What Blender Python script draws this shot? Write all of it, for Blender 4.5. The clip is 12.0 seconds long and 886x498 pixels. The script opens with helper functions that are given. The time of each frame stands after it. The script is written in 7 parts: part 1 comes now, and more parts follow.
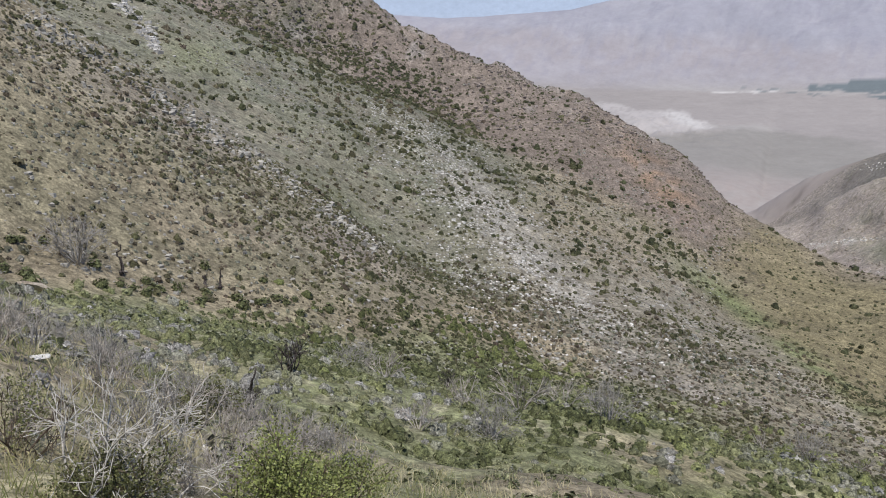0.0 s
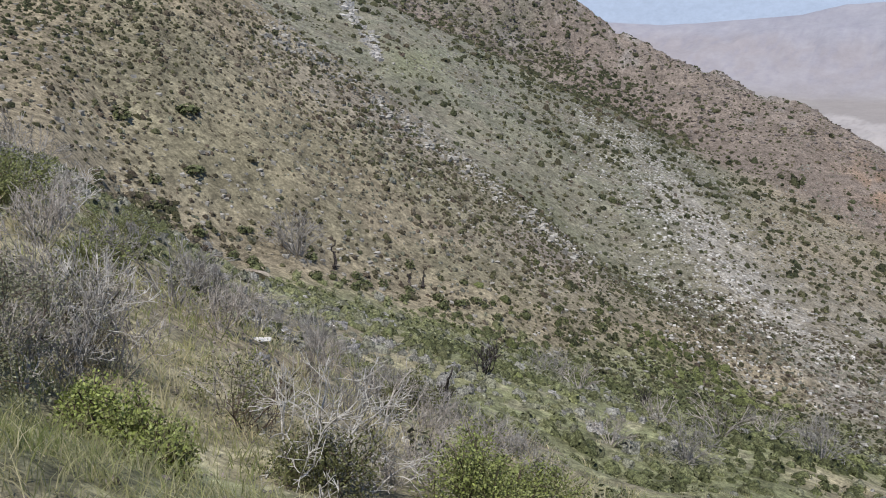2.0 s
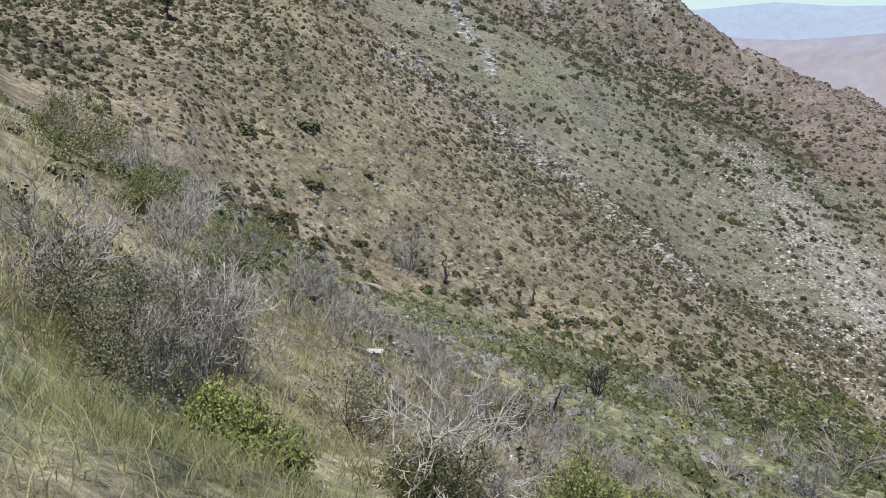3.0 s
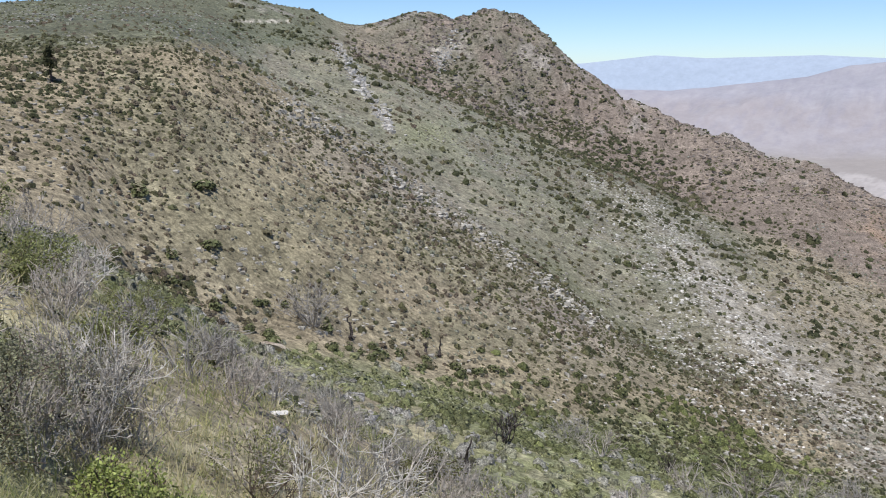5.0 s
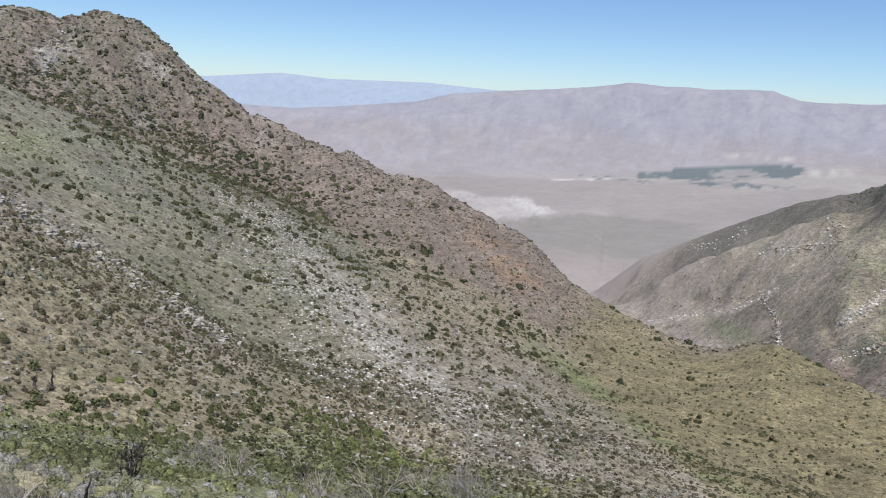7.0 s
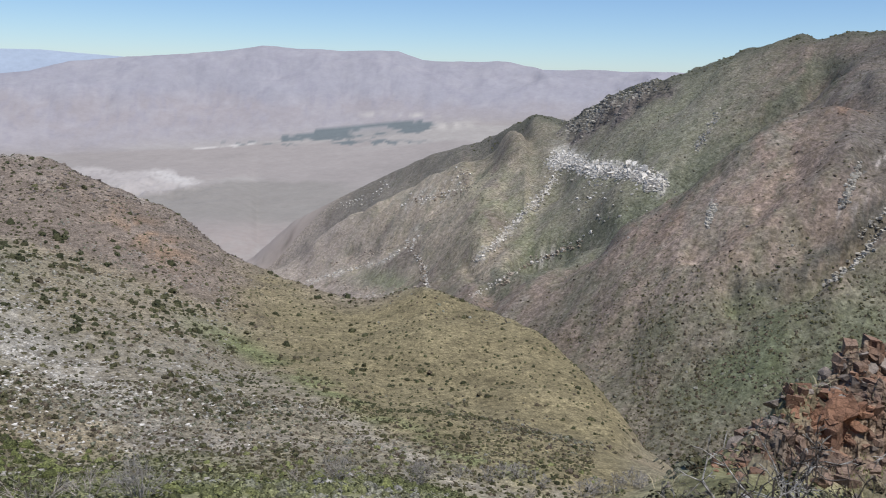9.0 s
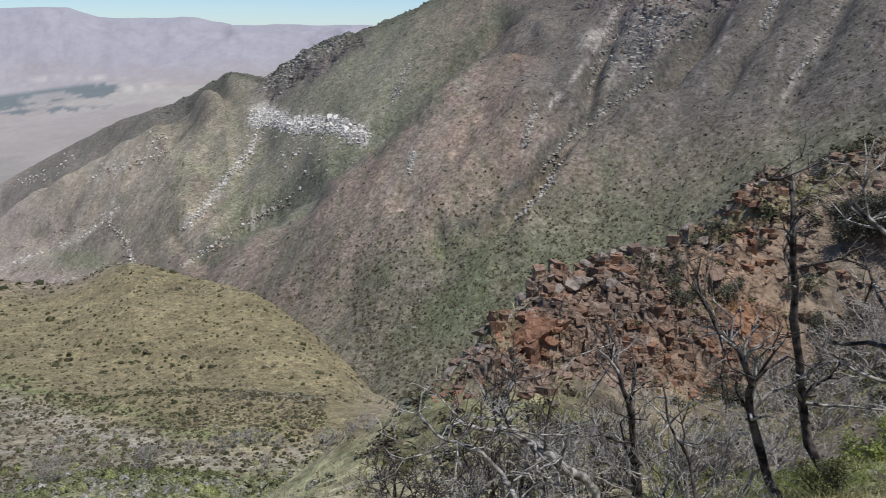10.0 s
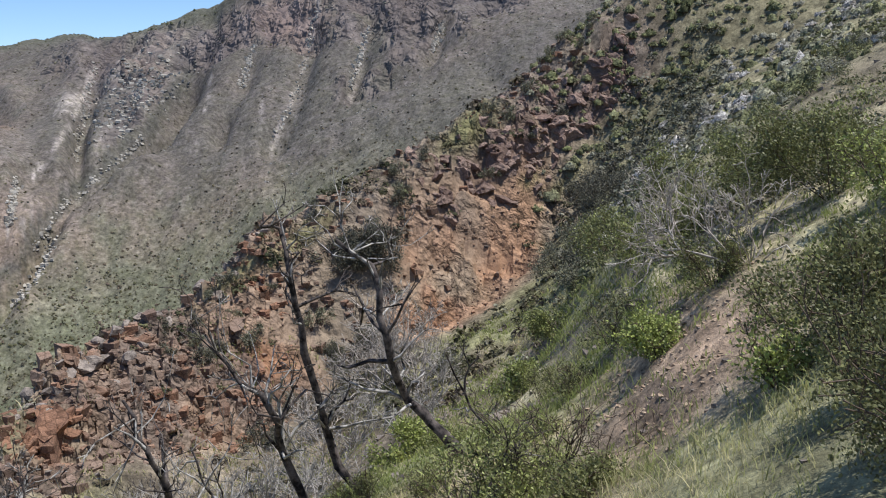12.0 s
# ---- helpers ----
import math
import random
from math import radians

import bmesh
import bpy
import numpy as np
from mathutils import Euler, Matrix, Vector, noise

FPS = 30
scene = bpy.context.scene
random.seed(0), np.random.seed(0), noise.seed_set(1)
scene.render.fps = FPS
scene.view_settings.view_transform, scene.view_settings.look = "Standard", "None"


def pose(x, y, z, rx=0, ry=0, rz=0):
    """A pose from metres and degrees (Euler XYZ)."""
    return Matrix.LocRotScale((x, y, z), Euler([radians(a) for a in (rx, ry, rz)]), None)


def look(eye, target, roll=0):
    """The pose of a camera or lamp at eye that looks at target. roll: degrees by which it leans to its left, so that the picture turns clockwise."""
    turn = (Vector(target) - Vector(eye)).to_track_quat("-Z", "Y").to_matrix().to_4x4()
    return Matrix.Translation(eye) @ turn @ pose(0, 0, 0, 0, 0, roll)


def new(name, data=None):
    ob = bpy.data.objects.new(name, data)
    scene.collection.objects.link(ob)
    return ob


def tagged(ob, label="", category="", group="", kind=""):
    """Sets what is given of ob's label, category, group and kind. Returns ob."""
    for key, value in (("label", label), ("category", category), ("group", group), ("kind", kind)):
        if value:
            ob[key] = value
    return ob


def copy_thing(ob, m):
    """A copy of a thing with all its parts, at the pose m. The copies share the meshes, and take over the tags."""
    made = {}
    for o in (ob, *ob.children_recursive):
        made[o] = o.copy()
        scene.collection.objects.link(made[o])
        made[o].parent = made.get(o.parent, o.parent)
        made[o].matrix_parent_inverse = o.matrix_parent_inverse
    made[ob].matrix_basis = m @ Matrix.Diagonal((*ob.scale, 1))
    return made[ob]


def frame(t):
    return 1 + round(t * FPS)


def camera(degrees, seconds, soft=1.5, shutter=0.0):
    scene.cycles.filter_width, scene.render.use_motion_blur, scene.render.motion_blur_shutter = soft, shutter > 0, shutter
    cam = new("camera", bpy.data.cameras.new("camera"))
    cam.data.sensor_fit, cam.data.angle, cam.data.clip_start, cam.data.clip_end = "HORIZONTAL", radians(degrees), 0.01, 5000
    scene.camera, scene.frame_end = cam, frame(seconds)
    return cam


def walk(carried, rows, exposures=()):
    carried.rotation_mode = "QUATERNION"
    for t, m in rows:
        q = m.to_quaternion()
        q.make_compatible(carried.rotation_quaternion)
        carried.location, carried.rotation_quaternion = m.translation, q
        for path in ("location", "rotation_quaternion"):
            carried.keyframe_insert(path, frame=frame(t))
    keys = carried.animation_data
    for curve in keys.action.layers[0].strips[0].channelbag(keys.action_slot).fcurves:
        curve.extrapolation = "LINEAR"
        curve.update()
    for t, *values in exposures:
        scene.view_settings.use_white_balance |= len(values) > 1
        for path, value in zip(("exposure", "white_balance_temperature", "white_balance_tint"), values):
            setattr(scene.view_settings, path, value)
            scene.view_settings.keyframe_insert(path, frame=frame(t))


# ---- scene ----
EYE = 1.6
SWING = [
    (0.0, -0.005, 0.350, 72.70, -2.08, 0.80),
    (0.5, -0.017, 0.350, 72.85, -1.80, 2.76),
    (1.0, -0.039, 0.348, 72.89, -1.66, 6.50),
    (1.5, -0.065, 0.344, 72.78, -1.44, 10.72),
    (2.0, -0.091, 0.338, 72.81, -1.15, 15.02),
    (2.5, -0.116, 0.330, 72.99, -0.84, 19.27),
    (2.7, -0.124, 0.327, 73.19, -0.76, 20.70),
    (3.5, -0.146, 0.318, 75.45, -0.02, 24.73),
    (4.3, -0.134, 0.323, 77.35, 0.41, 22.54),
    (4.5, -0.125, 0.327, 77.52, 0.52, 20.96),
    (5.0, -0.095, 0.337, 77.55, 0.48, 15.67),
    (5.5, -0.058, 0.345, 77.68, 0.00, 9.51),
    (6.0, -0.019, 0.349, 77.96, -0.87, 3.13),
    (6.5, 0.020, 0.349, 78.42, -1.82, -3.24),
    (7.0, 0.057, 0.345, 79.16, -3.06, -9.44),
    (7.2, 0.072, 0.343, 79.49, -3.52, -11.79),
    (8.0, 0.121, 0.328, 80.13, -3.23, -20.23),
    (8.8, 0.178, 0.301, 78.48, -1.87, -30.60),
    (9.0, 0.195, 0.290, 77.72, -1.60, -33.95),
    (9.5, 0.243, 0.252, 75.57, -0.62, -44.02),
    (10.0, 0.285, 0.203, 75.08, -0.42, -54.54),
    (10.5, 0.318, 0.146, 77.51, -0.80, -65.32),
    (11.0, 0.338, 0.090, 81.57, -1.19, -75.05),
    (11.5, 0.347, 0.043, 82.93, -0.20, -82.82),
    (12.0, 0.350, 0.009, 78.69, 1.65, -88.55),
]
cam = camera(56.57, 12.0, soft=1.0, shutter=0.10)
walk(cam, [(t, pose(x, y, EYE, rx, ry, rz)) for t, x, y, rx, ry, rz in SWING],
     exposures=[(0.0, -0.10), (2.0, -0.08), (4.5, 0.17), (5.0, 0.10), (5.5, 0.05), (6.5, 0.0), (7.0, -0.04), (9.0, -0.14), (9.5, -0.14), (10.5, -0.01), (11.0, 0.11), (11.5, 0.25), (12.0, 0.30)])

# ---- daylight ----
SUN_AZ, SUN_EL = 171.0, 70.0          # degrees clockwise from +y, and above the horizon
world = bpy.data.worlds.new("sky")
scene.world = world
world.use_nodes = True
wn, wl = world.node_tree.nodes, world.node_tree.links
sky = wn.new("ShaderNodeTexSky")
sky.sky_type, sky.sun_disc = "NISHITA", False
sky.sun_elevation, sky.sun_rotation = radians(SUN_EL), radians(SUN_AZ)
sky.altitude, sky.air_density, sky.dust_density, sky.ozone_density = 1800.0, 0.90, 0.5, 3.2
wash = wn.new("ShaderNodeMix")
wash.data_type, wash.blend_type = "RGBA", "MULTIPLY"
wash.inputs[0].default_value, wash.inputs[7].default_value = 1.0, (0.86, 0.97, 1.10, 1.0)
wl.new(sky.outputs["Color"], wash.inputs[6])
wl.new(wash.outputs[2], wn["Background"].inputs["Color"])
wn["Background"].inputs["Strength"].default_value = 0.119
sun_data = bpy.data.lights.new("sun", "SUN")
sun_data.energy, sun_data.angle, sun_data.color = 4.1, radians(0.53), (1.0, 0.978, 0.945)
sun_ob = new("sun", sun_data)
a_, e_ = radians(SUN_AZ), radians(SUN_EL)
sun_ob.matrix_world = look((0, 0, 60), (-math.sin(a_) * math.cos(e_), -math.cos(a_) * math.cos(e_), 60 - math.sin(e_)))

# ---- the lie of the land ----
# Every line is a crest, brow or valley floor that runs round the viewpoint:
# (bearing in degrees clockwise from +y, range in metres, rise in degrees above the eye).
BROW = [(-50, 24, -6.3), (-45, 22, -9.8), (-39, 20, -15.2), (-32, 18, -20.8), (-25, 16, -25.6), (-19, 14, -29.3), (-10, 13, -32.6),
        (0, 12, -34), (20, 12, -35), (40, 13, -33.5), (55, 15, -31), (65, 15, -29.5), (75, 14, -29), (85, 13, -27), (95, 11, -24.5),
        (105, 9, -21), (115, 8, -16), (122, 8, -10), (215, 9, 10), (300, 20, 0)]
SPUR = [(-50, 45, -6), (-40, 40, -12.5), (-30, 34, -21.3), (-20, 30, -26.4), (-10, 28, -29.6), (0, 26, -31.5), (20, 25, -32.3), (40, 24, -31.3),
        (49, 24, -27.2), (54.5, 26, -24.4), (57.5, 28, -20.8), (61, 30, -17.5), (65, 33, -15.64), (69, 36, -14.31), (72.6, 39, -12.2),
        (76.5, 42, -9.2), (82.4, 46, -6.2), (88, 50, -3.1), (92, 54, -0.9), (95.5, 57, 1.44), (99, 60, 4.28), (101.4, 62, 6.5),
        (105, 64, 8.4), (112, 66, 11), (122, 66, 14), (215, 40, 24), (300, 42, 3)]
FACE = [(-50, 33, -6.2), (-40, 29, -13.7), (-30, 25, -21.2), (-20, 22, -27.3), (-10, 20, -31), (0, 19, -32.7), (20, 18, -33.6), (40, 18, -32.5),
        (49, 20, -29), (57, 23, -24.6), (64.6, 26, -23.3), (72.5, 30, -23.4), (80, 33, -21.5), (84.7, 36, -17.8), (88.7, 39, -16.2), (93.3, 42, -13.6), (96, 45, -11.2),
        (101, 48, -6), (106, 50, -1), (112, 52, 3), (122, 50, 8), (215, 25, 20), (300, 32, 2)]
GULLY = [(-50, 62, -5.6), (-40, 66, -11.2), (-30, 70, -18.4), (-20, 66, -22.6), (-10, 62, -25.4), (0, 62, -27.6), (10, 62, -28.0),
         (20, 66, -28.4), (30, 70, -29.0), (40, 72, -30.6), (49, 74, -30.6), (58, 74, -29.6), (66, 78, -26), (80, 88, -20), (100, 100, -2), (122, 100, 10),
         (215, 70, 24), (300, 64, 4)]
TOE = [(-50, 84, -5.2), (-40, 88, -10.6), (-37, 90, -14.2), (-30, 95, -17.7), (-25, 98, -18.7), (-17, 105, -20.7), (-10, 110, -22.1),
       (-2, 115, -23.9), (5, 118, -25.3), (12, 120, -25.8), (20, 120, -26.8), (30, 118, -27.3), (36, 114, -28.3), (40, 110, -29.4), (46, 112, -29.8), (52, 122, -28.4),
       (60, 140, -28), (75, 150, -22), (90, 150, -14), (105, 140, -4), (122, 130, 6), (215, 110, 23), (300, 90, 4)]
HILL = [(-50, 215, 2.4), (-43, 215, 2.8), (-36, 212, 3.3), (-33.5, 210, 3.1), (-28.8, 205, 0.4), (-23.9, 196, -3.3), (-20, 188, -6.1), (-16, 180, -9.1),
        (-12.7, 173, -11.6), (-8.9, 166, -14.1), (-5.5, 160, -16.7), (-2.0, 153, -19.2), (1.7, 146, -21.3), (8, 142, -23.6), (20, 140, -24.6), (38, 136, -26.2), (50, 140, -26.6),
        (60, 165, -27.5), (75, 175, -21), (90, 175, -13.5), (105, 165, -4), (122, 150, 5), (215, 200, 21), (300, 210, 6)]
RIDGE = [(-50, 240, 2.5), (-42, 262, 2.9), (-35, 285, 3.3), (-31, 300, 3.0), (-27, 318, 1.9), (-22, 332, 0.6), (-16, 340, -2), (-13, 340, -3.2), (-9.7, 340, -4.7),
         (-6.3, 335, -6.2), (-2.6, 330, -7.6), (0.4, 325, -9.0), (5, 310, -11.0), (9.2, 300, -12.6), (15, 280, -15.0), (20, 262, -17.8),
         (30, 228, -20.6), (40, 200, -22.6), (47, 178, -25), (52, 176, -26.2), (60, 200, -27), (75, 205, -20.5), (90, 205, -13), (105, 195, -4),
         (122, 180, 5), (215, 280, 18), (300, 250, 7)]
PEAK = [(-50, 300, 2.9), (-44, 330, 3.9), (-36, 380, 4.6), (-28.6, 420, 4.35), (-24.9, 450, 3.75), (-22.6, 470, 2.95), (-21.4, 480, 2.75), (-19.4, 490, 2.95), (-18.2, 490, 3.35), (-17.0, 490, 3.4),
        (-15.6, 490, 3.15), (-15.0, 490, 2.9), (-14.2, 490, 3.2), (-12.9, 490, 3.55), (-11.5, 490, 3.45), (-10.2, 490, 3.0), (-8.8, 480, 1.9), (-6.6, 470, -0.2), (-3.5, 455, -2.1),
        (0.3, 440, -3.97), (3.4, 430, -4.58), (5.7, 420, -5.95), (8.5, 410, -6.45), (11.3, 400, -7.65), (14, 390, -8.95), (16.2, 380, -9.95),
        (17.3, 370, -11.05), (19.2, 360, -12.65), (23.2, 340, -14.43), (26.8, 320, -15.69), (29, 310, -15.9), (33, 295, -15.1), (36.8, 280, -16.2),
        (41.3, 255, -17.7)]
PEAK2 = [(44.7, 235, -20.1), (47.7, 215, -22.9), (49.3, 202, -24.7), (52, 200, -26), (60, 225, -26.5), (75, 232, -20), (90, 232, -12), (105, 222, -3),
         (122, 205, 5), (215, 350, 16), (300, 300, 7)]
FOOT = [(-50, 620, 1), (-36, 650, 1), (-12, 700, -8), (0, 760, -13), (10, 800, -15.5), (18, 900, -17), (24, 860, -17.5), (28, 700, -18), (35, 500, -19.6), (42, 400, -22),
        (46, 360, -24), (50, 330, -25.6), (60, 320, -24), (70, 330, -20), (80, 330, -14), (90, 320, -9.5), (105, 300, -3), (122, 280, 5), (215, 450, 14), (300, 550, 5)]
FLANK = [(-50, 900, -2), (-12, 1000, -9), (0, 1050, -13), (10, 1100, -14.5), (18, 1200, -15.6), (24, 1100, -15.4), (30, 900, -15.2), (37, 700, -13.9), (41, 630, -12.8), (43, 620, -11.8), (45.5, 605, -10.4), (48, 602, -8.7),
         (50, 600, -7.5), (54, 600, -5.0), (60, 590, -2.6), (70, 570, -1.2), (80, 530, 0.3), (90, 480, 1), (100, 430, 1.5), (122, 380, 6.5), (215, 560, 13), (300, 800, 3)]
CREST = [(-50, 1350, -4), (-12, 1400, -10), (0, 1450, -13), (12, 1550, -14.6), (18, 1650, -14.4), (21, 1650, -12.9), (23.8, 1600, -10.5), (28.5, 1450, -8.1), (33.2, 1350, -5.8),
         (37.4, 1250, -4.5), (40.2, 1150, -2.75), (42.7, 1120, -3), (45.6, 1080, -1.2), (47.8, 1050, -0.2), (49.5, 1030, 0), (53.9, 980, 1.82),
         (57.1, 950, 2.75), (57.6, 950, 2.58), (61, 920, 3.02), (65.2, 880, 3.78), (66.6, 870, 3.4), (70.4, 840, 4.15), (73.4, 800, 5.55), (78.4, 760, 7.25),
         (80.3, 740, 8.25), (82.2, 740, 8.35), (86.4, 730, 7.9), (87.7, 730, 8.25), (90, 720, 7.55), (96, 680, 7.15)]
CREST2 = [(101.4, 640, 7.31), (122, 560, 9.13), (215, 800, 10), (300, 1200, 1)]
SPINE = [(20, 1450, -15.0), (23.4, 1350, -13.4), (25.1, 1300, -12.4), (27.3, 1240, -11.0), (29.5, 1190, -9.8), (31.7, 1150, -8.7), (34, 1110, -7.4), (35.3, 1090, -6.5), (36.8, 1080, -5.5), (38.4, 1080, -4.1), (40, 1085, -2.9)]
BASIN = [(-50, 1950, -8), (0, 1950, -13.2), (20, 1950, -13.1), (30, 1950, -12.6), (45, 1950, -10), (60, 1700, -4), (122, 1500, 0), (215, 1500, 5), (300, 1900, -4)]
FAN = [(-50, 3600, -5), (0, 3600, -5.6), (9, 3600, -5.9), (18, 3600, -5.5), (27, 3600, -4.6), (35, 3600, -3.6), (50, 3500, -3.2), (122, 3400, -1), (215, 3400, 0), (300, 3500, -3)]
RANGE = [(-50, 4450, -1), (-12, 4450, -1.5), (-3.6, 4450, -1.55), (-0.6, 4450, -1.7), (3.9, 4450, -1.25), (7.8, 4450, -0.8), (10.1, 4450, -0.15), (12.8, 4450, 0.15), (16.6, 4450, 0.5), (19.2, 4450, 0.8), (21.9, 4450, 1.25),
         (24.3, 4450, 1.05), (26.3, 4450, 1.15), (30.9, 4450, 1.2), (32.6, 4450, 0.65), (34.6, 4450, 0.55), (37.6, 4450, 0.7), (40.8, 4450, 0.25), (47.3, 4450, 0.2), (122, 4450, 0.5), (215, 4450, 0.5), (300, 4450, 0)]
HAZE_RANGE = [(-50, 4880, 0.2), (-12, 4880, 0.1), (-6.3, 4880, 0.05), (-1.6, 4880, 0.5), (1.7, 4880, 0.3), (8.5, 4880, 0.45), (16, 4880, 0.1), (49, 4880, 0.2), (122, 4880, 0), (215, 4880, 0), (300, 4880, 0)]


DIP = [(-50, 8, -19), (-45, 8.5, -21.8), (-40, 9, -24.4), (-30, 8.5, -29.6), (-20, 8, -33), (-10, 7, -36), (0, 7, -38), (40, 7, -38), (60, 8, -36), (80, 8, -33),
       (90, 7.5, -30), (100, 6, -28), (105, 5.5, -26.5), (115, 5, -23), (122, 5, -19.5), (215, 4.5, -8), (300, 6, -12)]


def along(line, az):
    """Range and height of a line of the land at the bearings az (degrees, -60 to 300)."""
    p = np.array(line, float)
    p = np.vstack([p[-1] - (360, 0, 0), p, p[0] + (360, 0, 0)])
    rise = np.interp(az, p[:, 0], p[:, 2])
    reach = np.interp(az, p[:, 0], p[:, 1])
    return reach, EYE + reach * np.tan(np.radians(rise))


def along_rise(line, az):
    p = np.array(line, float)
    return np.interp(az, p[:, 0], p[:, 2])


def hashed(i, j, seed):
    h = (i.astype(np.int64) * 374761393 + j.astype(np.int64) * 668265263 + seed * 974634541) & 0xFFFFFFFF
    h = ((h ^ (h >> 13)) * 1274126177) & 0xFFFFFFFF
    return ((h ^ (h >> 16)) & 0xFFFF) / 65535.0


def value_noise(x, y, seed=0):
    i, j = np.floor(x), np.floor(y)
    u, v = x - i, y - j
    u, v = u * u * (3 - 2 * u), v * v * (3 - 2 * v)
    return (hashed(i, j, seed) * (1 - u) + hashed(i + 1, j, seed) * u) * (1 - v) + \
           (hashed(i, j + 1, seed) * (1 - u) + hashed(i + 1, j + 1, seed) * u) * v


def fbm(x, y, size, octaves=4, seed=0):
    """Layered noise round 0, about -1 to 1, with features of that size in metres."""
    out, amp, total = 0.0, 1.0, 0.0
    for k in range(octaves):
        out = out + amp * (value_noise(x * 2 ** k / size + 17.3 * k, y * 2 ** k / size - 9.1 * k, seed + k) * 2 - 1)
        total, amp = total + amp, amp * 0.5
    return out / total * 1.6


def smooth(a, b, x):
    u = np.clip((x - a) / (b - a), 0, 1)
    return u * u * (3 - 2 * u)


def pchip(xk, yk, x):
    h, d = np.diff(xk), np.diff(yk) / np.diff(xk)
    m = np.zeros_like(yk)
    same = d[:-1] * d[1:] > 0
    w1, w2 = 2 * h[1:] + h[:-1], h[1:] + 2 * h[:-1]
    m[1:-1][same] = ((w1 + w2)[same]) / (w1[same] / d[:-1][same] + w2[same] / d[1:][same])
    m[0], m[-1] = d[0], d[-1]
    k = np.clip(np.searchsorted(xk, x) - 1, 0, len(h) - 1)
    t = (x - xk[k]) / h[k]
    return (yk[k] * (1 + 2 * t) * (1 - t) ** 2 + m[k] * h[k] * t * (1 - t) ** 2 + yk[k + 1] * t * t * (3 - 2 * t) + m[k + 1] * h[k] * t * t * (t - 1))


AZ = np.concatenate([np.arange(-60, -54, 0.75), np.arange(-54, 6, 0.26), np.arange(6, 38, 0.16), np.arange(38, 70, 0.18), np.arange(70, 122, 0.26), np.arange(122, 300, 2.0)])
_steps = [(0.25, 5, 34), (5, 12, 50), (12, 20, 34), (20, 64, 125), (64, 130, 48), (130, 560, 104), (560, 1700, 84), (1700, 4900, 120)]
LOGR = np.concatenate([np.linspace(math.log(p), math.log(q), n)[:-1] for p, q, n in _steps] + [[math.log(4900)]])
RAD = np.exp(LOGR)


def build_heights():
    wrap = (AZ + 60) % 360 - 60
    ledge = np.interp(wrap, [-60, -48, -30, -10, 20, 60, 85, 105, 122, 215, 300], [0.0, -0.05, -0.45, -0.75, -0.95, -1.0, -0.75, -0.3, 0.0, 0.1, 0.05])
    cols = [(np.full_like(AZ, 0.2), np.zeros_like(AZ)), (np.full_like(AZ, 0.9), ledge * 0.1), (np.full_like(AZ, 2.6), ledge)]

    def behind(line, factor, drop):
        r, z = along(line, wrap)
        return r * factor, z - r * drop

    cols += [along(DIP, wrap), along(BROW, wrap), along(FACE, wrap), along(SPUR, wrap)]
    fall = smooth(46, 56, wrap) * smooth(300, 180, wrap)
    r, z = along(SPUR, wrap)
    rg, zg = along(GULLY, wrap)
    cols.append((r * 1.12, z + (zg - z) * (0.3 * (1 - fall)) - fall * 3.0))
    cols += [(rg, zg), along(TOE, wrap), along(HILL, wrap)]
    r, z = along(HILL, wrap)
    r2, z2 = along(RIDGE, wrap)
    occ = smooth(-36, -27, wrap) * smooth(6, -4, wrap)
    cols.append((r * 1.13, z + (z2 - z) * np.clip((r * 0.13) / np.maximum(r2 - r, 1), 0, 1) * (1 - occ) - occ * 3.0))
    cols.append((r2, z2))
    r3, z3 = along(PEAK + PEAK2, wrap)
    occ = smooth(-24, -16, wrap) * smooth(10, 0, wrap)
    cols.append((r2 * 1.10, z2 + (z3 - z2) * np.clip((r2 * 0.10) / np.maximum(r3 - r2, 1), 0, 1) * (1 - occ) - occ * 3.0))
    cols.append((r3, z3))
    cols.append((r3 * 1.12, z3 - r3 * 0.05 * smooth(300, 200, wrap) - 2))
    cols += [along(FOOT, wrap), along(FLANK, wrap)]
    r, z = along(FLANK, wrap)
    r2, z2 = along(CREST + CREST2, wrap)
    occ = smooth(36, 41, wrap) * smooth(66, 55, wrap)
    cols.append((r * 1.12, z + (z2 - z) * 0.3 * (1 - occ) - occ * 22.0))
    w = smooth(19, 23, wrap) * smooth(41, 38.5, wrap)
    rs, zs = along(SPINE, np.clip(wrap, 20, 40))
    rm, zm = r * 1.12 + 0.5 * (r2 - r * 1.12), cols[-1][1] + 0.55 * (z2 - cols[-1][1])
    rs, zs = w * rs + (1 - w) * rm, w * zs + (1 - w) * zm
    cols.append((rs, zs))
    cols.append((rs + 0.3 * (r2 - rs), zs + 0.3 * (z2 - zs) - w * 24))
    cols.append((r2, z2))
    cols.append((r2 * 1.1, z2 - r2 * 0.05))
    cols += [along(BASIN, wrap), along(FAN, wrap), along(RANGE, wrap)]
    r, z = along(RANGE, wrap)
    cols.append((r + 160, z - 25))
    cols.append(along(HAZE_RANGE, wrap))
    R = np.array([c[0] for c in cols])
    Z = np.array([c[1] for c in cols])
    for k in range(1, len(R)):
        R[k] = np.maximum(R[k], R[k - 1] * 1.025)
    H = np.empty((len(AZ), len(RAD)))
    for i in range(len(AZ)):
        H[i] = pchip(np.log(R[:, i]), Z[:, i], LOGR)
    return H


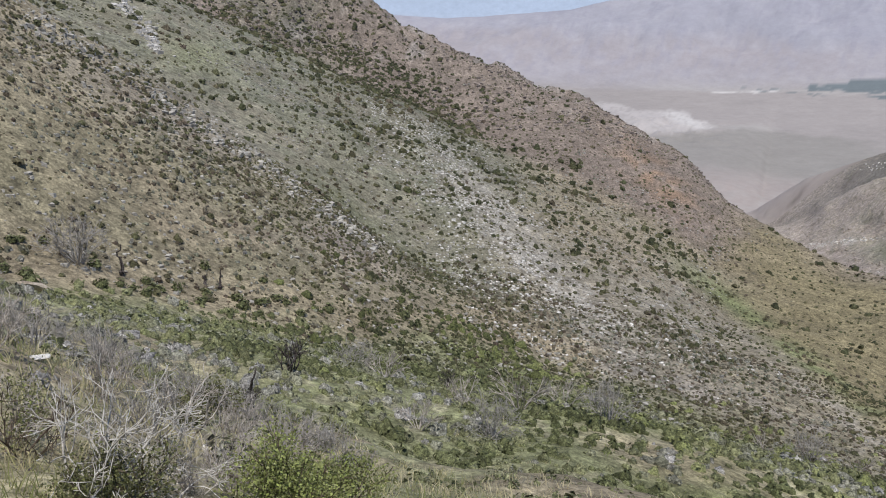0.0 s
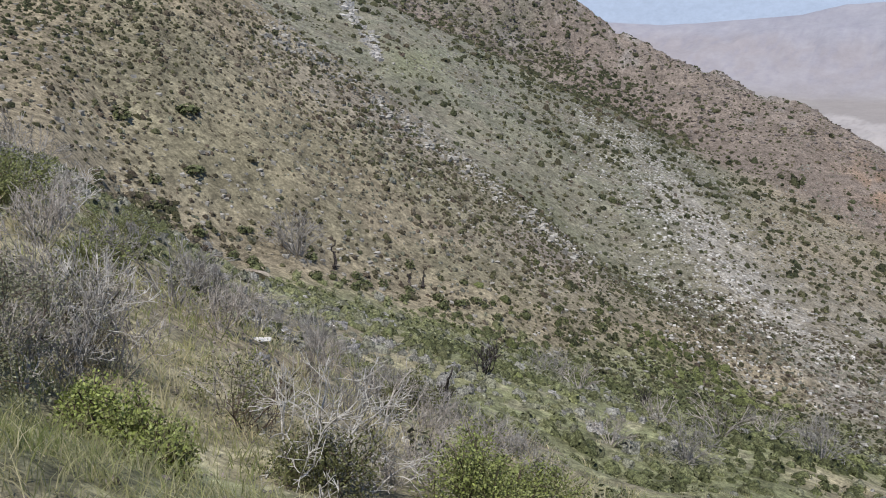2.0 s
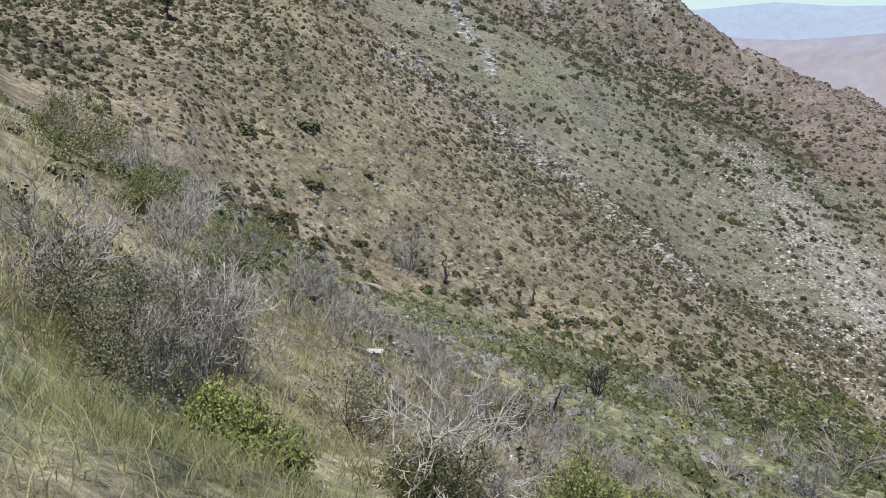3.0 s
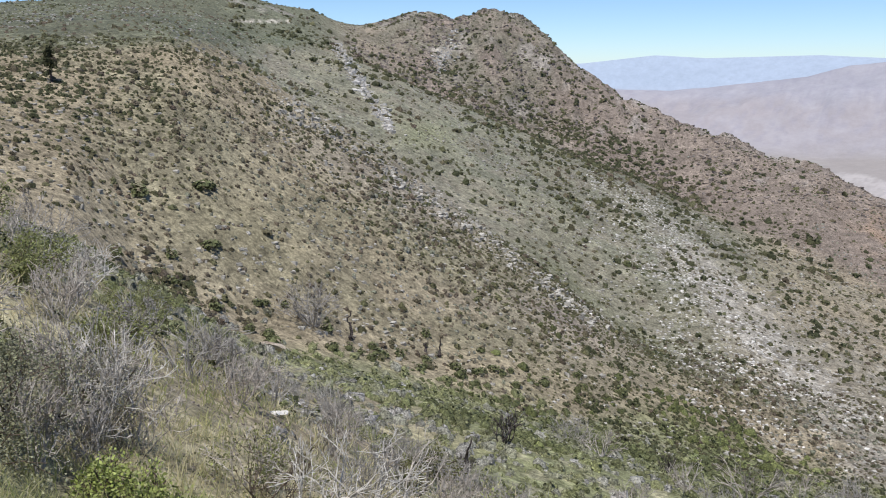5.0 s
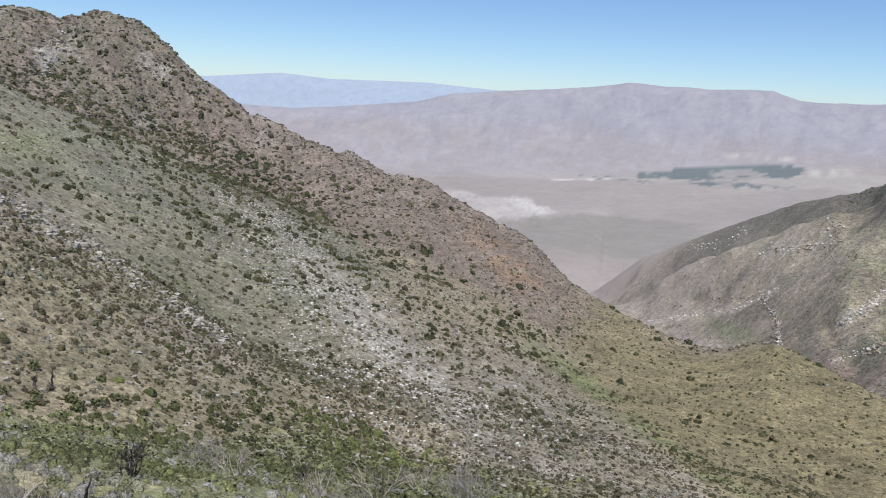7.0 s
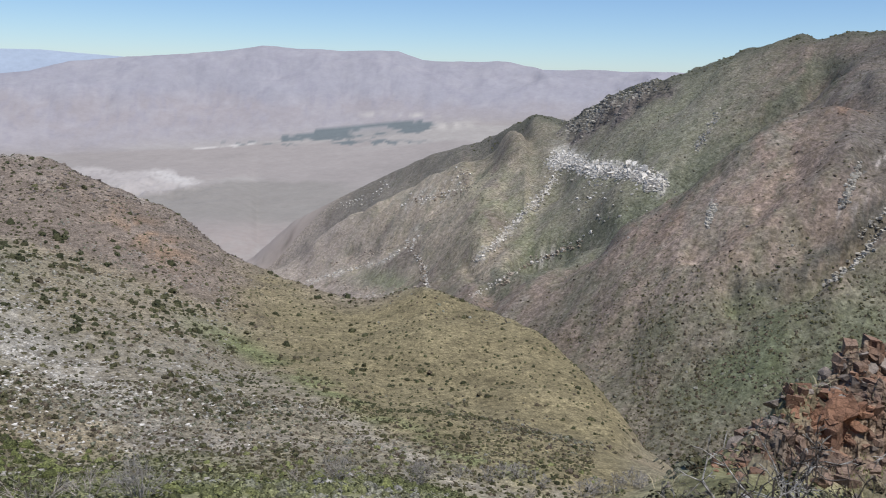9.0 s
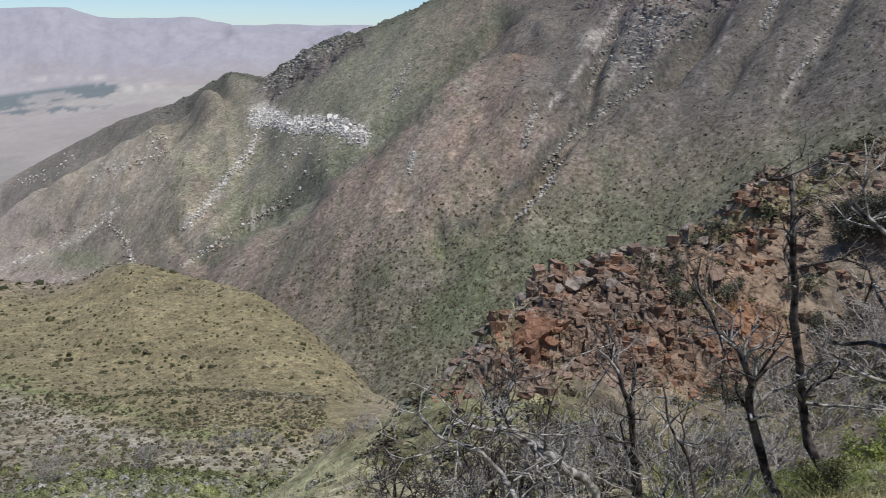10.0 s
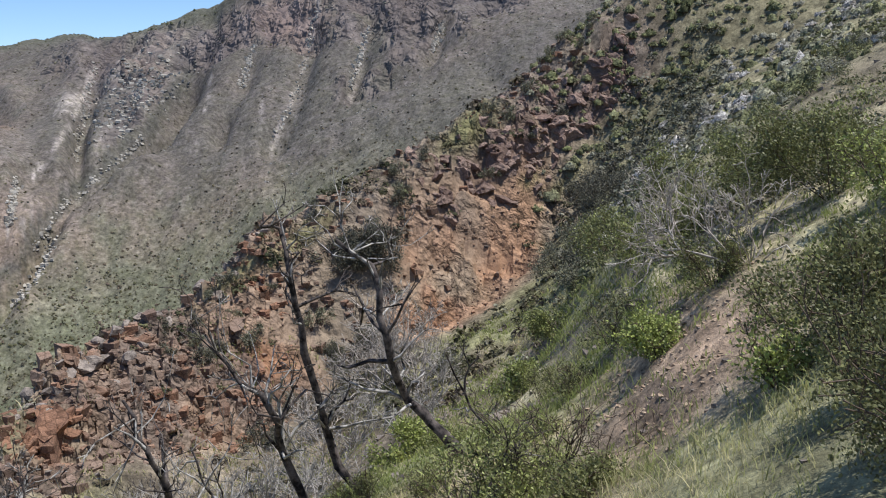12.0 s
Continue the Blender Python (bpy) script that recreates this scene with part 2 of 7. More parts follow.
ang = np.radians(AZ)
GX, GY = np.sin(ang)[:, None] * RAD[None], np.cos(ang)[:, None] * RAD[None]
GA, GR = np.repeat(AZ[:, None], len(RAD), 1), np.repeat(RAD[None], len(AZ), 0)
GZ = build_heights()
# rills, hummocks and crags
RISE_FIRST = np.degrees(np.arctan2(GZ - EYE, GR))


def gap(pts):
    """Degrees from a winding line of (bearing, rise), as seen from the viewpoint."""
    d = np.full(GA.shape, 99.0)
    for (a0, e0), (a1, e1) in zip(pts[:-1], pts[1:]):
        m = (np.abs(GA - (a0 + a1) / 2) < abs(a1 - a0) / 2 + 4) & (np.abs(RISE_FIRST - (e0 + e1) / 2) < abs(e1 - e0) / 2 + 4)
        u, v = GA[m] - a0, RISE_FIRST[m] - e0
        t = np.clip((u * (a1 - a0) + v * (e1 - e0)) / ((a1 - a0) ** 2 + (e1 - e0) ** 2 + 1e-9), 0, 1)
        d[m] = np.minimum(d[m], np.hypot(u - t * (a1 - a0), v - t * (e1 - e0)))
    return d


GREAT_GULLY = [(73.7, 5.0), (71.6, 1.2), (69.2, -2.0), (65.9, -4.6), (63.4, -6.6), (61.0, -9.4), (58.4, -12.0), (54.8, -14.0)]
GREEN_GULLY = [(58.4, 0.7), (55.7, -2.2), (52.4, -5.3), (49.8, -7.4), (44.8, -10.9), (40.8, -12.9), (38.0, -14.8)]
across = smooth(300, 380, GR) * smooth(1.02, 0.95, GR / along(CREST + CREST2, GA)[0])
wander = 1 + 0.5 * fbm(GX, GY, 40, 3, 301)
for pts, wide, deep in ((GREAT_GULLY, 1.0, 15), (GREEN_GULLY, 0.9, 11), ([(60.6, -0.6), (57.2, -3.2), (54.7, -4.3), (51.2, -6.2), (46.5, -9.2)], 1.3, -9), ([(66.3, 2.0), (64.9, -1.0), (64.3, -4.5)], 0.55, 7),
                        ([(80.4, 6.2), (79.3, 1.7), (78.4, -0.8), (76.7, -3.6)], 0.7, 10), ([(83.9, 4.6), (83.0, 1.8), (82.3, 0.0)], 0.55, 8), ([(76.3, 3.6), (75.0, 0.4), (73.4, -2.6)], 0.6, 7), ([(88.6, 4.4), (87.8, 2.2)], 0.5, 7),
                        ([(42.4, -7.4), (40.8, -9.2), (38.4, -11.3), (36.4, -13.2)], 0.7, 6), ([(37.6, -5.2), (35.0, -8.0), (31.6, -11.2), (28.4, -13.0)], 0.9, 7), ([(35.2, -6.4), (32.2, -8.8), (28.8, -10.4), (25.2, -12.6)], 0.8, -7),
                        ([(68.6, -4.6), (66.0, -7.6), (63.0, -11.0)], 1.2, -6), ([(57.4, -5.6), (55.0, -8.4), (52.0, -11.5)], 0.9, 5), ([(62.2, -4.2), (59.6, -7.6), (56.0, -11.4)], 0.9, 5)):
    GZ -= across * np.where(GA < 74, 1.8, 1.1) * deep * wander * np.exp(-(gap(pts) / (wide * (0.8 + 0.2 * wander))) ** 2)
U, V = -0.964 * GX - 0.265 * GY, 0.265 * GX - 0.964 * GY          # down and across the ribs of the far canyon side
fade = smooth(300, 420, GR) * smooth(20, 30, GA) * smooth(1500, 1200, GR)
ribs = np.abs(fbm(U * 0.2, V, 85, 4, 5))
GZ += 6.5 * fade * (ribs - 0.30) * smooth(330, 520, GR) * (1 - 0.6 * smooth(0.86, 1.0, GR / along(CREST + CREST2, GA)[0])) + 2.6 * fade * fbm(GX, GY, 24, 4, 8) + 4.0 * fade * (0.3 - np.abs(fbm(U * 0.25, V, 34, 3, 9)))
hill = smooth(80, 130, GR) * smooth(560, 480, GR)
lower = smooth(560, 700, GR) * smooth(22, 26, GA) * smooth(50, 44, GA) * smooth(1.0, 0.86, GR / along(CREST + CREST2, GA)[0])
GZ += lower * 9.0 * (0.36 - np.abs(fbm(GX, GY, 120, 3, 10)))
GZ += hill * (1.3 * fbm(GX, GY, 34, 4, 11) + 0.35 * fbm(GX, GY, 6, 2, 12))
rocky = smooth(360, 430, GR) * smooth(560, 500, GR) * smooth(-24, -14, GA) * smooth(26, 10, GA)
GZ += rocky * 6.0 * (0.55 - np.abs(fbm(GX, GY, 14, 5, 21)))
_rise = np.degrees(np.arctan2(GZ - EYE, GR))
cliff_foot = np.interp(GA, [62, 66, 70, 74, 78, 82, 86, 90, 95, 106], [-1.0, -1.0, 1.0, 2.4, 1.7, 0.7, 1.5, 3.4, 5.6, 9.0])
cliff = smooth(-0.9, 1.3, _rise - cliff_foot + 2.2 * fbm(GX, GY, 70, 4, 33)) * smooth(420, 470, GR) * smooth(1.0, 0.90, GR / along(CREST + CREST2, GA)[0]) * smooth(61, 68, GA) * smooth(106, 98, GA)
cliff = np.maximum(cliff, across * smooth(420, 470, GR) * np.exp(-((GA - 68.3) / 2.9) ** 2 - ((_rise + 0.4 - 0.9 * (GA - 68.3)) / 2.0) ** 2))
cliff = np.maximum(cliff, smooth(600, 650, GR) * smooth(1.005, 0.99, GR / along(CREST + CREST2, GA)[0]) * smooth(41.0, 43.0, GA) * smooth(50.5, 48.5, GA) * smooth(2.6, 1.2, along_rise(CREST, GA) - _rise + 0.8 * fbm(GX, GY, 40, 3, 34)) * 0.8)
GZ += cliff * (17.0 * (0.16 - np.abs(fbm(U * 0.35, V, 44, 5, 31))) + 7.0 * fbm(U * 0.6, V, 14, 3, 32))
OUT = smooth(0.96, 1.04, GR / along(FACE, GA)[0]) * smooth(1.12, 1.03, GR / along(SPUR, GA)[0]) * smooth(50, 56, GA) * smooth(112, 98, GA)   # the rocky face of the spur
stone = lambda size, seed: hashed(np.floor(GX / size + 0.6 * fbm(GX, GY, size * 2.5, 2, seed)), np.floor(GY / size + 0.6 * fbm(GX, GY, size * 2.5, 2, seed + 3)), seed)
LOW = smooth(54, 58, GA) * smooth(82, 74, GA)
SCAR = smooth(83, 86, GA) * smooth(97, 94, GA) * smooth(0.97, 0.80, GR / along(SPUR, GA)[0])
CRAG = np.clip(LOW + 0.5 * SCAR + smooth(84, 88, GA) * smooth(102, 97, GA) * smooth(0.84, 0.92, GR / along(SPUR, GA)[0]), 0, 1)
GZ += OUT * CRAG * (0.45 * stone(1.6, 43) * LOW + 0.45 * stone(0.85, 45) + 0.30 * stone(0.42, 44) + 0.5 * (0.4 - np.abs(fbm(GX, GY, 1.6, 3, 46))) - 0.65)
UPPER = np.exp(-(gap([(91.6, -4.6), (93.4, -4.4), (95.4, -3.4), (98.0, -1.6), (100.2, 0.4), (100.4, 1.8)]) / 1.7) ** 2) * smooth(30, 36, GR) * smooth(66, 62, GR)
LEDGE = np.exp(-(gap([(80.5, -9.0), (84.0, -7.4), (87.6, -5.6), (91.0, -3.6)]) / 0.9) ** 2) * smooth(26, 32, GR) * smooth(62, 58, GR)
GZ += UPPER * (1.5 * stone(2.2, 53) + 0.8 * stone(0.9, 54) - 0.7) + LEDGE * (0.9 * stone(1.2, 55) + 0.5 * stone(0.6, 56) - 0.6)
GZ += OUT * LOW * (0.8 * stone(1.3, 57) - 0.4) + OUT * SCAR * (0.55 * stone(1.3, 58) + 0.35 * stone(0.55, 59) - 0.45)
CRAG = np.clip(CRAG + UPPER + 0.7 * LEDGE, 0, 1)
GZ += OUT * (0.5 * (0.42 - np.abs(fbm(GX, GY, 4.0, 3, 41))) + 0.25 * fbm(GX, GY, 1.3, 2, 42))
near = smooth(1.5, 6, GR) * smooth(90, 60, GR) * (1 - OUT)
GZ += near * (0.30 * fbm(GX, GY, 5, 3, 51) + 0.05 * fbm(GX, GY, 0.6, 2, 52) + 0.09 * smooth(4, 6, GR) * smooth(88, 94, GA) * fbm(GX, GY, 1.0, 3, 53))
far = smooth(3700, 4100, GR)
GZ += far * (1 - 0.82 * smooth(4150, 4420, GR)) * 85 * (0.32 - np.abs(fbm(GX, GY, 420, 5, 61))) * smooth(4870, 4500, GR)
fans = smooth(1750, 2000, GR) * smooth(3600, 3300, GR)
BADL = np.exp(-(((GA - 13.5) / 5.0) ** 2 + ((GR - 2750) / 260) ** 2))
GZ += fans * 3 * fbm(GX, GY, 240, 4, 71) + BADL * (12 + 40 * (0.5 - np.abs(fbm(GX, GY, 90, 4, 72))))


def ground_z(x, y):
    """Height of the land under (x, y)."""
    r, a = math.hypot(x, y), math.degrees(math.atan2(x, y))
    if a < -60:
        a += 360
    i = min(max(int(np.searchsorted(AZ, a)) - 1, 0), len(AZ) - 2)
    j = min(max(int(np.searchsorted(RAD, r)) - 1, 0), len(RAD) - 2)
    u, v = (a - AZ[i]) / (AZ[i + 1] - AZ[i]), (r - RAD[j]) / (RAD[j + 1] - RAD[j])
    u, v = min(max(u, 0), 1), min(max(v, 0), 1)
    return float((GZ[i, j] * (1 - u) + GZ[i + 1, j] * u) * (1 - v) + (GZ[i, j + 1] * (1 - u) + GZ[i + 1, j + 1] * u) * v)


RISE = np.degrees(np.arctan2(GZ - EYE, GR))


def reach_at(az, rise, least=30.0):
    """The nearest range at which the land along a bearing climbs to that rise, past the trail's own slope."""
    i = int(np.argmin(np.abs(AZ - az)))
    j = np.nonzero((RISE[i] >= rise) & (RAD > least))[0]
    if not len(j):
        return 900.0
    k = j[0]
    u = np.clip((rise - RISE[i, k - 1]) / (RISE[i, k] - RISE[i, k - 1] + 1e-9), 0, 1)
    return float(RAD[k - 1] + u * (RAD[k] - RAD[k - 1]))

# ---- materials ----
def material(name, rough=0.9):
    m = bpy.data.materials.new(name)
    m.use_nodes = True
    b = m.node_tree.nodes["Principled BSDF"]
    b.inputs["Roughness"].default_value = rough
    b.inputs["Specular IOR Level"].default_value = 0.2
    return m, m.node_tree.nodes, m.node_tree.links, b


def noise_node(n, l, size, detail=4.0, rough=0.6, where="Object"):
    tc, tx = n.new("ShaderNodeTexCoord"), n.new("ShaderNodeTexNoise")
    tx.inputs["Scale"].default_value, tx.inputs["Detail"].default_value, tx.inputs["Roughness"].default_value = 1.0 / size, detail, rough
    l.new(tc.outputs[where], tx.inputs["Vector"])
    return tx.outputs["Fac"]


def spread(n, l, fac, lo, hi, a, b):
    r = n.new("ShaderNodeMapRange")
    for key, v in (("From Min", lo), ("From Max", hi), ("To Min", a), ("To Max", b)):
        r.inputs[key].default_value = v
    l.new(fac, r.inputs["Value"])
    return r.outputs["Result"]


def mixed(n, l, a, b, fac, kind="MIX"):
    m = n.new("ShaderNodeMix")
    m.data_type, m.blend_type = "RGBA", kind
    for sock, v in ((m.inputs[0], fac), (m.inputs[6], a), (m.inputs[7], b)):
        if isinstance(v, (tuple, float, int)):
            sock.default_value = v if not isinstance(v, tuple) else (*v, 1.0)
        else:
            l.new(v, sock)
    return m.outputs[2]


def grey(n, l, value):
    c = n.new("ShaderNodeCombineColor")
    for k in range(3):
        l.new(value, c.inputs[k])
    return c.outputs[0]


def bumped(n, l, b, fac, strength, distance):
    bp = n.new("ShaderNodeBump")
    bp.inputs["Strength"].default_value, bp.inputs["Distance"].default_value = strength, distance
    l.new(fac, bp.inputs["Height"])
    l.new(bp.outputs["Normal"], b.inputs["Normal"])


def ground_material(name, sizes, depth, even=1.0, streak=0.0):
    m, n, l, b = material(name, 0.95)
    at = n.new("ShaderNodeAttribute")
    at.attribute_name = "soil"
    col = at.outputs["Color"]
    facs = [noise_node(n, l, s, 8.0, 0.76) for s in sizes]
    for fac, amount in zip(facs, (0.58, 0.28, 0.14, 0.28)):
        col = mixed(n, l, col, grey(n, l, spread(n, l, fac, 0.32, 0.68, 1 - amount * even, 1 + amount * even)), 1.0, "MULTIPLY")
    if not streak and depth < 1:
        # clods, pebbles and litter underfoot
        stones = noise_node(n, l, 0.55, 6.0, 0.8)
        col = mixed(n, l, col, grey(n, l, spread(n, l, stones, 0.36, 0.64, 0.5, 1.5)), 1.0, "MULTIPLY")
        fine = noise_node(n, l, 0.16, 6.0, 0.8)
        col = mixed(n, l, col, grey(n, l, spread(n, l, fine, 0.34, 0.66, 0.55, 1.45)), 1.0, "MULTIPLY")
    if streak:
        # stone lanes and runnels down the fall of the slope
        tc, mp, tx = n.new("ShaderNodeTexCoord"), n.new("ShaderNodeMapping"), n.new("ShaderNodeTexNoise")
        mp.inputs["Rotation"].default_value = (0, 0, math.atan2(0.265, -0.964))
        mp.vector_type = "TEXTURE"
        mp.inputs["Scale"].default_value = (7.0, 1.0, 3.0)
        tx.inputs["Scale"].default_value, tx.inputs["Detail"].default_value, tx.inputs["Roughness"].default_value = 1.0 / streak, 8.0, 0.74
        l.new(tc.outputs["Object"], mp.inputs["Vector"])
        l.new(mp.outputs["Vector"], tx.inputs["Vector"])
        lanes = tx.outputs["Fac"]
        col = mixed(n, l, col, grey(n, l, spread(n, l, lanes, 0.3, 0.7, 0.90, 1.10)), 1.0, "MULTIPLY")
        green = noise_node(n, l, 6.0, 6.0, 0.8)
        col = mixed(n, l, col, mixed(n, l, col, (0.80, 0.81, 0.72), 1.0, "MULTIPLY"), spread(n, l, green, 0.44, 0.60, 0.0, 1.0))
    l.new(col, b.inputs["Base Color"])
    bumped(n, l, b, facs[0], 0.6, depth)
    return m


def tinted_material(name, stops, rough=0.8, translucent=0.0, vary=0.35, mottle=0.0):
    """A material whose colour runs through stops by the mesh's own 'tint' value, with leaf-to-leaf variation."""
    m, n, l, b = material(name, rough)
    at = n.new("ShaderNodeAttribute")
    at.attribute_name = "tint"
    ramp = n.new("ShaderNodeValToRGB")
    els = ramp.color_ramp.elements
    while len(els) < len(stops):
        els.new(0.5)
    for e, (p, c) in zip(els, stops):
        e.position, e.color = p, (*c, 1.0)
    l.new(at.outputs["Fac"], ramp.inputs["Fac"])
    geo = n.new("ShaderNodeNewGeometry")
    col = mixed(n, l, ramp.outputs["Color"], grey(n, l, spread(n, l, geo.outputs["Random Per Island"], 0, 1, 1 - vary, 1 + vary)), 1.0, "MULTIPLY")
    if mottle:
        # sprays and gaps of foliage
        for size in (mottle, mottle * 0.35):
            col = mixed(n, l, col, grey(n, l, spread(n, l, noise_node(n, l, size, 4.0, 0.7), 0.36, 0.64, 0.45, 1.5)), 1.0, "MULTIPLY")
        bumped(n, l, b, noise_node(n, l, mottle * 0.6, 4.0, 0.7), 0.9, mottle * 0.5)
    l.new(col, b.inputs["Base Color"])
    if translucent:
        tr, mx = n.new("ShaderNodeBsdfTranslucent"), n.new("ShaderNodeMixShader")
        l.new(col, tr.inputs["Color"])
        mx.inputs["Fac"].default_value = translucent
        l.new(b.outputs[0], mx.inputs[1])
        l.new(tr.outputs[0], mx.inputs[2])
        l.new(mx.outputs[0], n["Material Output"].inputs["Surface"])
    return m


def bark_material(name, dark, light, size=0.25, rough=0.85):
    m, n, l, b = material(name, rough)
    f = noise_node(n, l, size, 5.0)
    g = noise_node(n, l, size * 0.12, 3.0)
    col = mixed(n, l, dark, light, spread(n, l, f, 0.38, 0.62, 0.0, 1.0))
    col = mixed(n, l, col, grey(n, l, spread(n, l, g, 0.3, 0.7, 0.75, 1.25)), 1.0, "MULTIPLY")
    l.new(col, b.inputs["Base Color"])
    bumped(n, l, b, g, 0.5, 0.01)
    return m


def rock_material(name, a, c, size=0.6, patch=0.0):
    m, n, l, b = material(name, 0.9)
    f, g = noise_node(n, l, size, 6.0), noise_node(n, l, size * 0.15, 4.0)
    oi = n.new("ShaderNodeObjectInfo")
    geo = n.new("ShaderNodeNewGeometry")
    if patch:
        # stained and clean beds change over a few metres of the whole outcrop
        tx = n.new("ShaderNodeTexNoise")
        tx.inputs["Scale"].default_value, tx.inputs["Detail"].default_value = 1.0 / patch, 5.0
        l.new(geo.outputs["Position"], tx.inputs["Vector"])
        f = tx.outputs["Fac"]
    col = mixed(n, l, a, c, spread(n, l, f, 0.38, 0.52, 0.0, 1.0))
    if patch:
        net = n.new("ShaderNodeTexVoronoi")
        net.feature = "DISTANCE_TO_EDGE"
        net.inputs["Scale"].default_value = 3.2
        l.new(geo.outputs["Position"], net.inputs["Vector"])
        # crack lines darkened here stand in for the shade of crevices
        col = mixed(n, l, col, grey(n, l, spread(n, l, net.outputs["Distance"], 0.0, 0.08, 0.5, 1.0)), 1.0, "MULTIPLY")
    col = mixed(n, l, col, grey(n, l, spread(n, l, g, 0.3, 0.7, 0.6, 1.4)), 1.0, "MULTIPLY")
    col = mixed(n, l, col, grey(n, l, spread(n, l, oi.outputs["Random"], 0, 1, 0.82, 1.18)), 1.0, "MULTIPLY")
    col = mixed(n, l, col, grey(n, l, spread(n, l, geo.outputs["Random Per Island"], 0, 1, 0.75, 1.25)), 1.0, "MULTIPLY")
    l.new(col, b.inputs["Base Color"])
    bumped(n, l, b, g, 0.6, 0.04)
    return m


GROUND = ground_material("soil_and_scree", (1.6, 14.0, 120.0, 5.0), 0.3)


def crag_material(name, sizes=((1.15, 0.45), (0.38, 0.68)), grit=0.5, warping=(1.1, 1.3), stretch=(1, 1, 1), relief=0.4, tone=0.24):
    """Fractured rock: the beds' colours broken into blocks by a net of cracks at two sizes."""
    m, n, l, b = material(name, 0.92)
    at = n.new("ShaderNodeAttribute")
    at.attribute_name = "soil"
    col = at.outputs["Color"]
    tc, warp = n.new("ShaderNodeTexCoord"), n.new("ShaderNodeTexNoise")
    warp.inputs["Scale"].default_value, warp.inputs["Detail"].default_value = warping[0], 4.0
    mp = n.new("ShaderNodeMapping")
    mp.vector_type = "TEXTURE"
    mp.inputs["Rotation"].default_value = (0, 0, math.atan2(0.265, -0.964))
    mp.inputs["Scale"].default_value = stretch
    l.new(tc.outputs["Object"], mp.inputs["Vector"])
    l.new(mp.outputs["Vector"], warp.inputs["Vector"])
    shift = n.new("ShaderNodeVectorMath")
    shift.operation = "MULTIPLY_ADD"
    shift.inputs[1].default_value = (warping[1],) * 3
    l.new(warp.outputs["Color"], shift.inputs[0])
    l.new(mp.outputs["Vector"], shift.inputs[2])
    rocky = spread(n, l, noise_node(n, l, grit * 7.0, 4.0, 0.6), 0.40, 0.60, 0.12, 1.0)
    heights = []
    for size, dark in sizes:
        cell, edge = n.new("ShaderNodeTexVoronoi"), n.new("ShaderNodeTexVoronoi")
        edge.feature = "DISTANCE_TO_EDGE"
        for v in (cell, edge):
            v.inputs["Scale"].default_value = 1.0 / size
            l.new(shift.outputs[0], v.inputs["Vector"])
        sep = n.new("ShaderNodeSeparateColor")
        l.new(cell.outputs["Color"], sep.inputs[0])
        col = mixed(n, l, col, grey(n, l, spread(n, l, sep.outputs[0], 0, 1, 1 - tone, 1 + tone)), rocky, "MULTIPLY")
        # cracks darkened in the colour, for crevice shade the mesh can't cast
        col = mixed(n, l, col, grey(n, l, spread(n, l, edge.outputs["Distance"], 0.0, 0.10, dark, 1.0)), rocky, "MULTIPLY")
        add = n.new("ShaderNodeMath")
        add.operation = "ADD"
        l.new(spread(n, l, edge.outputs["Distance"], 0.0, 0.22, 0.0, size), add.inputs[0])
        l.new(spread(n, l, sep.outputs[1], 0.0, 1.0, 0.0, size * 1.2), add.inputs[1])
        heights.append(add.outputs[0])
    grain = noise_node(n, l, grit, 8.0, 0.75)
    col = mixed(n, l, col, grey(n, l, spread(n, l, grain, 0.3, 0.7, 0.62, 1.38)), 1.0, "MULTIPLY")
    l.new(col, b.inputs["Base Color"])
    total = n.new("ShaderNodeMath")
    total.operation = "ADD"
    l.new(heights[0], total.inputs[0])
    l.new(heights[1], total.inputs[1])
    scaled = n.new("ShaderNodeMath")
    scaled.operation = "MULTIPLY"
    l.new(total.outputs[0], scaled.inputs[0])
    l.new(rocky, scaled.inputs[1])
    bumped(n, l, b, scaled.outputs[0], 0.55, relief)
    return m


CRAGS = crag_material("fractured_rock")
CLIFFS = crag_material("dark_cliff_rock", ((13.0, 0.78), (5.0, 0.82)), 6.0, (0.07, 9.0), (3.2, 1.0, 1.6), 2.0, 0.12)
CANYON = ground_material("canyon_scree", (2.2, 7.0, 130.0, 3.4), 0.9, 1.1, 8.0)
DESERT = ground_material("desert_and_ranges", (45.0, 130.0, 900.0, 20.0), 1.5, 0.13)
SCRUB = tinted_material("chaparral_leaf", [(0.0, (0.070, 0.076, 0.038)), (0.35, (0.122, 0.116, 0.060)), (0.6, (0.130, 0.100, 0.075)), (0.8, (0.200, 0.205, 0.145)), (1.0, (0.33, 0.315, 0.29))], 0.8, 0.15, 0.35, 0.4)
BENCH = tinted_material("bench_leaf", [(0.0, (0.105, 0.115, 0.050)), (0.3, (0.165, 0.175, 0.082)), (0.55, (0.225, 0.228, 0.118)), (0.75, (0.25, 0.245, 0.185)), (1.0, (0.40, 0.38, 0.355))], 0.8, 0.1, 0.35, 0.22)
LEAF = tinted_material("green_leaf", [(0.0, (0.105, 0.100, 0.050)), (0.25, (0.145, 0.150, 0.064)), (0.5, (0.222, 0.228, 0.100)), (1.0, (0.37, 0.43, 0.12))], 0.45, 0.22)
GREYLEAF = tinted_material("grey_green_leaf", [(0.0, (0.105, 0.100, 0.078)), (0.5, (0.180, 0.180, 0.125)), (1.0, (0.29, 0.29, 0.17))], 0.6, 0.12)
GRASS = tinted_material("grass_blade", [(0.0, (0.28, 0.32, 0.11)), (0.5, (0.46, 0.44, 0.22)), (1.0, (0.78, 0.68, 0.45))], 0.7, 0.6)
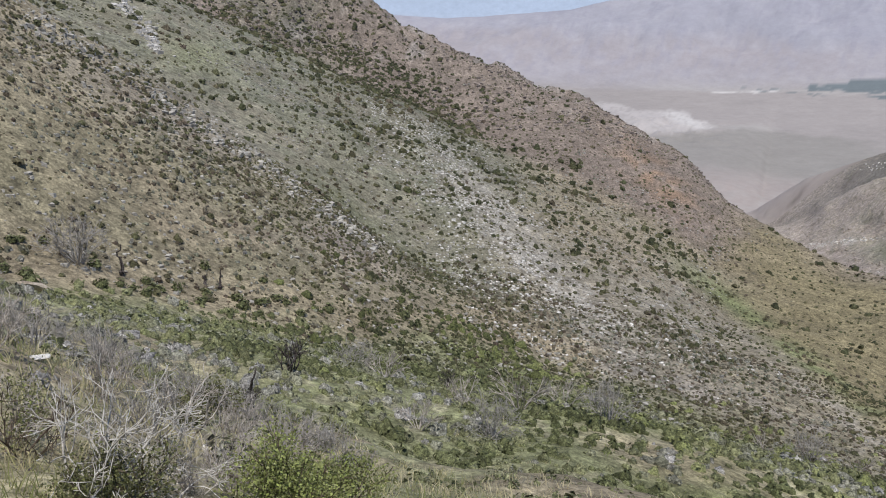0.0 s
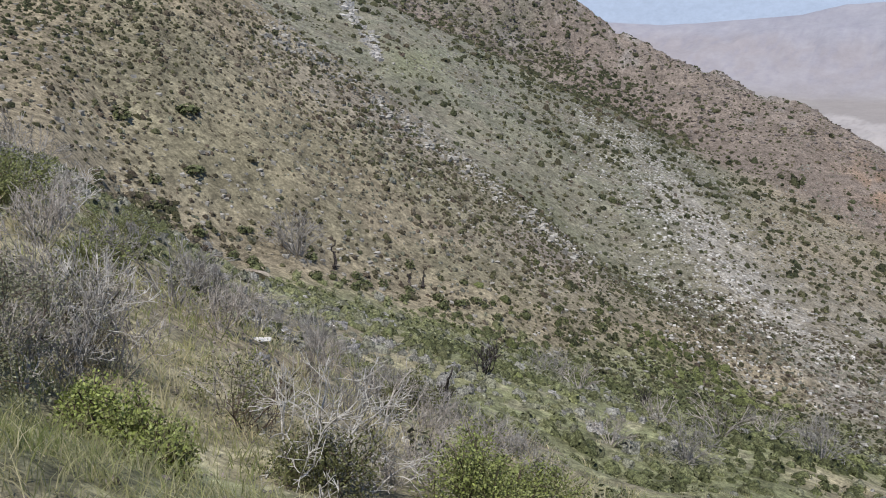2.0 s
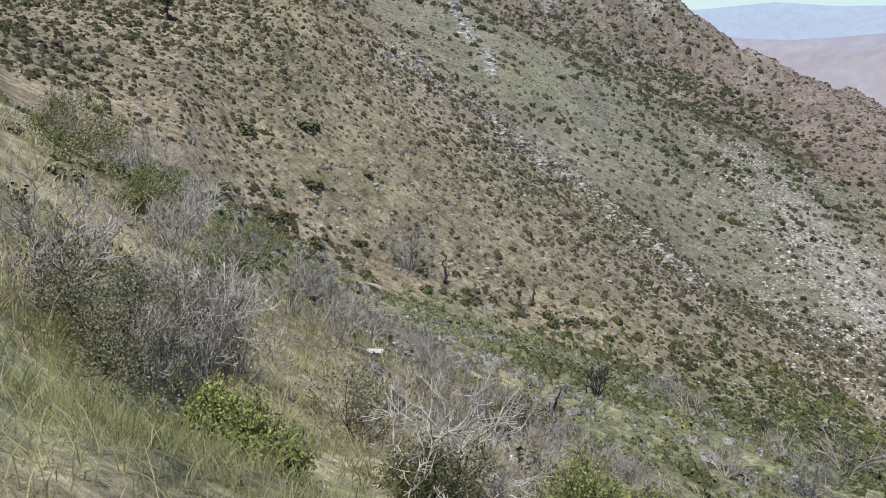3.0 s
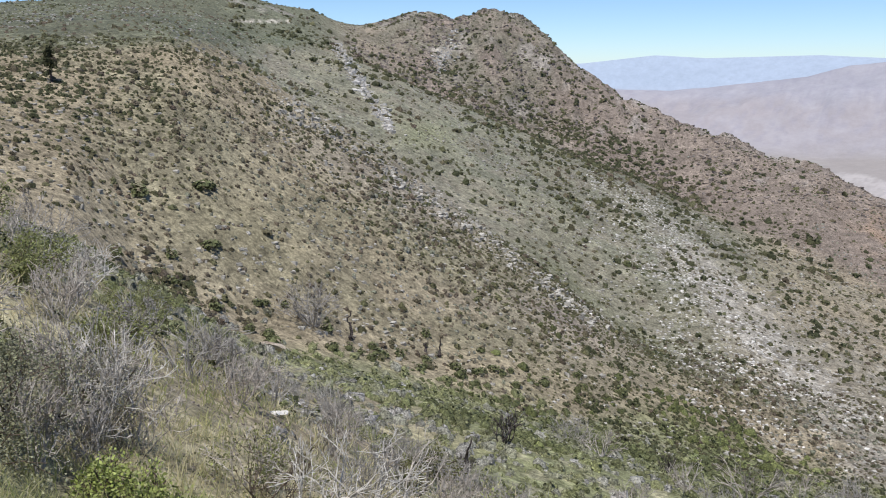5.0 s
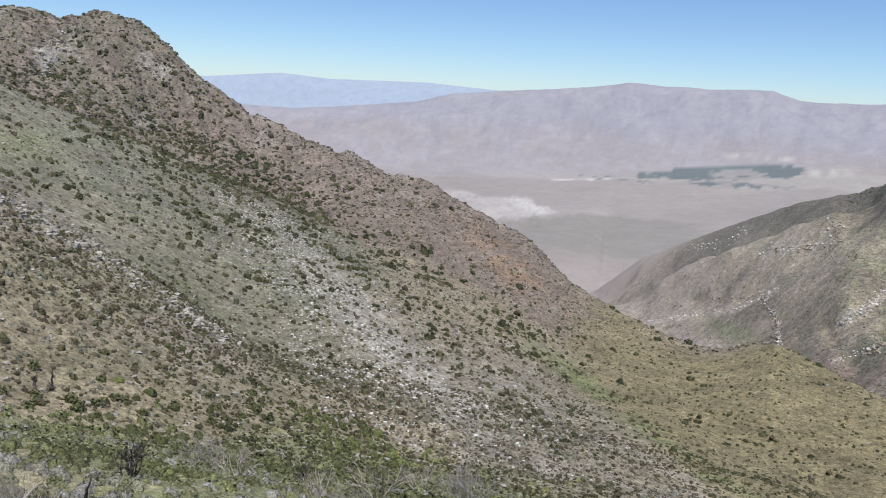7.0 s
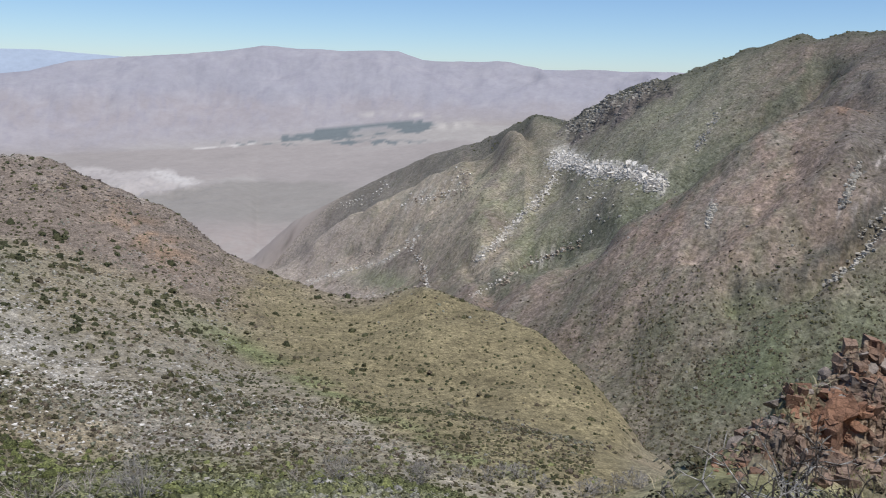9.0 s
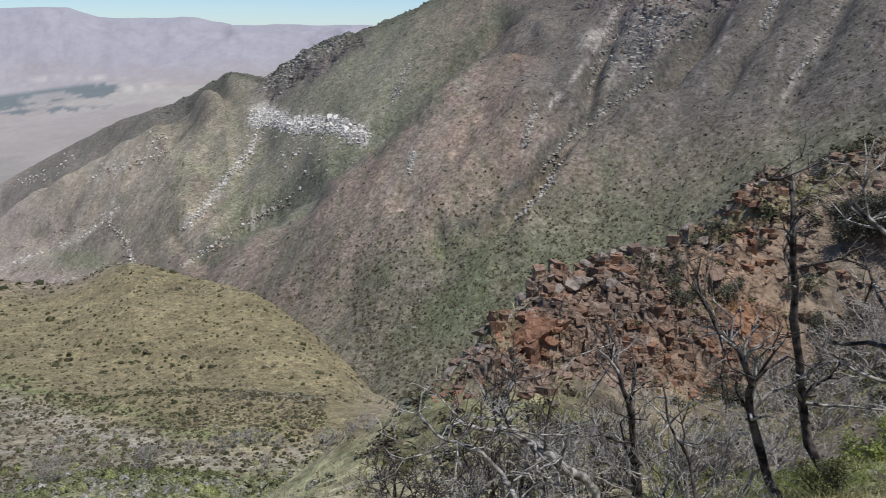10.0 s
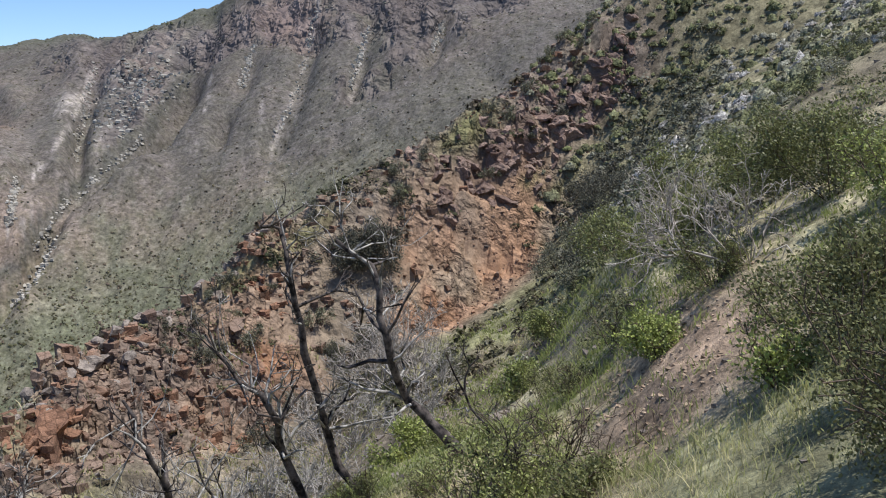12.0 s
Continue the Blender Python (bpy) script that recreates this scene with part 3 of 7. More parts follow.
GREYWOOD = bark_material("weathered_twig", (0.29, 0.255, 0.220), (0.56, 0.505, 0.445))
CHAR = bark_material("charred_bark", (0.014, 0.012, 0.012), (0.145, 0.122, 0.112), 0.16)
BROWNWOOD = bark_material("brown_twig", (0.07, 0.05, 0.038), (0.17, 0.13, 0.10))
SCORCHED = bark_material("scorched_bark", (0.085, 0.076, 0.068), (0.50, 0.475, 0.44), 0.13)
ASHWOOD = bark_material("ash_grey_twig", (0.25, 0.230, 0.208), (0.44, 0.412, 0.378))
RED_ROCK = rock_material("iron_red_rock", (0.275, 0.150, 0.095), (0.235, 0.165, 0.125), 0.35, 3.0)
BROWN_ROCK = rock_material("brown_crag_rock", (0.185, 0.122, 0.098), (0.275, 0.195, 0.158), 0.5, 2.5)
GREY_ROCK = rock_material("grey_rock", (0.120, 0.100, 0.088), (0.235, 0.198, 0.170))
SCREE_ROCK = rock_material("pale_scree_stone", (0.30, 0.275, 0.235), (0.45, 0.42, 0.365))
TAN_ROCK = rock_material("tan_stone", (0.24, 0.19, 0.145), (0.37, 0.315, 0.25))
SOIL_CLOD = rock_material("dry_soil_clod", (0.30, 0.215, 0.15), (0.38, 0.285, 0.205))
BLEACHED = bark_material("bleached_wood", (0.40, 0.365, 0.32), (0.68, 0.64, 0.585))
PALE_ROCK = rock_material("pale_granite", (0.42, 0.392, 0.35), (0.56, 0.528, 0.48))

# ---- the ground, one sheet to the horizon ----
C = lambda *v: np.array(v)[None, None, :]


def lay(base, colour, mask):
    return base * (1 - mask[..., None]) + C(*colour) * mask[..., None]


def zone(az, rise, wide, high, slant=0.0, power=2):
    """A soft-edged patch of ground round a bearing and a rise, slanted by degrees of rise a degree of bearing."""
    return np.exp(-np.abs((GA - az) / wide) ** power - np.abs((RISE - rise - slant * (GA - az)) / high) ** power)


def strip(pts, wide):
    """A winding band of ground along points (bearing, rise), wide in degrees, with ragged edges."""
    d = np.full(GA.shape, 99.0)
    for (a0, e0), (a1, e1) in zip(pts[:-1], pts[1:]):
        m = (np.abs(GA - (a0 + a1) / 2) < abs(a1 - a0) / 2 + 3) & (np.abs(RISE - (e0 + e1) / 2) < abs(e1 - e0) / 2 + 3)
        u, v = GA[m] - a0, RISE[m] - e0
        t = np.clip((u * (a1 - a0) + v * (e1 - e0)) / ((a1 - a0) ** 2 + (e1 - e0) ** 2 + 1e-9), 0, 1)
        d[m] = np.minimum(d[m], np.hypot(u - t * (a1 - a0), v - t * (e1 - e0)))
    return smooth(wide, wide * 0.3, d + wide * 0.5 * fbm(GA * 40, RISE * 40, 20, 3, 171))


def soil_and_haze_colours():
    big, mid, small = fbm(GX, GY, 60, 4, 101), fbm(GX, GY, 18, 4, 102), fbm(GX, GY, 5, 3, 103)
    tiny = fbm(GX, GY, 1.6, 3, 104)
    col = np.zeros(GX.shape + (3,)) + C(0.290, 0.240, 0.160)
    # near slope: grass and bare earth
    near = smooth(62, 44, GR)
    col = lay(col, (0.335, 0.295, 0.185), smooth(-0.5, 0.4, mid + small * 0.7) * near)
    col = lay(col, (0.26, 0.265, 0.14), smooth(0.1, 0.6, small + 0.4 * tiny) * near * 0.7)
    col = lay(col, (0.225, 0.235, 0.110), near * smooth(66, 74, GA) * smooth(104, 98, GA) * smooth(6, 9, GR) * smooth(24, 17, GR) * smooth(-0.5, 0.3, small + 0.5 * tiny) * 0.85)
    trail = np.exp(-((GX * 0.35 + GY * 0.93 + 1.2) / 1.1) ** 2) * smooth(14, 6, GR) + 1.2 * np.exp(-(((GA - 104) / 6) ** 2 + ((GR - 9.8) / 3.2) ** 2)) \
        + np.exp(-(((GA + 44) / 9) ** 2 + ((GR - 2.8) / 1.1) ** 2))
    col = lay(col, (0.37, 0.285, 0.205), np.clip(trail * (0.85 + 0.5 * tiny), 0, 1))
    col = lay(col, (0.285, 0.205, 0.142), near * np.clip(1.2 * np.exp(-(((GA - 104) / 6.5) ** 2 + ((GR - 10.0) / 3.4) ** 2)), 0, 1) * (0.8 + 0.3 * tiny))
    col = lay(col, (0.205, 0.200, 0.112), near * smooth(98, 104, GA) * smooth(128, 122, GA) * smooth(8.5, 7.0, GR + 0.6 * small) * smooth(2.2, 3.2, GR) * 0.9)
    # the green bench under the hill
    bench = smooth(30, 50, GR) * smooth(1.0 + 0.16 * smooth(-8, 0, GA), 0.88 + 0.12 * smooth(-8, 0, GA), GR / along(TOE, GA)[0] + 0.06 * mid) * smooth(-40, -30, GA) * smooth(54, 46, GA)
    col = lay(col, (0.205, 0.210, 0.108), bench * smooth(-0.9, 0.1, mid + 0.5 * big + 0.4) * 0.95)
    col = lay(col, (0.20, 0.26, 0.07), bench * np.clip(zone(2.5, -24.2, 5.5, 1.7, -0.2) + zone(26, -28.0, 9, 0.7, -0.08), 0, 1) * smooth(-0.6, 0.2, small) * 0.8)
    col = lay(col, (0.205, 0.205, 0.090), bench * smooth(14, 22, GA) * (0.7 + 0.3 * mid))
    col = lay(col, (0.36, 0.32, 0.22), bench * smooth(0.35, 0.7, tiny + 0.4 * small) * 0.5)
    # hillside: tan earth, dusky rock, green flushes, pale scree
    hill = smooth(95, 118, GR) * smooth(620, 540, GR) * smooth(56, 48, GA)
    col = lay(col, (0.270, 0.235, 0.165), hill * smooth(0.0, 0.5, big + 0.3 * mid) * 0.8)
    col = lay(col, (0.255, 0.230, 0.150), hill * smooth(0.1, 0.55, -big + 0.4 * mid) * 0.7)
    col = lay(col, (0.285, 0.245, 0.155), hill * np.clip(zone(-30, -11, 5.5, 3.2, -0.2), 0, 1) * 0.85)
    green2 = hill * smooth(1.02, 1.12, GR / along(HILL, GA)[0]) * smooth(1.06, 1.0, GR / along(RIDGE, GA)[0]) * smooth(12, 0, GA)
    col = lay(col, (0.190, 0.190, 0.138), green2 * (0.80 + 0.2 * mid))
    col = lay(col, (0.225, 0.190, 0.145), green2 * smooth(0.15, 0.6, small + 0.5 * mid) * 0.5)
    col = lay(col, (0.150, 0.170, 0.085), green2 * np.exp(-((RISE - along_rise(HILL, GA) - 0.9) / 0.7) ** 2) * smooth(-12, -6, GA) * smooth(2, -2, GA) * 0.8)
    col = lay(col, (0.120, 0.130, 0.085), hill * smooth(-18, -24, GA) * smooth(0.9, 2.1, RISE + 0.5 * mid) * 0.85)
    col = lay(col, (0.205, 0.212, 0.115), green2 * zone(-17, -4.5, 2.2, 1.0) * 0.6)
    col = lay(col, (0.285, 0.240, 0.205), hill * np.clip(zone(-18, -9, 6, 2.0, -0.55) + zone(-8, -17, 6, 2.2, -0.3), 0, 1) * 0.8)
    pale = zone(2.8, -14.2, 2.6, 1.7, -0.95) + 0.9 * zone(6.5, -17.6, 3.4, 1.9, -0.85) + 0.75 * zone(12, -21.5, 5, 2.2, -0.75) + 0.7 * strip([(-22.9, 1.6), (-21.9, 0.0), (-21.1, -1.4), (-19.9, -3.0), (-19.3, -4.2)], 0.35) + 0.5 * zone(16, -19, 7, 3.5, -0.4)
    col = lay(col, (0.300, 0.270, 0.222), hill * np.clip(pale, 0, 1) * 0.75)
    col = lay(col, (0.43, 0.395, 0.34), hill * np.clip(pale, 0, 1) * smooth(0.2, 0.55, small * 0.6 + tiny) * 0.7)
    low = hill * zone(24, -25.8, 13, 0.9, -0.11)
    col = lay(col, (0.37, 0.325, 0.275), low * smooth(-0.2, 0.5, small + tiny * 0.5) * 0.8)
    col = lay(col, (0.232, 0.186, 0.154), hill * smooth(1.0, 1.07, GR / along(RIDGE, GA)[0]) * smooth(-26, -16, GA) * smooth(27, 20, GA) * 0.9)
    col = lay(col, (0.155, 0.148, 0.105), hill * smooth(350, 385, GR) * smooth(-24, -18, GA) * smooth(-4, -12, GA) * smooth(-0.7, 0.3, mid + 0.4 * small) * 0.75)
    col = lay(col, (0.37, 0.33, 0.29), hill * smooth(365, 385, GR) * smooth(0.35, 0.7, small * 0.5 + mid * 0.7) * smooth(24, 12, GA) * 0.6)
    col = lay(col, (0.33, 0.215, 0.135), hill * zone(14.5, -11.5, 3.0, 1.3, -0.6) * smooth(-0.4, 0.4, small) * 0.8)
    edge_rise = np.interp(GA, [5, 14.6, 19.4, 24.6, 30.3, 36.4, 40.7, 48], [-12, -16.6, -19.2, -22.0, -24.8, -27.2, -27.8, -28.0])
    yellow = smooth(-0.5, 0.7, RISE - edge_rise + 0.5 * small) * smooth(17, 24, GA + 2 * mid) * smooth(50, 47, GA) * smooth(380, 330, GR)
    col = lay(col, (0.248, 0.208, 0.116), yellow * 0.9)
    col = lay(col, (0.19, 0.22, 0.095), hill * np.exp(-((RISE - edge_rise - 0.7) / 0.7) ** 2) * smooth(14, 20, GA) * smooth(44, 38, GA) * smooth(-0.7, 0.3, mid + small) * 0.75)
    skirt = hill * np.exp(-((RISE - edge_rise + 0.8) / 0.9) ** 2) * smooth(20, 26, GA) * smooth(48, 44, GA)
    col = lay(col, (0.345, 0.305, 0.245), skirt * smooth(-0.3, 0.4, small + tiny) * 0.85)
    col = lay(col, (0.50, 0.45, 0.37), hill * smooth(330, 350, GR) * strip([(-30.0, 2.95), (-28, 3.05), (-25.9, 3.05)], 0.09))
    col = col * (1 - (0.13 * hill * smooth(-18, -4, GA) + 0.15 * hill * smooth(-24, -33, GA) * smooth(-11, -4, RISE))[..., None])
    col = lay(col, (0.204, 0.184, 0.116), hill * zone(-20, -14, 15, 5.5, -0.25) * smooth(-0.9, 0.1, mid + 0.4 * small) * 0.85)
    # the spur and its red outcrop
    spur = smooth(16, 22, GR) * smooth(70, 62, GR) * smooth(48, 54, GA) * smooth(126, 120, GA)
    col = lay(col, (0.195, 0.160, 0.115), spur)
    col = lay(col, (0.245, 0.195, 0.145), spur * OUT * 0.8)
    col = lay(col, (0.215, 0.215, 0.105), spur * smooth(0.0, 0.5, mid + 0.5 * small) * 0.8)
    col = lay(col, (0.242, 0.214, 0.128), spur * smooth(95, 100, GA) * smooth(-0.7, 0.3, small + 0.5 * mid) * 0.9)
    col = lay(col, (0.225, 0.180, 0.130), spur * smooth(97, 102, GA) * smooth(0.1, 0.6, mid - 0.4 * small) * 0.7)
    meadow = spur * smooth(80, 86, GA) * smooth(101, 98, GA) * smooth(1.02, 0.92, GR / along(FACE, GA)[0] + 0.04 * small)
    col = lay(col, (0.260, 0.255, 0.135), meadow * smooth(-0.8, 0.2, small + 0.5 * tiny) * 0.9)
    redness = OUT * np.clip(LOW * smooth(57, 64, GA - 0.6 * (RISE + 20)) + SCAR, 0, 1) * smooth(-0.5, 0.2, fbm(GX, GY, 9, 3, 111) + 0.3 * small)
    col = lay(col, (0.300, 0.205, 0.145), redness * 0.9)
    col = lay(col, (0.34, 0.175, 0.095), redness * smooth(-0.1, 0.4, fbm(GX, GY, 4, 3, 113)) * smooth(60, 64, GA) * 0.9)
    col = lay(col, (0.41, 0.235, 0.140), OUT * SCAR * smooth(-0.6, 0.0, fbm(GX, GY, 5, 3, 116)) * 0.9)
    col = lay(col, (0.34, 0.27, 0.19), redness * smooth(0.25, 0.6, fbm(GX, GY, 3, 3, 114)) * 0.6)
    col = lay(col, (0.195, 0.155, 0.130), OUT * CRAG * (1 - 0.6 * SCAR) * smooth(-0.1, 0.35, fbm(GX, GY, 4, 3, 115)) * 0.7)
    col = lay(col, (0.150, 0.102, 0.085), np.clip(UPPER * 1.3, 0, 1) * smooth(-0.6, 0.1, small + 0.4 * tiny) * 0.9)
    col = lay(col, (0.200, 0.150, 0.115), LEDGE * smooth(-0.4, 0.2, small) * 0.8)
    for ga, ge, gw, gh, gs in ((78.8, -9.8, 2.4, 0.8, 0.7), (90.5, -3.3, 2.0, 1.0, 0.5), (96.6, -6.9, 1.5, 0.55, 0.9), (94.4, -6.6, 0.7, 0.45, 0.3), (90.0, -2.6, 1.6, 0.7, 0.9), (94, 0.5, 2.5, 0.7, 0.6), (74, -12.0, 3.0, 0.6, 0.6)):
        col = lay(col, (0.205, 0.198, 0.088), spur * zone(ga, ge, gw, gh, gs) * smooth(-0.6, 0.1, small) * 0.85)
    # the mountain across the canyon
    mount = smooth(285, 330, GR) * smooth(1750, 1650, GR) * smooth(20, 30, GA + 0.02 * (GR - 400)) * smooth(230, 200, GA)
    streak, fine = fbm(U * 0.10, V, 26, 3, 121), fbm(GX, GY, 9, 4, 122)
    grit = fbm(GX, GY, 4, 3, 124)
    behind = smooth(1.0, 1.06, GR / along(FLANK, GA)[0]) * smooth(58, 50, GA)
    col = lay(col, (0.190, 0.155, 0.130), mount)
    col = lay(col, (0.128, 0.107, 0.098), mount * smooth(56, 64, GA) * smooth(-8, -3, RISE) * 0.9)
    col = lay(col, (0.238, 0.180, 0.148), mount * (1 - behind) * np.clip(smooth(-0.3, 0.4, big) * 0.5 + zone(53, -8.5, 12, 5), 0, 1) * 0.95)
    col = lay(col, (0.195, 0.192, 0.140), mount * behind * smooth(37, 42, GA) * 0.85)
    col = lay(col, (0.195, 0.178, 0.142), mount * behind * smooth(-0.5, 0.2, big + 0.3 * mid) * 0.85)
    tan = mount * behind * smooth(44, 36, GA)
    col = lay(col, (0.325, 0.268, 0.212), tan * smooth(-0.7, 0.2, mid + 0.5 * big) * 0.85)
    col = lay(col, (0.44, 0.40, 0.36), mount * np.clip(zone(35.4, -7.2, 0.5, 0.6) + zone(33.2, -8.3, 1.8, 0.5, 0.4) + 0.7 * zone(30, -7.9, 1.0, 0.3, 0.4) + 0.7 * zone(27.6, -9.2, 1.0, 0.3, 0.4), 0, 1) * smooth(-0.1, 0.3, grit + fine) * 0.8)
    col = lay(col, (0.150, 0.146, 0.105), mount * np.clip(zone(66, -14, 16, 5, 0.25) + smooth(0.3, 0.8, -big + 0.4 * mid) * 0.35, 0, 1) * 0.85)
    col = lay(col, (0.138, 0.150, 0.080), mount * zone(54, -15.6, 5, 1.0, 0.35) * smooth(-0.4, 0.3, mid) * 0.6)
    col = lay(col, (0.124, 0.140, 0.084), mount * zone(56.5, -18.5, 8, 3.6, 0.25) * smooth(-1.0, -0.1, mid) * 0.92)
    brow = np.interp(GA, [q[0] for q in SPUR], [q[2] for q in SPUR])
    col = lay(col, (0.150, 0.150, 0.102), mount * smooth(5.0, 1.0, RISE - brow + 1.2 * mid) * smooth(57, 64, GA) * smooth(97, 88, GA) * 0.7)
    col = lay(col, (0.120, 0.130, 0.085), mount * smooth(0.05, 0.5, fine + 0.5 * grit) * 0.35)
    col = lay(col, (0.255, 0.190, 0.150), mount * (1 - behind) * smooth(0.1, 0.6, -fine + 0.4 * mid) * zone(54, -8, 10, 6) * 0.7)
    col = lay(col, (0.255, 0.225, 0.200), mount * smooth(0.55, 0.75, streak + 0.25 * fine) * smooth(430, 560, GR) * 0.4)
    col = lay(col, (0.36, 0.335, 0.31), mount * np.clip(zone(45, -2.2, 3.0, 0.7, 0.75) + 0.9 * zone(67, 0.3, 2.4, 1.7, 0.3), 0, 1) * smooth(0.0, 0.4, fine) * 0.8)
    col = lay(col, (0.125, 0.104, 0.098), cliff * smooth(-0.6, 0.1, fbm(U * 0.15, V, 40, 3, 123)) * 0.9)
    col = lay(col, (0.095, 0.083, 0.083), cliff * smooth(0.0, 0.35, fbm(U * 0.2, V, 13, 4, 125)) * 0.75)
    col = lay(col, (0.225, 0.190, 0.175), cliff * smooth(0.3, 0.5, fbm(U * 0.3, V, 10, 4, 126)) * 0.6)
    col = lay(col, (0.225, 0.165, 0.145), cliff * zone(78.5, 4, 2.4, 2.5) * 0.7)
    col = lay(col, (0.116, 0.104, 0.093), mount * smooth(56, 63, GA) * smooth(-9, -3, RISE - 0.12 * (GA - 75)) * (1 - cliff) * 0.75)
    for pts, wide in (([(80.5, 6.7), (80.3, 4.4), (79.2, 1.4), (78.2, -0.9), (76.7, -3.9)], 0.28), ([(83.6, 3.7), (82.9, 1.4), (82.2, -1.1)], 0.22),
                      ([(66.2, 1.9), (64.9, -0.9), (63.2, -3.4), (60.9, -5.9)], 0.32), ([(61.0, -5.0), (60.6, -7.0), (60.2, -8.1)], 0.18),
                      ([(73.2, 0.9), (72.4, -1.9), (71.6, -4.3)], 0.16), ([(76.1, 0.2), (76.3, -2.1)], 0.18), ([(89.1, 3.4), (88.4, 2.1)], 0.16), ([(63.6, -1.1), (64.9, -1.0)], 0.35)):
        col = lay(col, (0.37, 0.325, 0.298), mount * strip(pts, wide * 0.58) * smooth(-0.9, 0.0, fine + grit) * 0.85)
    # great gully: dark rock, deepened in the colour where shading stays weak
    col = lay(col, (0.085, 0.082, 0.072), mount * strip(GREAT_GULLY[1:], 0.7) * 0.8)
    col = lay(col, (0.275, 0.240, 0.220), mount * strip([(69.2, 0.9), (66.3, -2.6), (63.4, -5.9), (60.3, -8.2)], 0.2) * smooth(-0.4, 0.2, fine) * 0.75)
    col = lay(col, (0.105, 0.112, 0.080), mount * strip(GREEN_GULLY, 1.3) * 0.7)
    col = lay(col, (0.215, 0.140, 0.105), mount * zone(59.6, -1.8, 1.3, 0.7) * smooth(-0.2, 0.3, fine) * 0.8)
    col = lay(col, (0.42, 0.37, 0.33), mount * zone(64.6, -0.3, 0.9, 0.35, 0.2, 4) * smooth(-0.3, 0.2, fine) * 0.7)
    col = lay(col, (0.47, 0.44, 0.40), mount * strip([(41.9, -5.5), (42.8, -5.3), (44.3, -6.1), (47.1, -6.2), (49.2, -7.1)], 0.6) * smooth(-0.8, -0.1, fine) * 0.85)
    col = lay(col, (0.098, 0.100, 0.074), mount * smooth(0.93, 0.985, GR / along(CREST + CREST2, GA)[0]) * smooth(34, 39, GA) * 0.8)
    # canyon side lightened in the colour, partly to suggest haze
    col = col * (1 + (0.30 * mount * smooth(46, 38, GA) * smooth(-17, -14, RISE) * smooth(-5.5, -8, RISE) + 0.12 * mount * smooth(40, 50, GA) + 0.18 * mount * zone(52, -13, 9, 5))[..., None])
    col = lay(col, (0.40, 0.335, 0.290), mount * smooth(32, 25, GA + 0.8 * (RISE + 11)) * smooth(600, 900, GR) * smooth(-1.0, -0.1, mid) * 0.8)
    # behind the spine: the ridge's shade side, painted as a darker tone
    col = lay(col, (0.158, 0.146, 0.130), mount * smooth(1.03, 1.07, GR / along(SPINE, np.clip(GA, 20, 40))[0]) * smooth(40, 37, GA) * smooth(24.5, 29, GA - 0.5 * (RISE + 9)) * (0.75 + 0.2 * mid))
    col = lay(col, (0.180, 0.200, 0.115), mount * np.clip(0.8 * zone(39.0, -10.0, 3.2, 2.4, -0.5) + 0.9 * zone(30.5, -14.6, 3.0, 0.8, -0.15), 0, 1) * smooth(-0.6, 0.2, mid + 0.4 * fine) * 0.8)
    col = lay(col, (0.50, 0.455, 0.405), mount * np.clip(strip([(42.9, -11.9), (40.2, -13.2), (37.5, -14.9), (36.3, -15.5)], 0.12) + strip([(31.7, -11.8), (33.0, -13.5), (33.2, -15.1)], 0.13)
              + 0.8 * strip([(35.6, -7.6), (34.6, -8.6), (32.7, -8.9), (31.1, -9.8)], 0.12) + 0.8 * strip([(32.6, -10.6), (31.7, -11.8)], 0.12)
              + strip([(32.7, -11.5), (30.1, -13.2), (27.0, -14.0), (24.6, -14.7)], 0.14) + strip([(42.0, -6.9), (41.1, -8.3), (39.6, -9.9), (38.1, -11.7), (36.6, -13.0)], 0.2)
              + strip([(52.5, -7.6), (52.3, -8.6), (52.7, -9.3)], 0.12), 0, 1) * smooth(-0.3, 0.2, grit + fine) * 0.8)
    # desert basin, its tan paled in the colour for haze
    basin = np.clip(smooth(1500, 1800, GR) * smooth(32, 24, GA - 0.02 * (GR - 1700)) + smooth(1900, 2100, GR), 0, 1)
    col = lay(col, (0.335, 0.300, 0.278), basin)
    lanes = fbm(GA * 30, GR * 1.0, 260, 5, 131)
    col = lay(col, (0.385, 0.355, 0.325), basin * smooth(0.0, 0.5, lanes) * 0.8)
    col = lay(col, (0.300, 0.270, 0.250), basin * smooth(0.1, 0.6, fbm(GA * 45, GR, 420, 4, 132)) * 0.6)
    col = lay(col, (0.285, 0.260, 0.240), basin * zone(19, -9.6, 7, 1.2) * 0.7)
    wob = 0.10 * fbm(GA * 40, RISE * 40, 30, 3, 162)
    low, top = np.interp(GA, [7, 9, 13.7, 18, 19.5], [-6.6, -7.2, -8.6, -7.85, -7.6]), np.interp(GA, [7, 9.6, 12.8, 15.6, 18.2, 19.5], [-6.6, -6.55, -6.85, -6.9, -7.75, -7.9])
    bad = basin * smooth(-0.02, 0.12, RISE - low + wob) * smooth(-0.02, 0.25, top - RISE + 2 * wob)
    rill = np.abs(fbm(GA * 90 + RISE * 50, RISE * 130, 34, 4, 161))
    col = lay(col, (0.44, 0.40, 0.375), bad * (0.35 + 0.6 * smooth(0.04, 0.25, rill)))
    col = lay(col, (0.55, 0.515, 0.48), bad * np.clip(zone(16.0, -7.5, 1.7, 0.35, -0.3, 4), 0, 1) * (0.4 + 0.6 * smooth(0.05, 0.2, rill)) * 0.9)
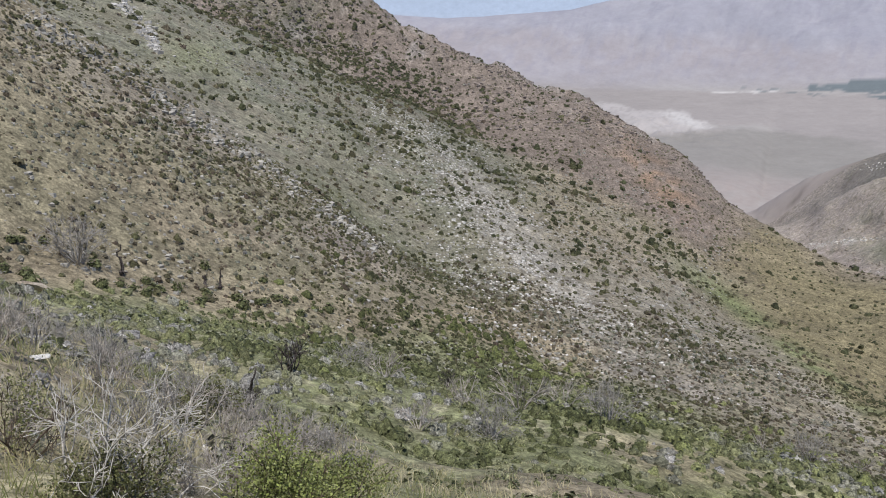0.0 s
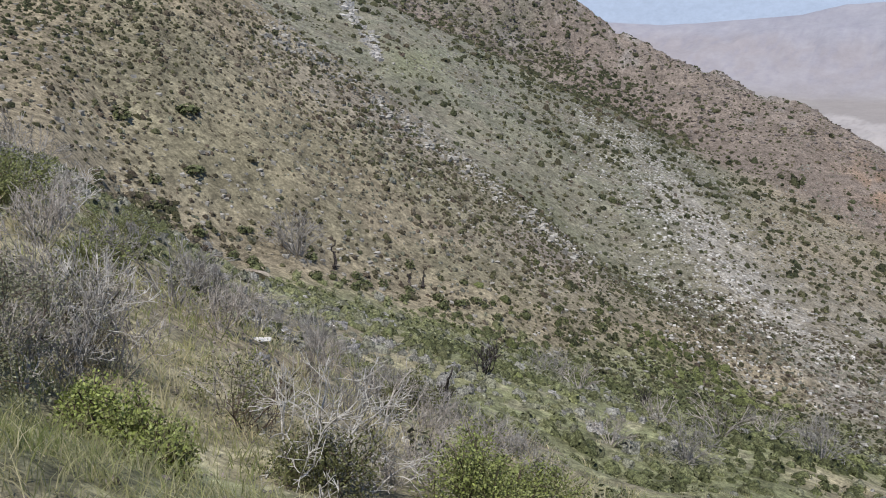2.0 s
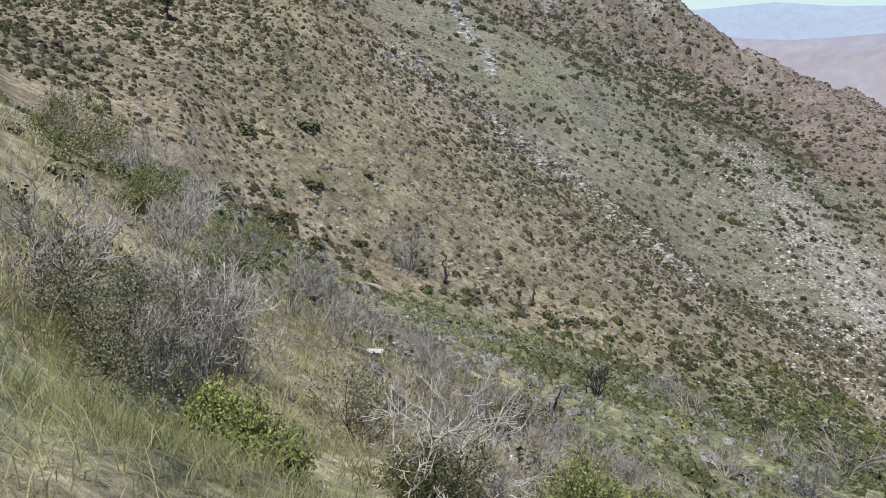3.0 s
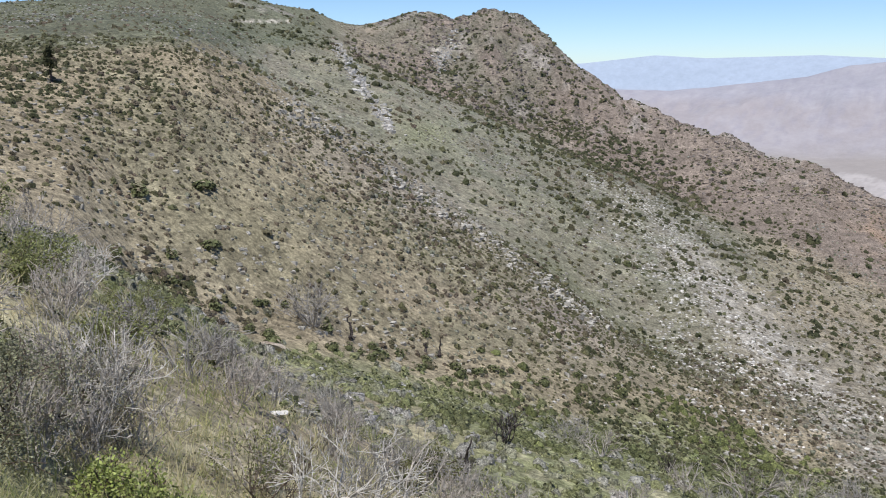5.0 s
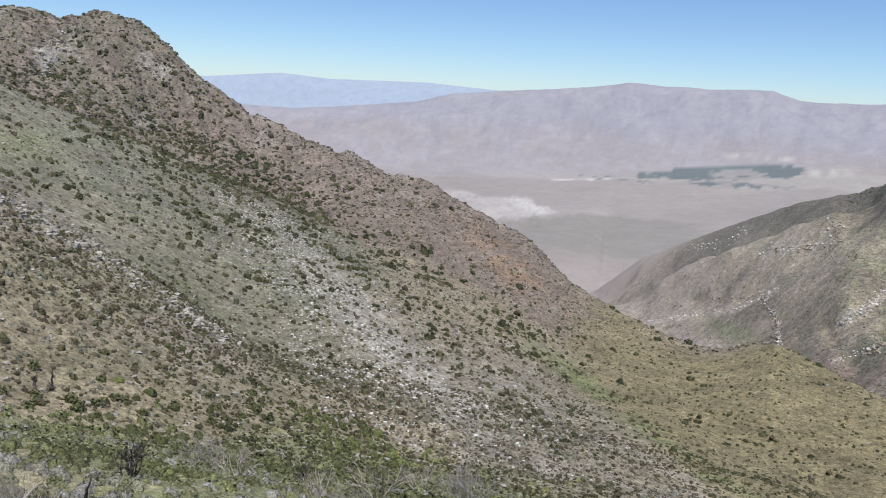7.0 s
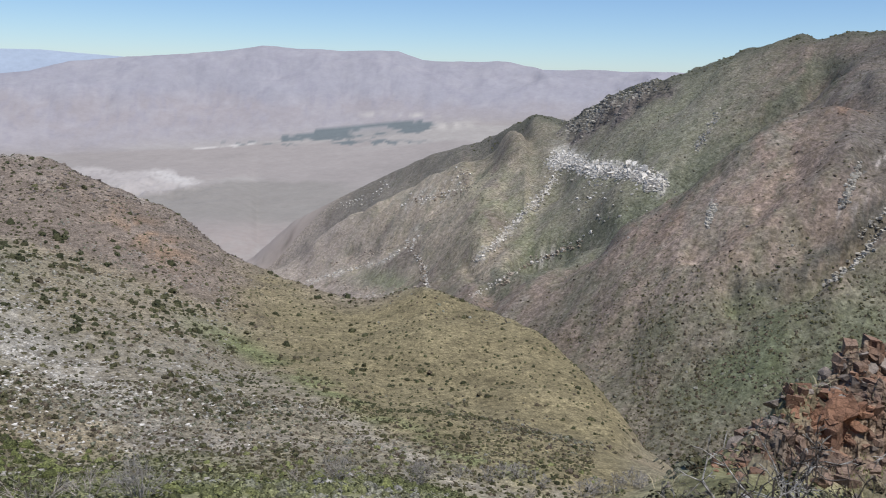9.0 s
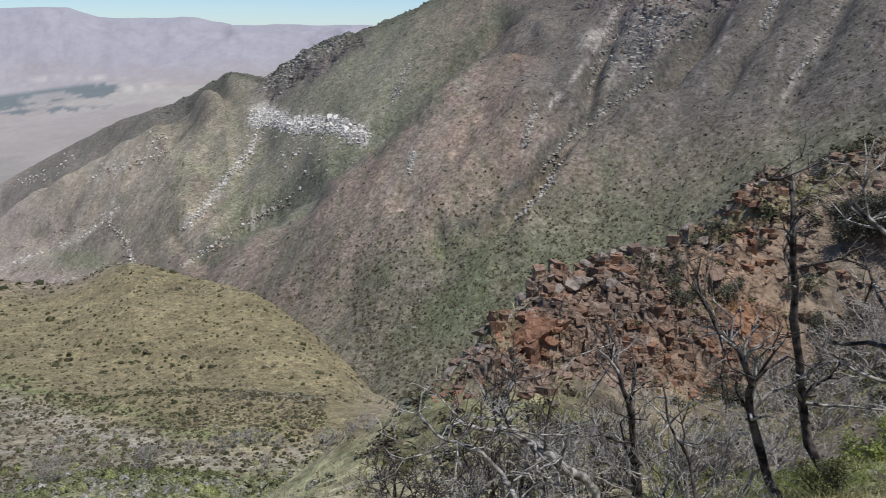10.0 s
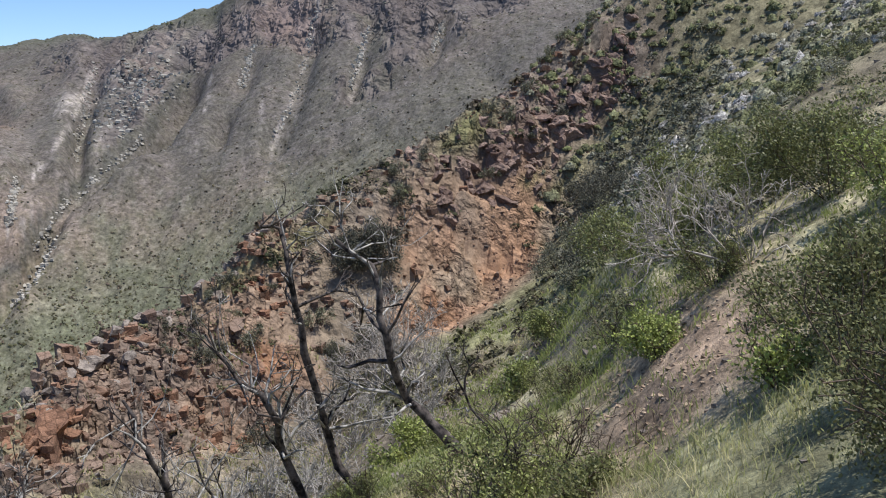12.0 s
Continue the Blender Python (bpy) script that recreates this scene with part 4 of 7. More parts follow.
    flat = basin * smooth(0.0, 0.25, low - RISE + wob) * smooth(-11.2, -9.6, RISE + 0.1 * (GA - 18)) * smooth(9, 12, GA) * smooth(31, 26, GA + 2 * (RISE + 8.5))
    col = lay(col, (0.268, 0.248, 0.222), flat * 0.85)
    col = lay(col, (0.345, 0.290, 0.262), basin * smooth(-10.0, -11.3, RISE) * (0.6 + 0.3 * mid))
    col = lay(col, (0.62, 0.58, 0.54), basin * strip([(17.2, -5.6), (20.8, -5.3), (21.4, -5.1)], 0.06) * 0.8)
    # ranges: lavender and sky-blue haze put into the rock colour
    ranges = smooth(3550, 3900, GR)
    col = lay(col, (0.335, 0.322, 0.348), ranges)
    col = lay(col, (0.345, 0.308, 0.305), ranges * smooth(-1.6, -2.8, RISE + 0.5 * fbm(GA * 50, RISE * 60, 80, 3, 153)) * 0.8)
    # gully lines: relief shading drawn into the colour of the ranges
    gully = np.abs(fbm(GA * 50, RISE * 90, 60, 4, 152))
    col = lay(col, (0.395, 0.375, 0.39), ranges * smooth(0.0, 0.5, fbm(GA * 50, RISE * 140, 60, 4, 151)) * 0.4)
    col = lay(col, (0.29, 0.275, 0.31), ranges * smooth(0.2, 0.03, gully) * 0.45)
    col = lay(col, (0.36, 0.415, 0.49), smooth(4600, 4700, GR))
    rows = fbm(GA * 60, RISE * 420, 120, 3, 141)
    edge = 0.13 * fbm(GA * 60, RISE * 90, 34, 3, 143)
    ftop, flow = np.interp(GA, [22.5, 24.4, 27.4, 30, 32.4, 33.4], [-4.9, -4.45, -3.9, -3.62, -3.45, -3.6]), np.interp(GA, [22.5, 25.5, 29.0, 32.4, 33.4], [-4.95, -4.95, -4.75, -4.25, -4.0])
    farm = basin * smooth(-0.03, 0.05, ftop - RISE + edge) * smooth(-0.03, 0.05, RISE - flow + edge) * (1 - 0.75 * smooth(0.25, 0.45, rows))
    farm = farm * smooth(22.4, 23.0, GA) * smooth(33.8, 33.1, GA)
    farm = np.maximum(farm, basin * smooth(26, 27, GA) * smooth(33.6, 32.8, GA) * smooth(0.13, 0.06, np.abs(RISE + 4.95 - 0.03 * (GA - 30) + edge)) * (1 - 0.6 * smooth(0.1, 0.4, rows)))
    farm = np.maximum(farm, 0.7 * basin * smooth(18.5, 19.5, GA) * smooth(24.5, 23.5, GA) * smooth(0.07, 0.03, np.abs(RISE + 5.2 + edge)) * smooth(0.2, -0.1, rows))
    col = lay(col, (0.52, 0.48, 0.43), basin * np.clip(zone(34.5, -3.75, 1.7, 0.28, 0.1) + zone(31, -3.1, 3.5, 0.10), 0, 1) * smooth(-0.5, 0.3, fbm(GA * 60, RISE * 90, 30, 3, 142)) * 0.8)
    col = lay(col, (0.160, 0.182, 0.185), farm)
    return np.clip(col, 0.01, 0.9)


def build_ground():
    na, nr = GX.shape
    co = np.stack([GX, GY, GZ], -1).reshape(-1, 3)
    co = np.vstack([co, [[0, 0, 0]]])
    i, j = np.meshgrid(np.arange(na), np.arange(nr - 1), indexing="ij")
    i2 = (i + 1) % na
    quads = np.stack([i * nr + j, i * nr + j + 1, i2 * nr + j + 1, i2 * nr + j], -1).reshape(-1, 4)
    k = np.arange(na)
    tris = np.stack([np.full(na, na * nr), k * nr, ((k + 1) % na) * nr], -1)
    me = bpy.data.meshes.new("ground")
    me.vertices.add(len(co))
    me.vertices.foreach_set("co", co.ravel())
    loops = np.concatenate([quads.ravel(), tris.ravel()])
    me.loops.add(len(loops))
    me.loops.foreach_set("vertex_index", loops.astype(np.int32))
    starts = np.concatenate([np.arange(len(quads)) * 4, len(quads) * 4 + np.arange(len(tris)) * 3])
    me.polygons.add(len(starts))
    me.polygons.foreach_set("loop_start", starts.astype(np.int32))
    me.update(calc_edges=True)
    me.validate()
    col = soil_and_haze_colours().reshape(-1, 3)
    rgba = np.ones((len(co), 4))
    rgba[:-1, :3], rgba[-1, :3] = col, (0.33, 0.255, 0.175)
    # holds the land's own colours with the painted haze and shade
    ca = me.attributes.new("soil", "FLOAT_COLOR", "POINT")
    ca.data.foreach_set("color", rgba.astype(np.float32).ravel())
    me.polygons.foreach_set("use_smooth", np.ones(len(starts), bool))
    me.materials.append(GROUND)
    me.materials.append(DESERT)
    me.materials.append(CANYON)
    kind = np.where(RAD[j] > 1500, 1, 0)
    kind = np.where((kind == 0) & (RAD[j] > np.maximum(262, 1.16 * along(PEAK + PEAK2, AZ[i])[0])) & (AZ[i] > 20) & (AZ[i] < 200), 2, kind)
    me.materials.append(CRAGS)
    ragged = np.maximum(OUT * (1 - smooth(95, 101, GA)), np.maximum(UPPER, 0.8 * LEDGE)) + 0.25 * fbm(GX, GY, 2.5, 3, 118)
    kind = np.where(ragged[:, :-1] > 0.5, 3, kind)
    me.materials.append(CLIFFS)
    kind = np.where(((cliff + 0.5 * fbm(GX, GY, 26, 4, 119)) * smooth(0.0, 0.2, cliff))[:, :-1] > 0.45, 4, kind)
    distant = np.concatenate([kind.ravel(), np.zeros(na, int)]).astype(np.int32)
    me.polygons.foreach_set("use_smooth", distant != 3)
    me.polygons.foreach_set("material_index", distant)
    return tagged(new("ground", me), "dry tan hillside ground falling to a hazy desert basin", "ground", kind="structure")


ground = build_ground()

# ---- mesh helpers ----
def arrays_mesh(name, co, faces, mat, tint=None, smooth_shade=False):
    """A mesh from vertex and face arrays (all faces of one length)."""
    me = bpy.data.meshes.new(name)
    co, faces = np.asarray(co, np.float32), np.asarray(faces, np.int32)
    me.vertices.add(len(co))
    me.vertices.foreach_set("co", co.ravel())
    me.loops.add(faces.size)
    me.loops.foreach_set("vertex_index", faces.ravel())
    me.polygons.add(len(faces))
    me.polygons.foreach_set("loop_start", np.arange(len(faces), dtype=np.int32) * faces.shape[1])
    me.update(calc_edges=True)
    if tint is not None:
        at = me.attributes.new("tint", "FLOAT", "POINT")
        at.data.foreach_set("value", np.asarray(tint, np.float32))
    if smooth_shade:
        me.polygons.foreach_set("use_smooth", np.ones(len(faces), bool))
    me.materials.append(mat)
    return me


def part_of(parent, name, me, label=""):
    ob = new(name, me)
    ob.parent = parent
    return tagged(ob, label)


def clump_template(rng, leaves, leaf=0.34, flat=0.75):
    """Leaf quads set round an uneven dome of radius 1 on the ground."""
    d = rng.normal(size=(leaves, 3))
    d[:, 2] = np.abs(d[:, 2]) * 1.1 - 0.15
    d /= np.linalg.norm(d, axis=1)[:, None]
    lob = 1 + 0.22 * np.sin(d[:, 0] * 4 + rng.uniform(0, 6)) + 0.18 * np.sin(d[:, 1] * 5 + rng.uniform(0, 6))
    c = d * (rng.uniform(0.55, 1.0, (leaves, 1)) * lob[:, None])
    c[:, 2] = c[:, 2] * flat + 0.12
    n = d + np.array([0, 0, 0.35]) + rng.normal(size=(leaves, 3)) * 0.4
    n /= np.linalg.norm(n, axis=1)[:, None]
    u = np.cross(n, rng.normal(size=(leaves, 3)))
    u /= np.linalg.norm(u, axis=1)[:, None]
    v = np.cross(n, u)
    s = leaf * rng.uniform(0.6, 1.3, (leaves, 1))
    return np.stack([c - u * s - v * s * 0.7, c + u * s - v * s * 0.6, c + u * s * 0.7 + v * s, c - u * s * 0.8 + v * s * 0.8], 1).reshape(-1, 3)


def loose(co):
    """Corners taken four by four as separate faces."""
    return co, np.arange(len(co)).reshape(-1, 4)


def mound_template(rng, rings, segs, leaves, leaf=0.3):
    """A lobed low shrub of radius 1: a twiggy mass with leaf sprays standing off it."""
    ph = rng.uniform(0, 6.28, 4)

    def surface(t, p):
        lob = 1 + 0.20 * np.sin(2 * t + ph[0]) * np.cos(p) + 0.14 * np.sin(5 * t + ph[1]) + 0.13 * np.sin(4 * p + 3 * t + ph[2])
        return np.stack([np.cos(t) * np.cos(p), np.sin(t) * np.cos(p), np.sin(p) * 0.95 + 0.05], -1) * lob[..., None]

    p, t = np.meshgrid(np.linspace(-0.12, 1.38 if rings > 2 else 0.85, rings), np.arange(segs) * 2 * math.pi / segs, indexing="ij")
    co = surface(t + rng.normal(0, 0.14, t.shape), p).reshape(-1, 3) * rng.uniform(0.76, 1.14, (rings * segs, 1))
    q = [(k * segs + j, k * segs + (j + 1) % segs, (k + 1) * segs + (j + 1) % segs, (k + 1) * segs + j) for k in range(rings - 1) for j in range(segs)]
    top = (rings - 1) * segs
    q += [(top, top + j, top + j + 1, top + j + 2) for j in range(1, segs - 2, 2)]
    if leaves:
        c = surface(rng.uniform(0, 6.28, leaves), np.arcsin(rng.uniform(0, 0.97, leaves)))
        n = c + rng.normal(0, 0.35, c.shape) + np.array([0, 0, 0.25])
        n /= np.linalg.norm(n, axis=1)[:, None]
        c = c * rng.uniform(0.9, 1.16, (leaves, 1))
        u = np.cross(n, rng.normal(size=c.shape))
        u /= np.linalg.norm(u, axis=1)[:, None]
        v = np.cross(n, u)
        s = leaf * rng.uniform(0.5, 1.2, (leaves, 1))
        lf = np.stack([c - u * s - v * s * 0.6, c + u * s - v * s * 0.5, c + u * s * 0.6 + v * s, c - u * s * 0.7 + v * s * 0.7], 1).reshape(-1, 3)
        q += [tuple(len(co) + 4 * k + j for j in range(4)) for k in range(leaves)]
        co = np.vstack([co, lf])
    return co, np.array(q)


def scatter_mesh(name, places, sizes, tints, templates, mat, rng, smooth_shade=False):
    """Joins clumps: one template a place, turned and scaled."""
    cos, ts, fcs, n = [], [], [], 0
    pick = rng.integers(0, len(templates), len(places))
    spin = rng.uniform(0, 2 * math.pi, len(places))
    tall = rng.uniform(0.75, 1.25, len(places))
    for k, (tpl, quads) in enumerate(templates):
        m = pick == k
        if not m.any():
            continue
        cs, sn, s = np.cos(spin[m])[:, None], np.sin(spin[m])[:, None], sizes[m][:, None]
        x = (tpl[None, :, 0] * cs - tpl[None, :, 1] * sn) * s + places[m][:, 0:1]
        y = (tpl[None, :, 0] * sn + tpl[None, :, 1] * cs) * s + places[m][:, 1:2]
        z = tpl[None, :, 2] * s * tall[m][:, None] + places[m][:, 2:3]
        cos.append(np.stack([x, y, z], -1).reshape(-1, 3))
        ts.append(np.repeat(tints[m], len(tpl)))
        fcs.append((n + np.arange(m.sum())[:, None, None] * len(tpl) + quads[None]).reshape(-1, 4))
        n += m.sum() * len(tpl)
    return arrays_mesh(name, np.concatenate(cos), np.concatenate(fcs), mat, np.concatenate(ts), smooth_shade)


def ground_zs(x, y):
    r, a = np.hypot(x, y), np.degrees(np.arctan2(x, y))
    a = np.where(a < -60, a + 360, a)
    i = np.clip(np.searchsorted(AZ, a) - 1, 0, len(AZ) - 2)
    j = np.clip(np.searchsorted(RAD, r) - 1, 0, len(RAD) - 2)
    u = np.clip((a - AZ[i]) / (AZ[i + 1] - AZ[i]), 0, 1)
    v = np.clip((r - RAD[j]) / (RAD[j + 1] - RAD[j]), 0, 1)
    return (GZ[i, j] * (1 - u) + GZ[i + 1, j] * u) * (1 - v) + (GZ[i, j + 1] * (1 - u) + GZ[i + 1, j + 1] * u) * v


# ---- scrub on the slopes, past counting ----
def scrub(name, label, count, az, reach, size, tint, leaves, seed, keep, leaf=0.34, mat=None, mound=None, grow_with=0.0):
    rng = np.random.default_rng(seed)
    a = rng.uniform(*az, count)
    r = np.sqrt(rng.uniform(reach[0] ** 2, reach[1] ** 2, count))
    x, y = np.sin(np.radians(a)) * r, np.cos(np.radians(a)) * r
    chance = keep(a, r, x, y)
    m = rng.uniform(0, 1, count) < chance
    a, r, x, y = a[m], r[m], x[m], y[m]
    s = size * np.clip(np.exp(rng.normal(0, 0.38, len(x))), 0.45, 1.9)
    if grow_with:
        s = s * np.clip(r / grow_with, 0.8, 1.3)
    t = np.clip(tint(a, r, x, y) + rng.normal(0, 0.16, len(x)), 0, 1)
    templates = [mound_template(rng, *mound, leaves, leaf) if mound else loose(clump_template(rng, leaves, leaf)) for _ in range(9)]
    pl = np.stack([x, y, ground_zs(x, y) - 0.05], 1)
    ob = new(name, scatter_mesh(name, pl, s, t, templates, mat or SCRUB, rng, True))
    return tagged(ob, label, "shrubs", kind="stuff")


def hill_keep(a, r, x, y):
    n = 0.6 * fbm(x, y, 22, 3, 201)
    bare = np.exp(-(((a + 29) / 5.5) ** 2 + ((r - 120) / 16) ** 2))
    foot = smooth(-34, -28, a) * smooth(2, -6, a) * smooth(130, 116, r)
    flank = smooth(-24, -16, a) * smooth(6, 0, a) * smooth(122, 130, r) * smooth(172, 160, r)
    k = 0.50 + 0.5 * n - 0.45 * bare - 0.12 * foot - 0.02 * flank + 0.15 * smooth(-30, -40, a) + 0.20 * smooth(-16, -4, a) + 0.25 * smooth(-2, 4, a) * smooth(25, 19, a)
    return k * smooth(92, 112, r + 6 * n) * np.where((a > 22) & (r > 140), 0.8, 1.0)


def hill_tint(a, r, x, y):
    n = fbm(x, y, 30, 3, 202)
    return np.clip(0.36 + 0.45 * n, 0, 0.72)


def rise_at(x, y, r):
    return np.degrees(np.arctan2(ground_zs(x, y) - EYE, r))


def dark_keep(a, r, x, y):
    """Where the larger dark shrubs stand on the hill, the slope behind it and the flank of the peak."""
    e = rise_at(x, y, r)
    crest, ridge = along_rise(HILL, a), along_rise(RIDGE, a)
    n = fbm(x, y, 17, 3, 241)
    k = 0.52 + 0.55 * n
    k = k - 0.75 * np.exp(-(((a + 29.5) / 4.6) ** 2 + ((e + 11.0) / 3.8) ** 2))
    k = k + 0.22 * smooth(-31, -38, a) - 0.40 * np.exp(-(((a + 19) / 9) ** 2 + ((e + 17.3 + 0.25 * (a + 19)) / 1.1) ** 2))
    k = k + 0.40 * np.exp(-((e - crest + 2.6) / 2.2) ** 2) * smooth(-27, -20, a) * smooth(2, -4, a)
    k = k - 0.34 * smooth(-13, -17, a) * smooth(0.3, 1.2, e - crest) * smooth(0.5, -0.5, e - ridge)
    k = k + 0.35 * np.exp(-((e - ridge - 1.2) / 1.3) ** 2) * smooth(-17, -13, a) * smooth(4, -2, a)
    k = k * (1 - 0.75 * smooth(1.0, 3.0, e - ridge) * smooth(-3, 2, a)) * (1 - 0.72 * smooth(20, 25, a + 0.05 * (r - 160))) * (1 - 0.55 * smooth(360, 420, r))
    k = k - 0.28 * smooth(-16.0, -18.0, e) * smooth(-4, -9, a)
    return np.clip(k, 0.03, 1) * smooth(97, 112, r + 5 * n) * (1 - 0.6 * smooth(-20, -26, a) * smooth(1.0, 2.4, e))


def dark_tint(a, r, x, y):
    e = rise_at(x, y, r)
    mauve = np.exp(-(((a + 20) / 9) ** 2 + ((e - along_rise(HILL, a) + 3.5) / 3.5) ** 2))
    return np.clip(0.30 - 0.14 * smooth(170, 200, r) + 0.24 * fbm(x, y, 26, 3, 242) + 0.25 * mauve, 0.06, 0.66)


scrub("hillside_shrubs", "small olive and brown shrubs dotted over a dry hillside", 33000, (-54, 46), (95, 175), 0.25, hill_tint, 1, 1, hill_keep, leaf=0.32, mound=(3, 5))
scrub("rusty_shrubs", "rusty and olive rounded shrubs crowded at the foot of the hill", 3200, (-41, -26), (94, 128), 0.38, lambda a, r, x, y: 0.50 + 0.35 * fbm(x, y, 9, 3, 228), 5, 26,
      lambda a, r, x, y: 0.75 * np.exp(-((a + 33.8) / 4.2) ** 2 - ((rise_at(x, y, r) + 14.6 + 0.5 * (a + 33.8)) / 1.5) ** 2), leaf=0.34, mound=(3, 5))
scrub("upper_shrubs", "small dark shrubs over the upper slopes", 56000, (-54, 50), (170, 500), 0.36, hill_tint, 0, 2,
      lambda a, r, x, y: hill_keep(a, r, x, y) * np.where((r > 170), 0.8, 1), leaf=0.36, mound=(2, 4))
scrub("rounded_shrubs", "rounded dark green and rusty shrubs on the dry hillside", 7000, (-54, 46), (97, 178), 0.41, dark_tint, 7, 21, dark_keep, leaf=0.34, mound=(3, 6))
scrub("dark_shrubs", "rounded dark green shrubs on the grey-green slope", 11500, (-30, 46), (176, 480), 0.62, dark_tint, 5, 22, dark_keep, leaf=0.36, mound=(3, 5), grow_with=230.0)


def bench_tint(a, r, x, y):
    mat = np.exp(-(((a - 3) / 9) ** 2 + ((r - 98 - 0.8 * a) / 12) ** 2))
    return np.clip(0.50 + 0.6 * fbm(x, y, 9, 3, 205) - 0.15 * smooth(15, 30, a) - 0.35 * mat, 0.05, 0.70)


BENCH_GREEN = tinted_material("fresh_leaf", [(0.0, (0.095, 0.105, 0.042)), (0.4, (0.145, 0.160, 0.060)), (0.75, (0.205, 0.225, 0.085)), (1.0, (0.26, 0.27, 0.12))], 0.7, 0.15, 0.35, 0.22)


def fresh_keep(a, r, x, y):
    e = rise_at(x, y, r)
    n = fbm(x, y, 9, 3, 245)
    z = np.exp(-(((a - 4.0) / 6.0) ** 2 + ((e + 23.6 + 0.25 * (a - 4.0)) / 1.5) ** 2)) + 0.3 * np.exp(-(((a - 26) / 9) ** 2 + ((e + 28.0) / 0.8) ** 2)) + 0.10
    return np.clip(z * (0.75 + 0.9 * n), 0, 1) * smooth(142, 132, r)


scrub("fresh_bushes", "fresh green bushes crowded on the gully bench", 3900, (-14, 50), (52, 140), 0.50, lambda a, r, x, y: 0.22 + 0.5 * smooth(-22.5, -25.5, rise_at(x, y, r)) + 0.3 * smooth(14, 22, a) + 0.3 * fbm(x, y, 8, 3, 246), 14, 23, fresh_keep, leaf=0.24, mat=BENCH_GREEN, mound=(3, 6))
scrub("bench_scrub", "grey-green scrub on the gully bench", 11000, (-44, 56), (70, 118), 0.46, bench_tint, 10, 3,
      lambda a, r, x, y: (0.6 + 0.4 * fbm(x, y, 12, 3, 204)) * smooth(1.0, 0.9, r / along(TOE, a)[0]), leaf=0.28, mat=BENCH, mound=(3, 5))
scrub("brow_scrub", "leafy grey-green scrub below the brow", 5200, (-44, 56), (36, 72), 0.36, bench_tint, 14, 10,
      lambda a, r, x, y: 0.6 + 0.4 * fbm(x, y, 12, 3, 204), leaf=0.22, mat=BENCH, mound=(3, 7))
scrub("canyon_scrub", "dense low scrub on the canyon side", 66000, (24, 112), (300, 1000), 0.50,
      lambda a, r, x, y: 0.64 + 0.3 * fbm(x, y, 50, 3, 207) - 0.18 * smooth(460, 340, r), 4, 4,
      lambda a, r, x, y: 0.33 + 0.7 * smooth(540, 380, r) + 0.3 * fbm(x, y, 40, 3, 206), leaf=0.6)
scrub("crest_scrub", "dark scrub along the crest of the far mountain", 9000, (36, 100), (600, 1300), 1.1,
      lambda a, r, x, y: 0.08 + 0.2 * fbm(x, y, 60, 3, 227), 0, 25,
      lambda a, r, x, y: smooth(0.95, 0.985, r / along(CREST + CREST2, a)[0]) * smooth(1.02, 1.005, r / along(CREST + CREST2, a)[0]), mound=(2, 4))
scrub("ravine_scrub", "dense dark green scrub in the canyon bottom", 15000, (48, 88), (285, 480), 0.55,
      lambda a, r, x, y: 0.40 + 0.25 * fbm(x, y, 40, 3, 208), 0, 11,
      lambda a, r, x, y: (0.65 + 0.5 * fbm(x, y, 30, 3, 209)) * smooth(480, 380, r + 0.8 * (a - 60)), mound=(2, 5))
scrub("peak_shrubs", "dark shrubs crowded on the flank of the peak", 7500, (-20, 8), (335, 480), 0.72,
      lambda a, r, x, y: 0.12 + 0.25 * fbm(x, y, 30, 3, 221), 4, 8,
      lambda a, r, x, y: np.clip(np.exp(-((rise_at(x, y, r) - along_rise(RIDGE, a) - 1.5) / 1.4) ** 2) * smooth(4, -3, a) + 0.12, 0, 1) * np.clip(0.75 + 0.9 * fbm(x, y, 22, 3, 222), 0, 1) * smooth(-20, -15, a), leaf=0.34, mound=(2, 5))
scrub("slope_scrub", "low grey-green scrub on the falling slope", 2600, (-56, 62), (12, 46), 0.26,
      lambda a, r, x, y: 0.42 + 0.5 * fbm(x, y, 6, 3, 211), 40, 5,
      lambda a, r, x, y: 0.5 + 0.6 * fbm(x, y, 6, 3, 212), leaf=0.15, mat=BENCH)
scrub("spur_scrub", "grey-green scrub over the rocky spur", 4200, (50, 124), (17, 68), 0.36,
      lambda a, r, x, y: 0.42 + 0.45 * fbm(x, y, 8, 3, 213), 44, 6,
      lambda a, r, x, y: (0.40 + 0.6 * fbm(x, y, 7, 3, 214)) * smooth(99, 96, a) * (1 - np.exp(-(((a - 66) / 10) ** 2 + ((r - 28) / 7) ** 2))) * (1 - np.exp(-(((a - 91) / 5) ** 2 + ((r - 42) / 8) ** 2))), leaf=0.15)
scrub("shade_scrub", "dense dark grey-green scrub beside the crag", 1500, (95, 108), (28, 60), 0.42,
      lambda a, r, x, y: 0.42 + 0.5 * fbm(x, y, 6, 3, 225), 90, 24,
      lambda a, r, x, y: np.clip(0.75 + 0.5 * fbm(x, y, 5, 3, 226), 0, 1) * np.exp(-((rise_at(x, y, r) + 4.5 - 0.9 * (a - 101)) / 3.2) ** 2) * smooth(96.5, 98.5, a + 0.4 * (rise_at(x, y, r) + 5)) * smooth(108, 104, a), leaf=0.10, mat=GREYLEAF)
scrub("bank_scrub", "grey-green scrub on the bank beside the trail", 300, (92, 126), (13, 34), 0.42,
      lambda a, r, x, y: 0.5 + 0.4 * fbm(x, y, 5, 3, 215), 330, 7,
      lambda a, r, x, y: smooth(98, 106, a + 0.3 * (r - 14)) * 0.9, leaf=0.048, mat=BENCH)
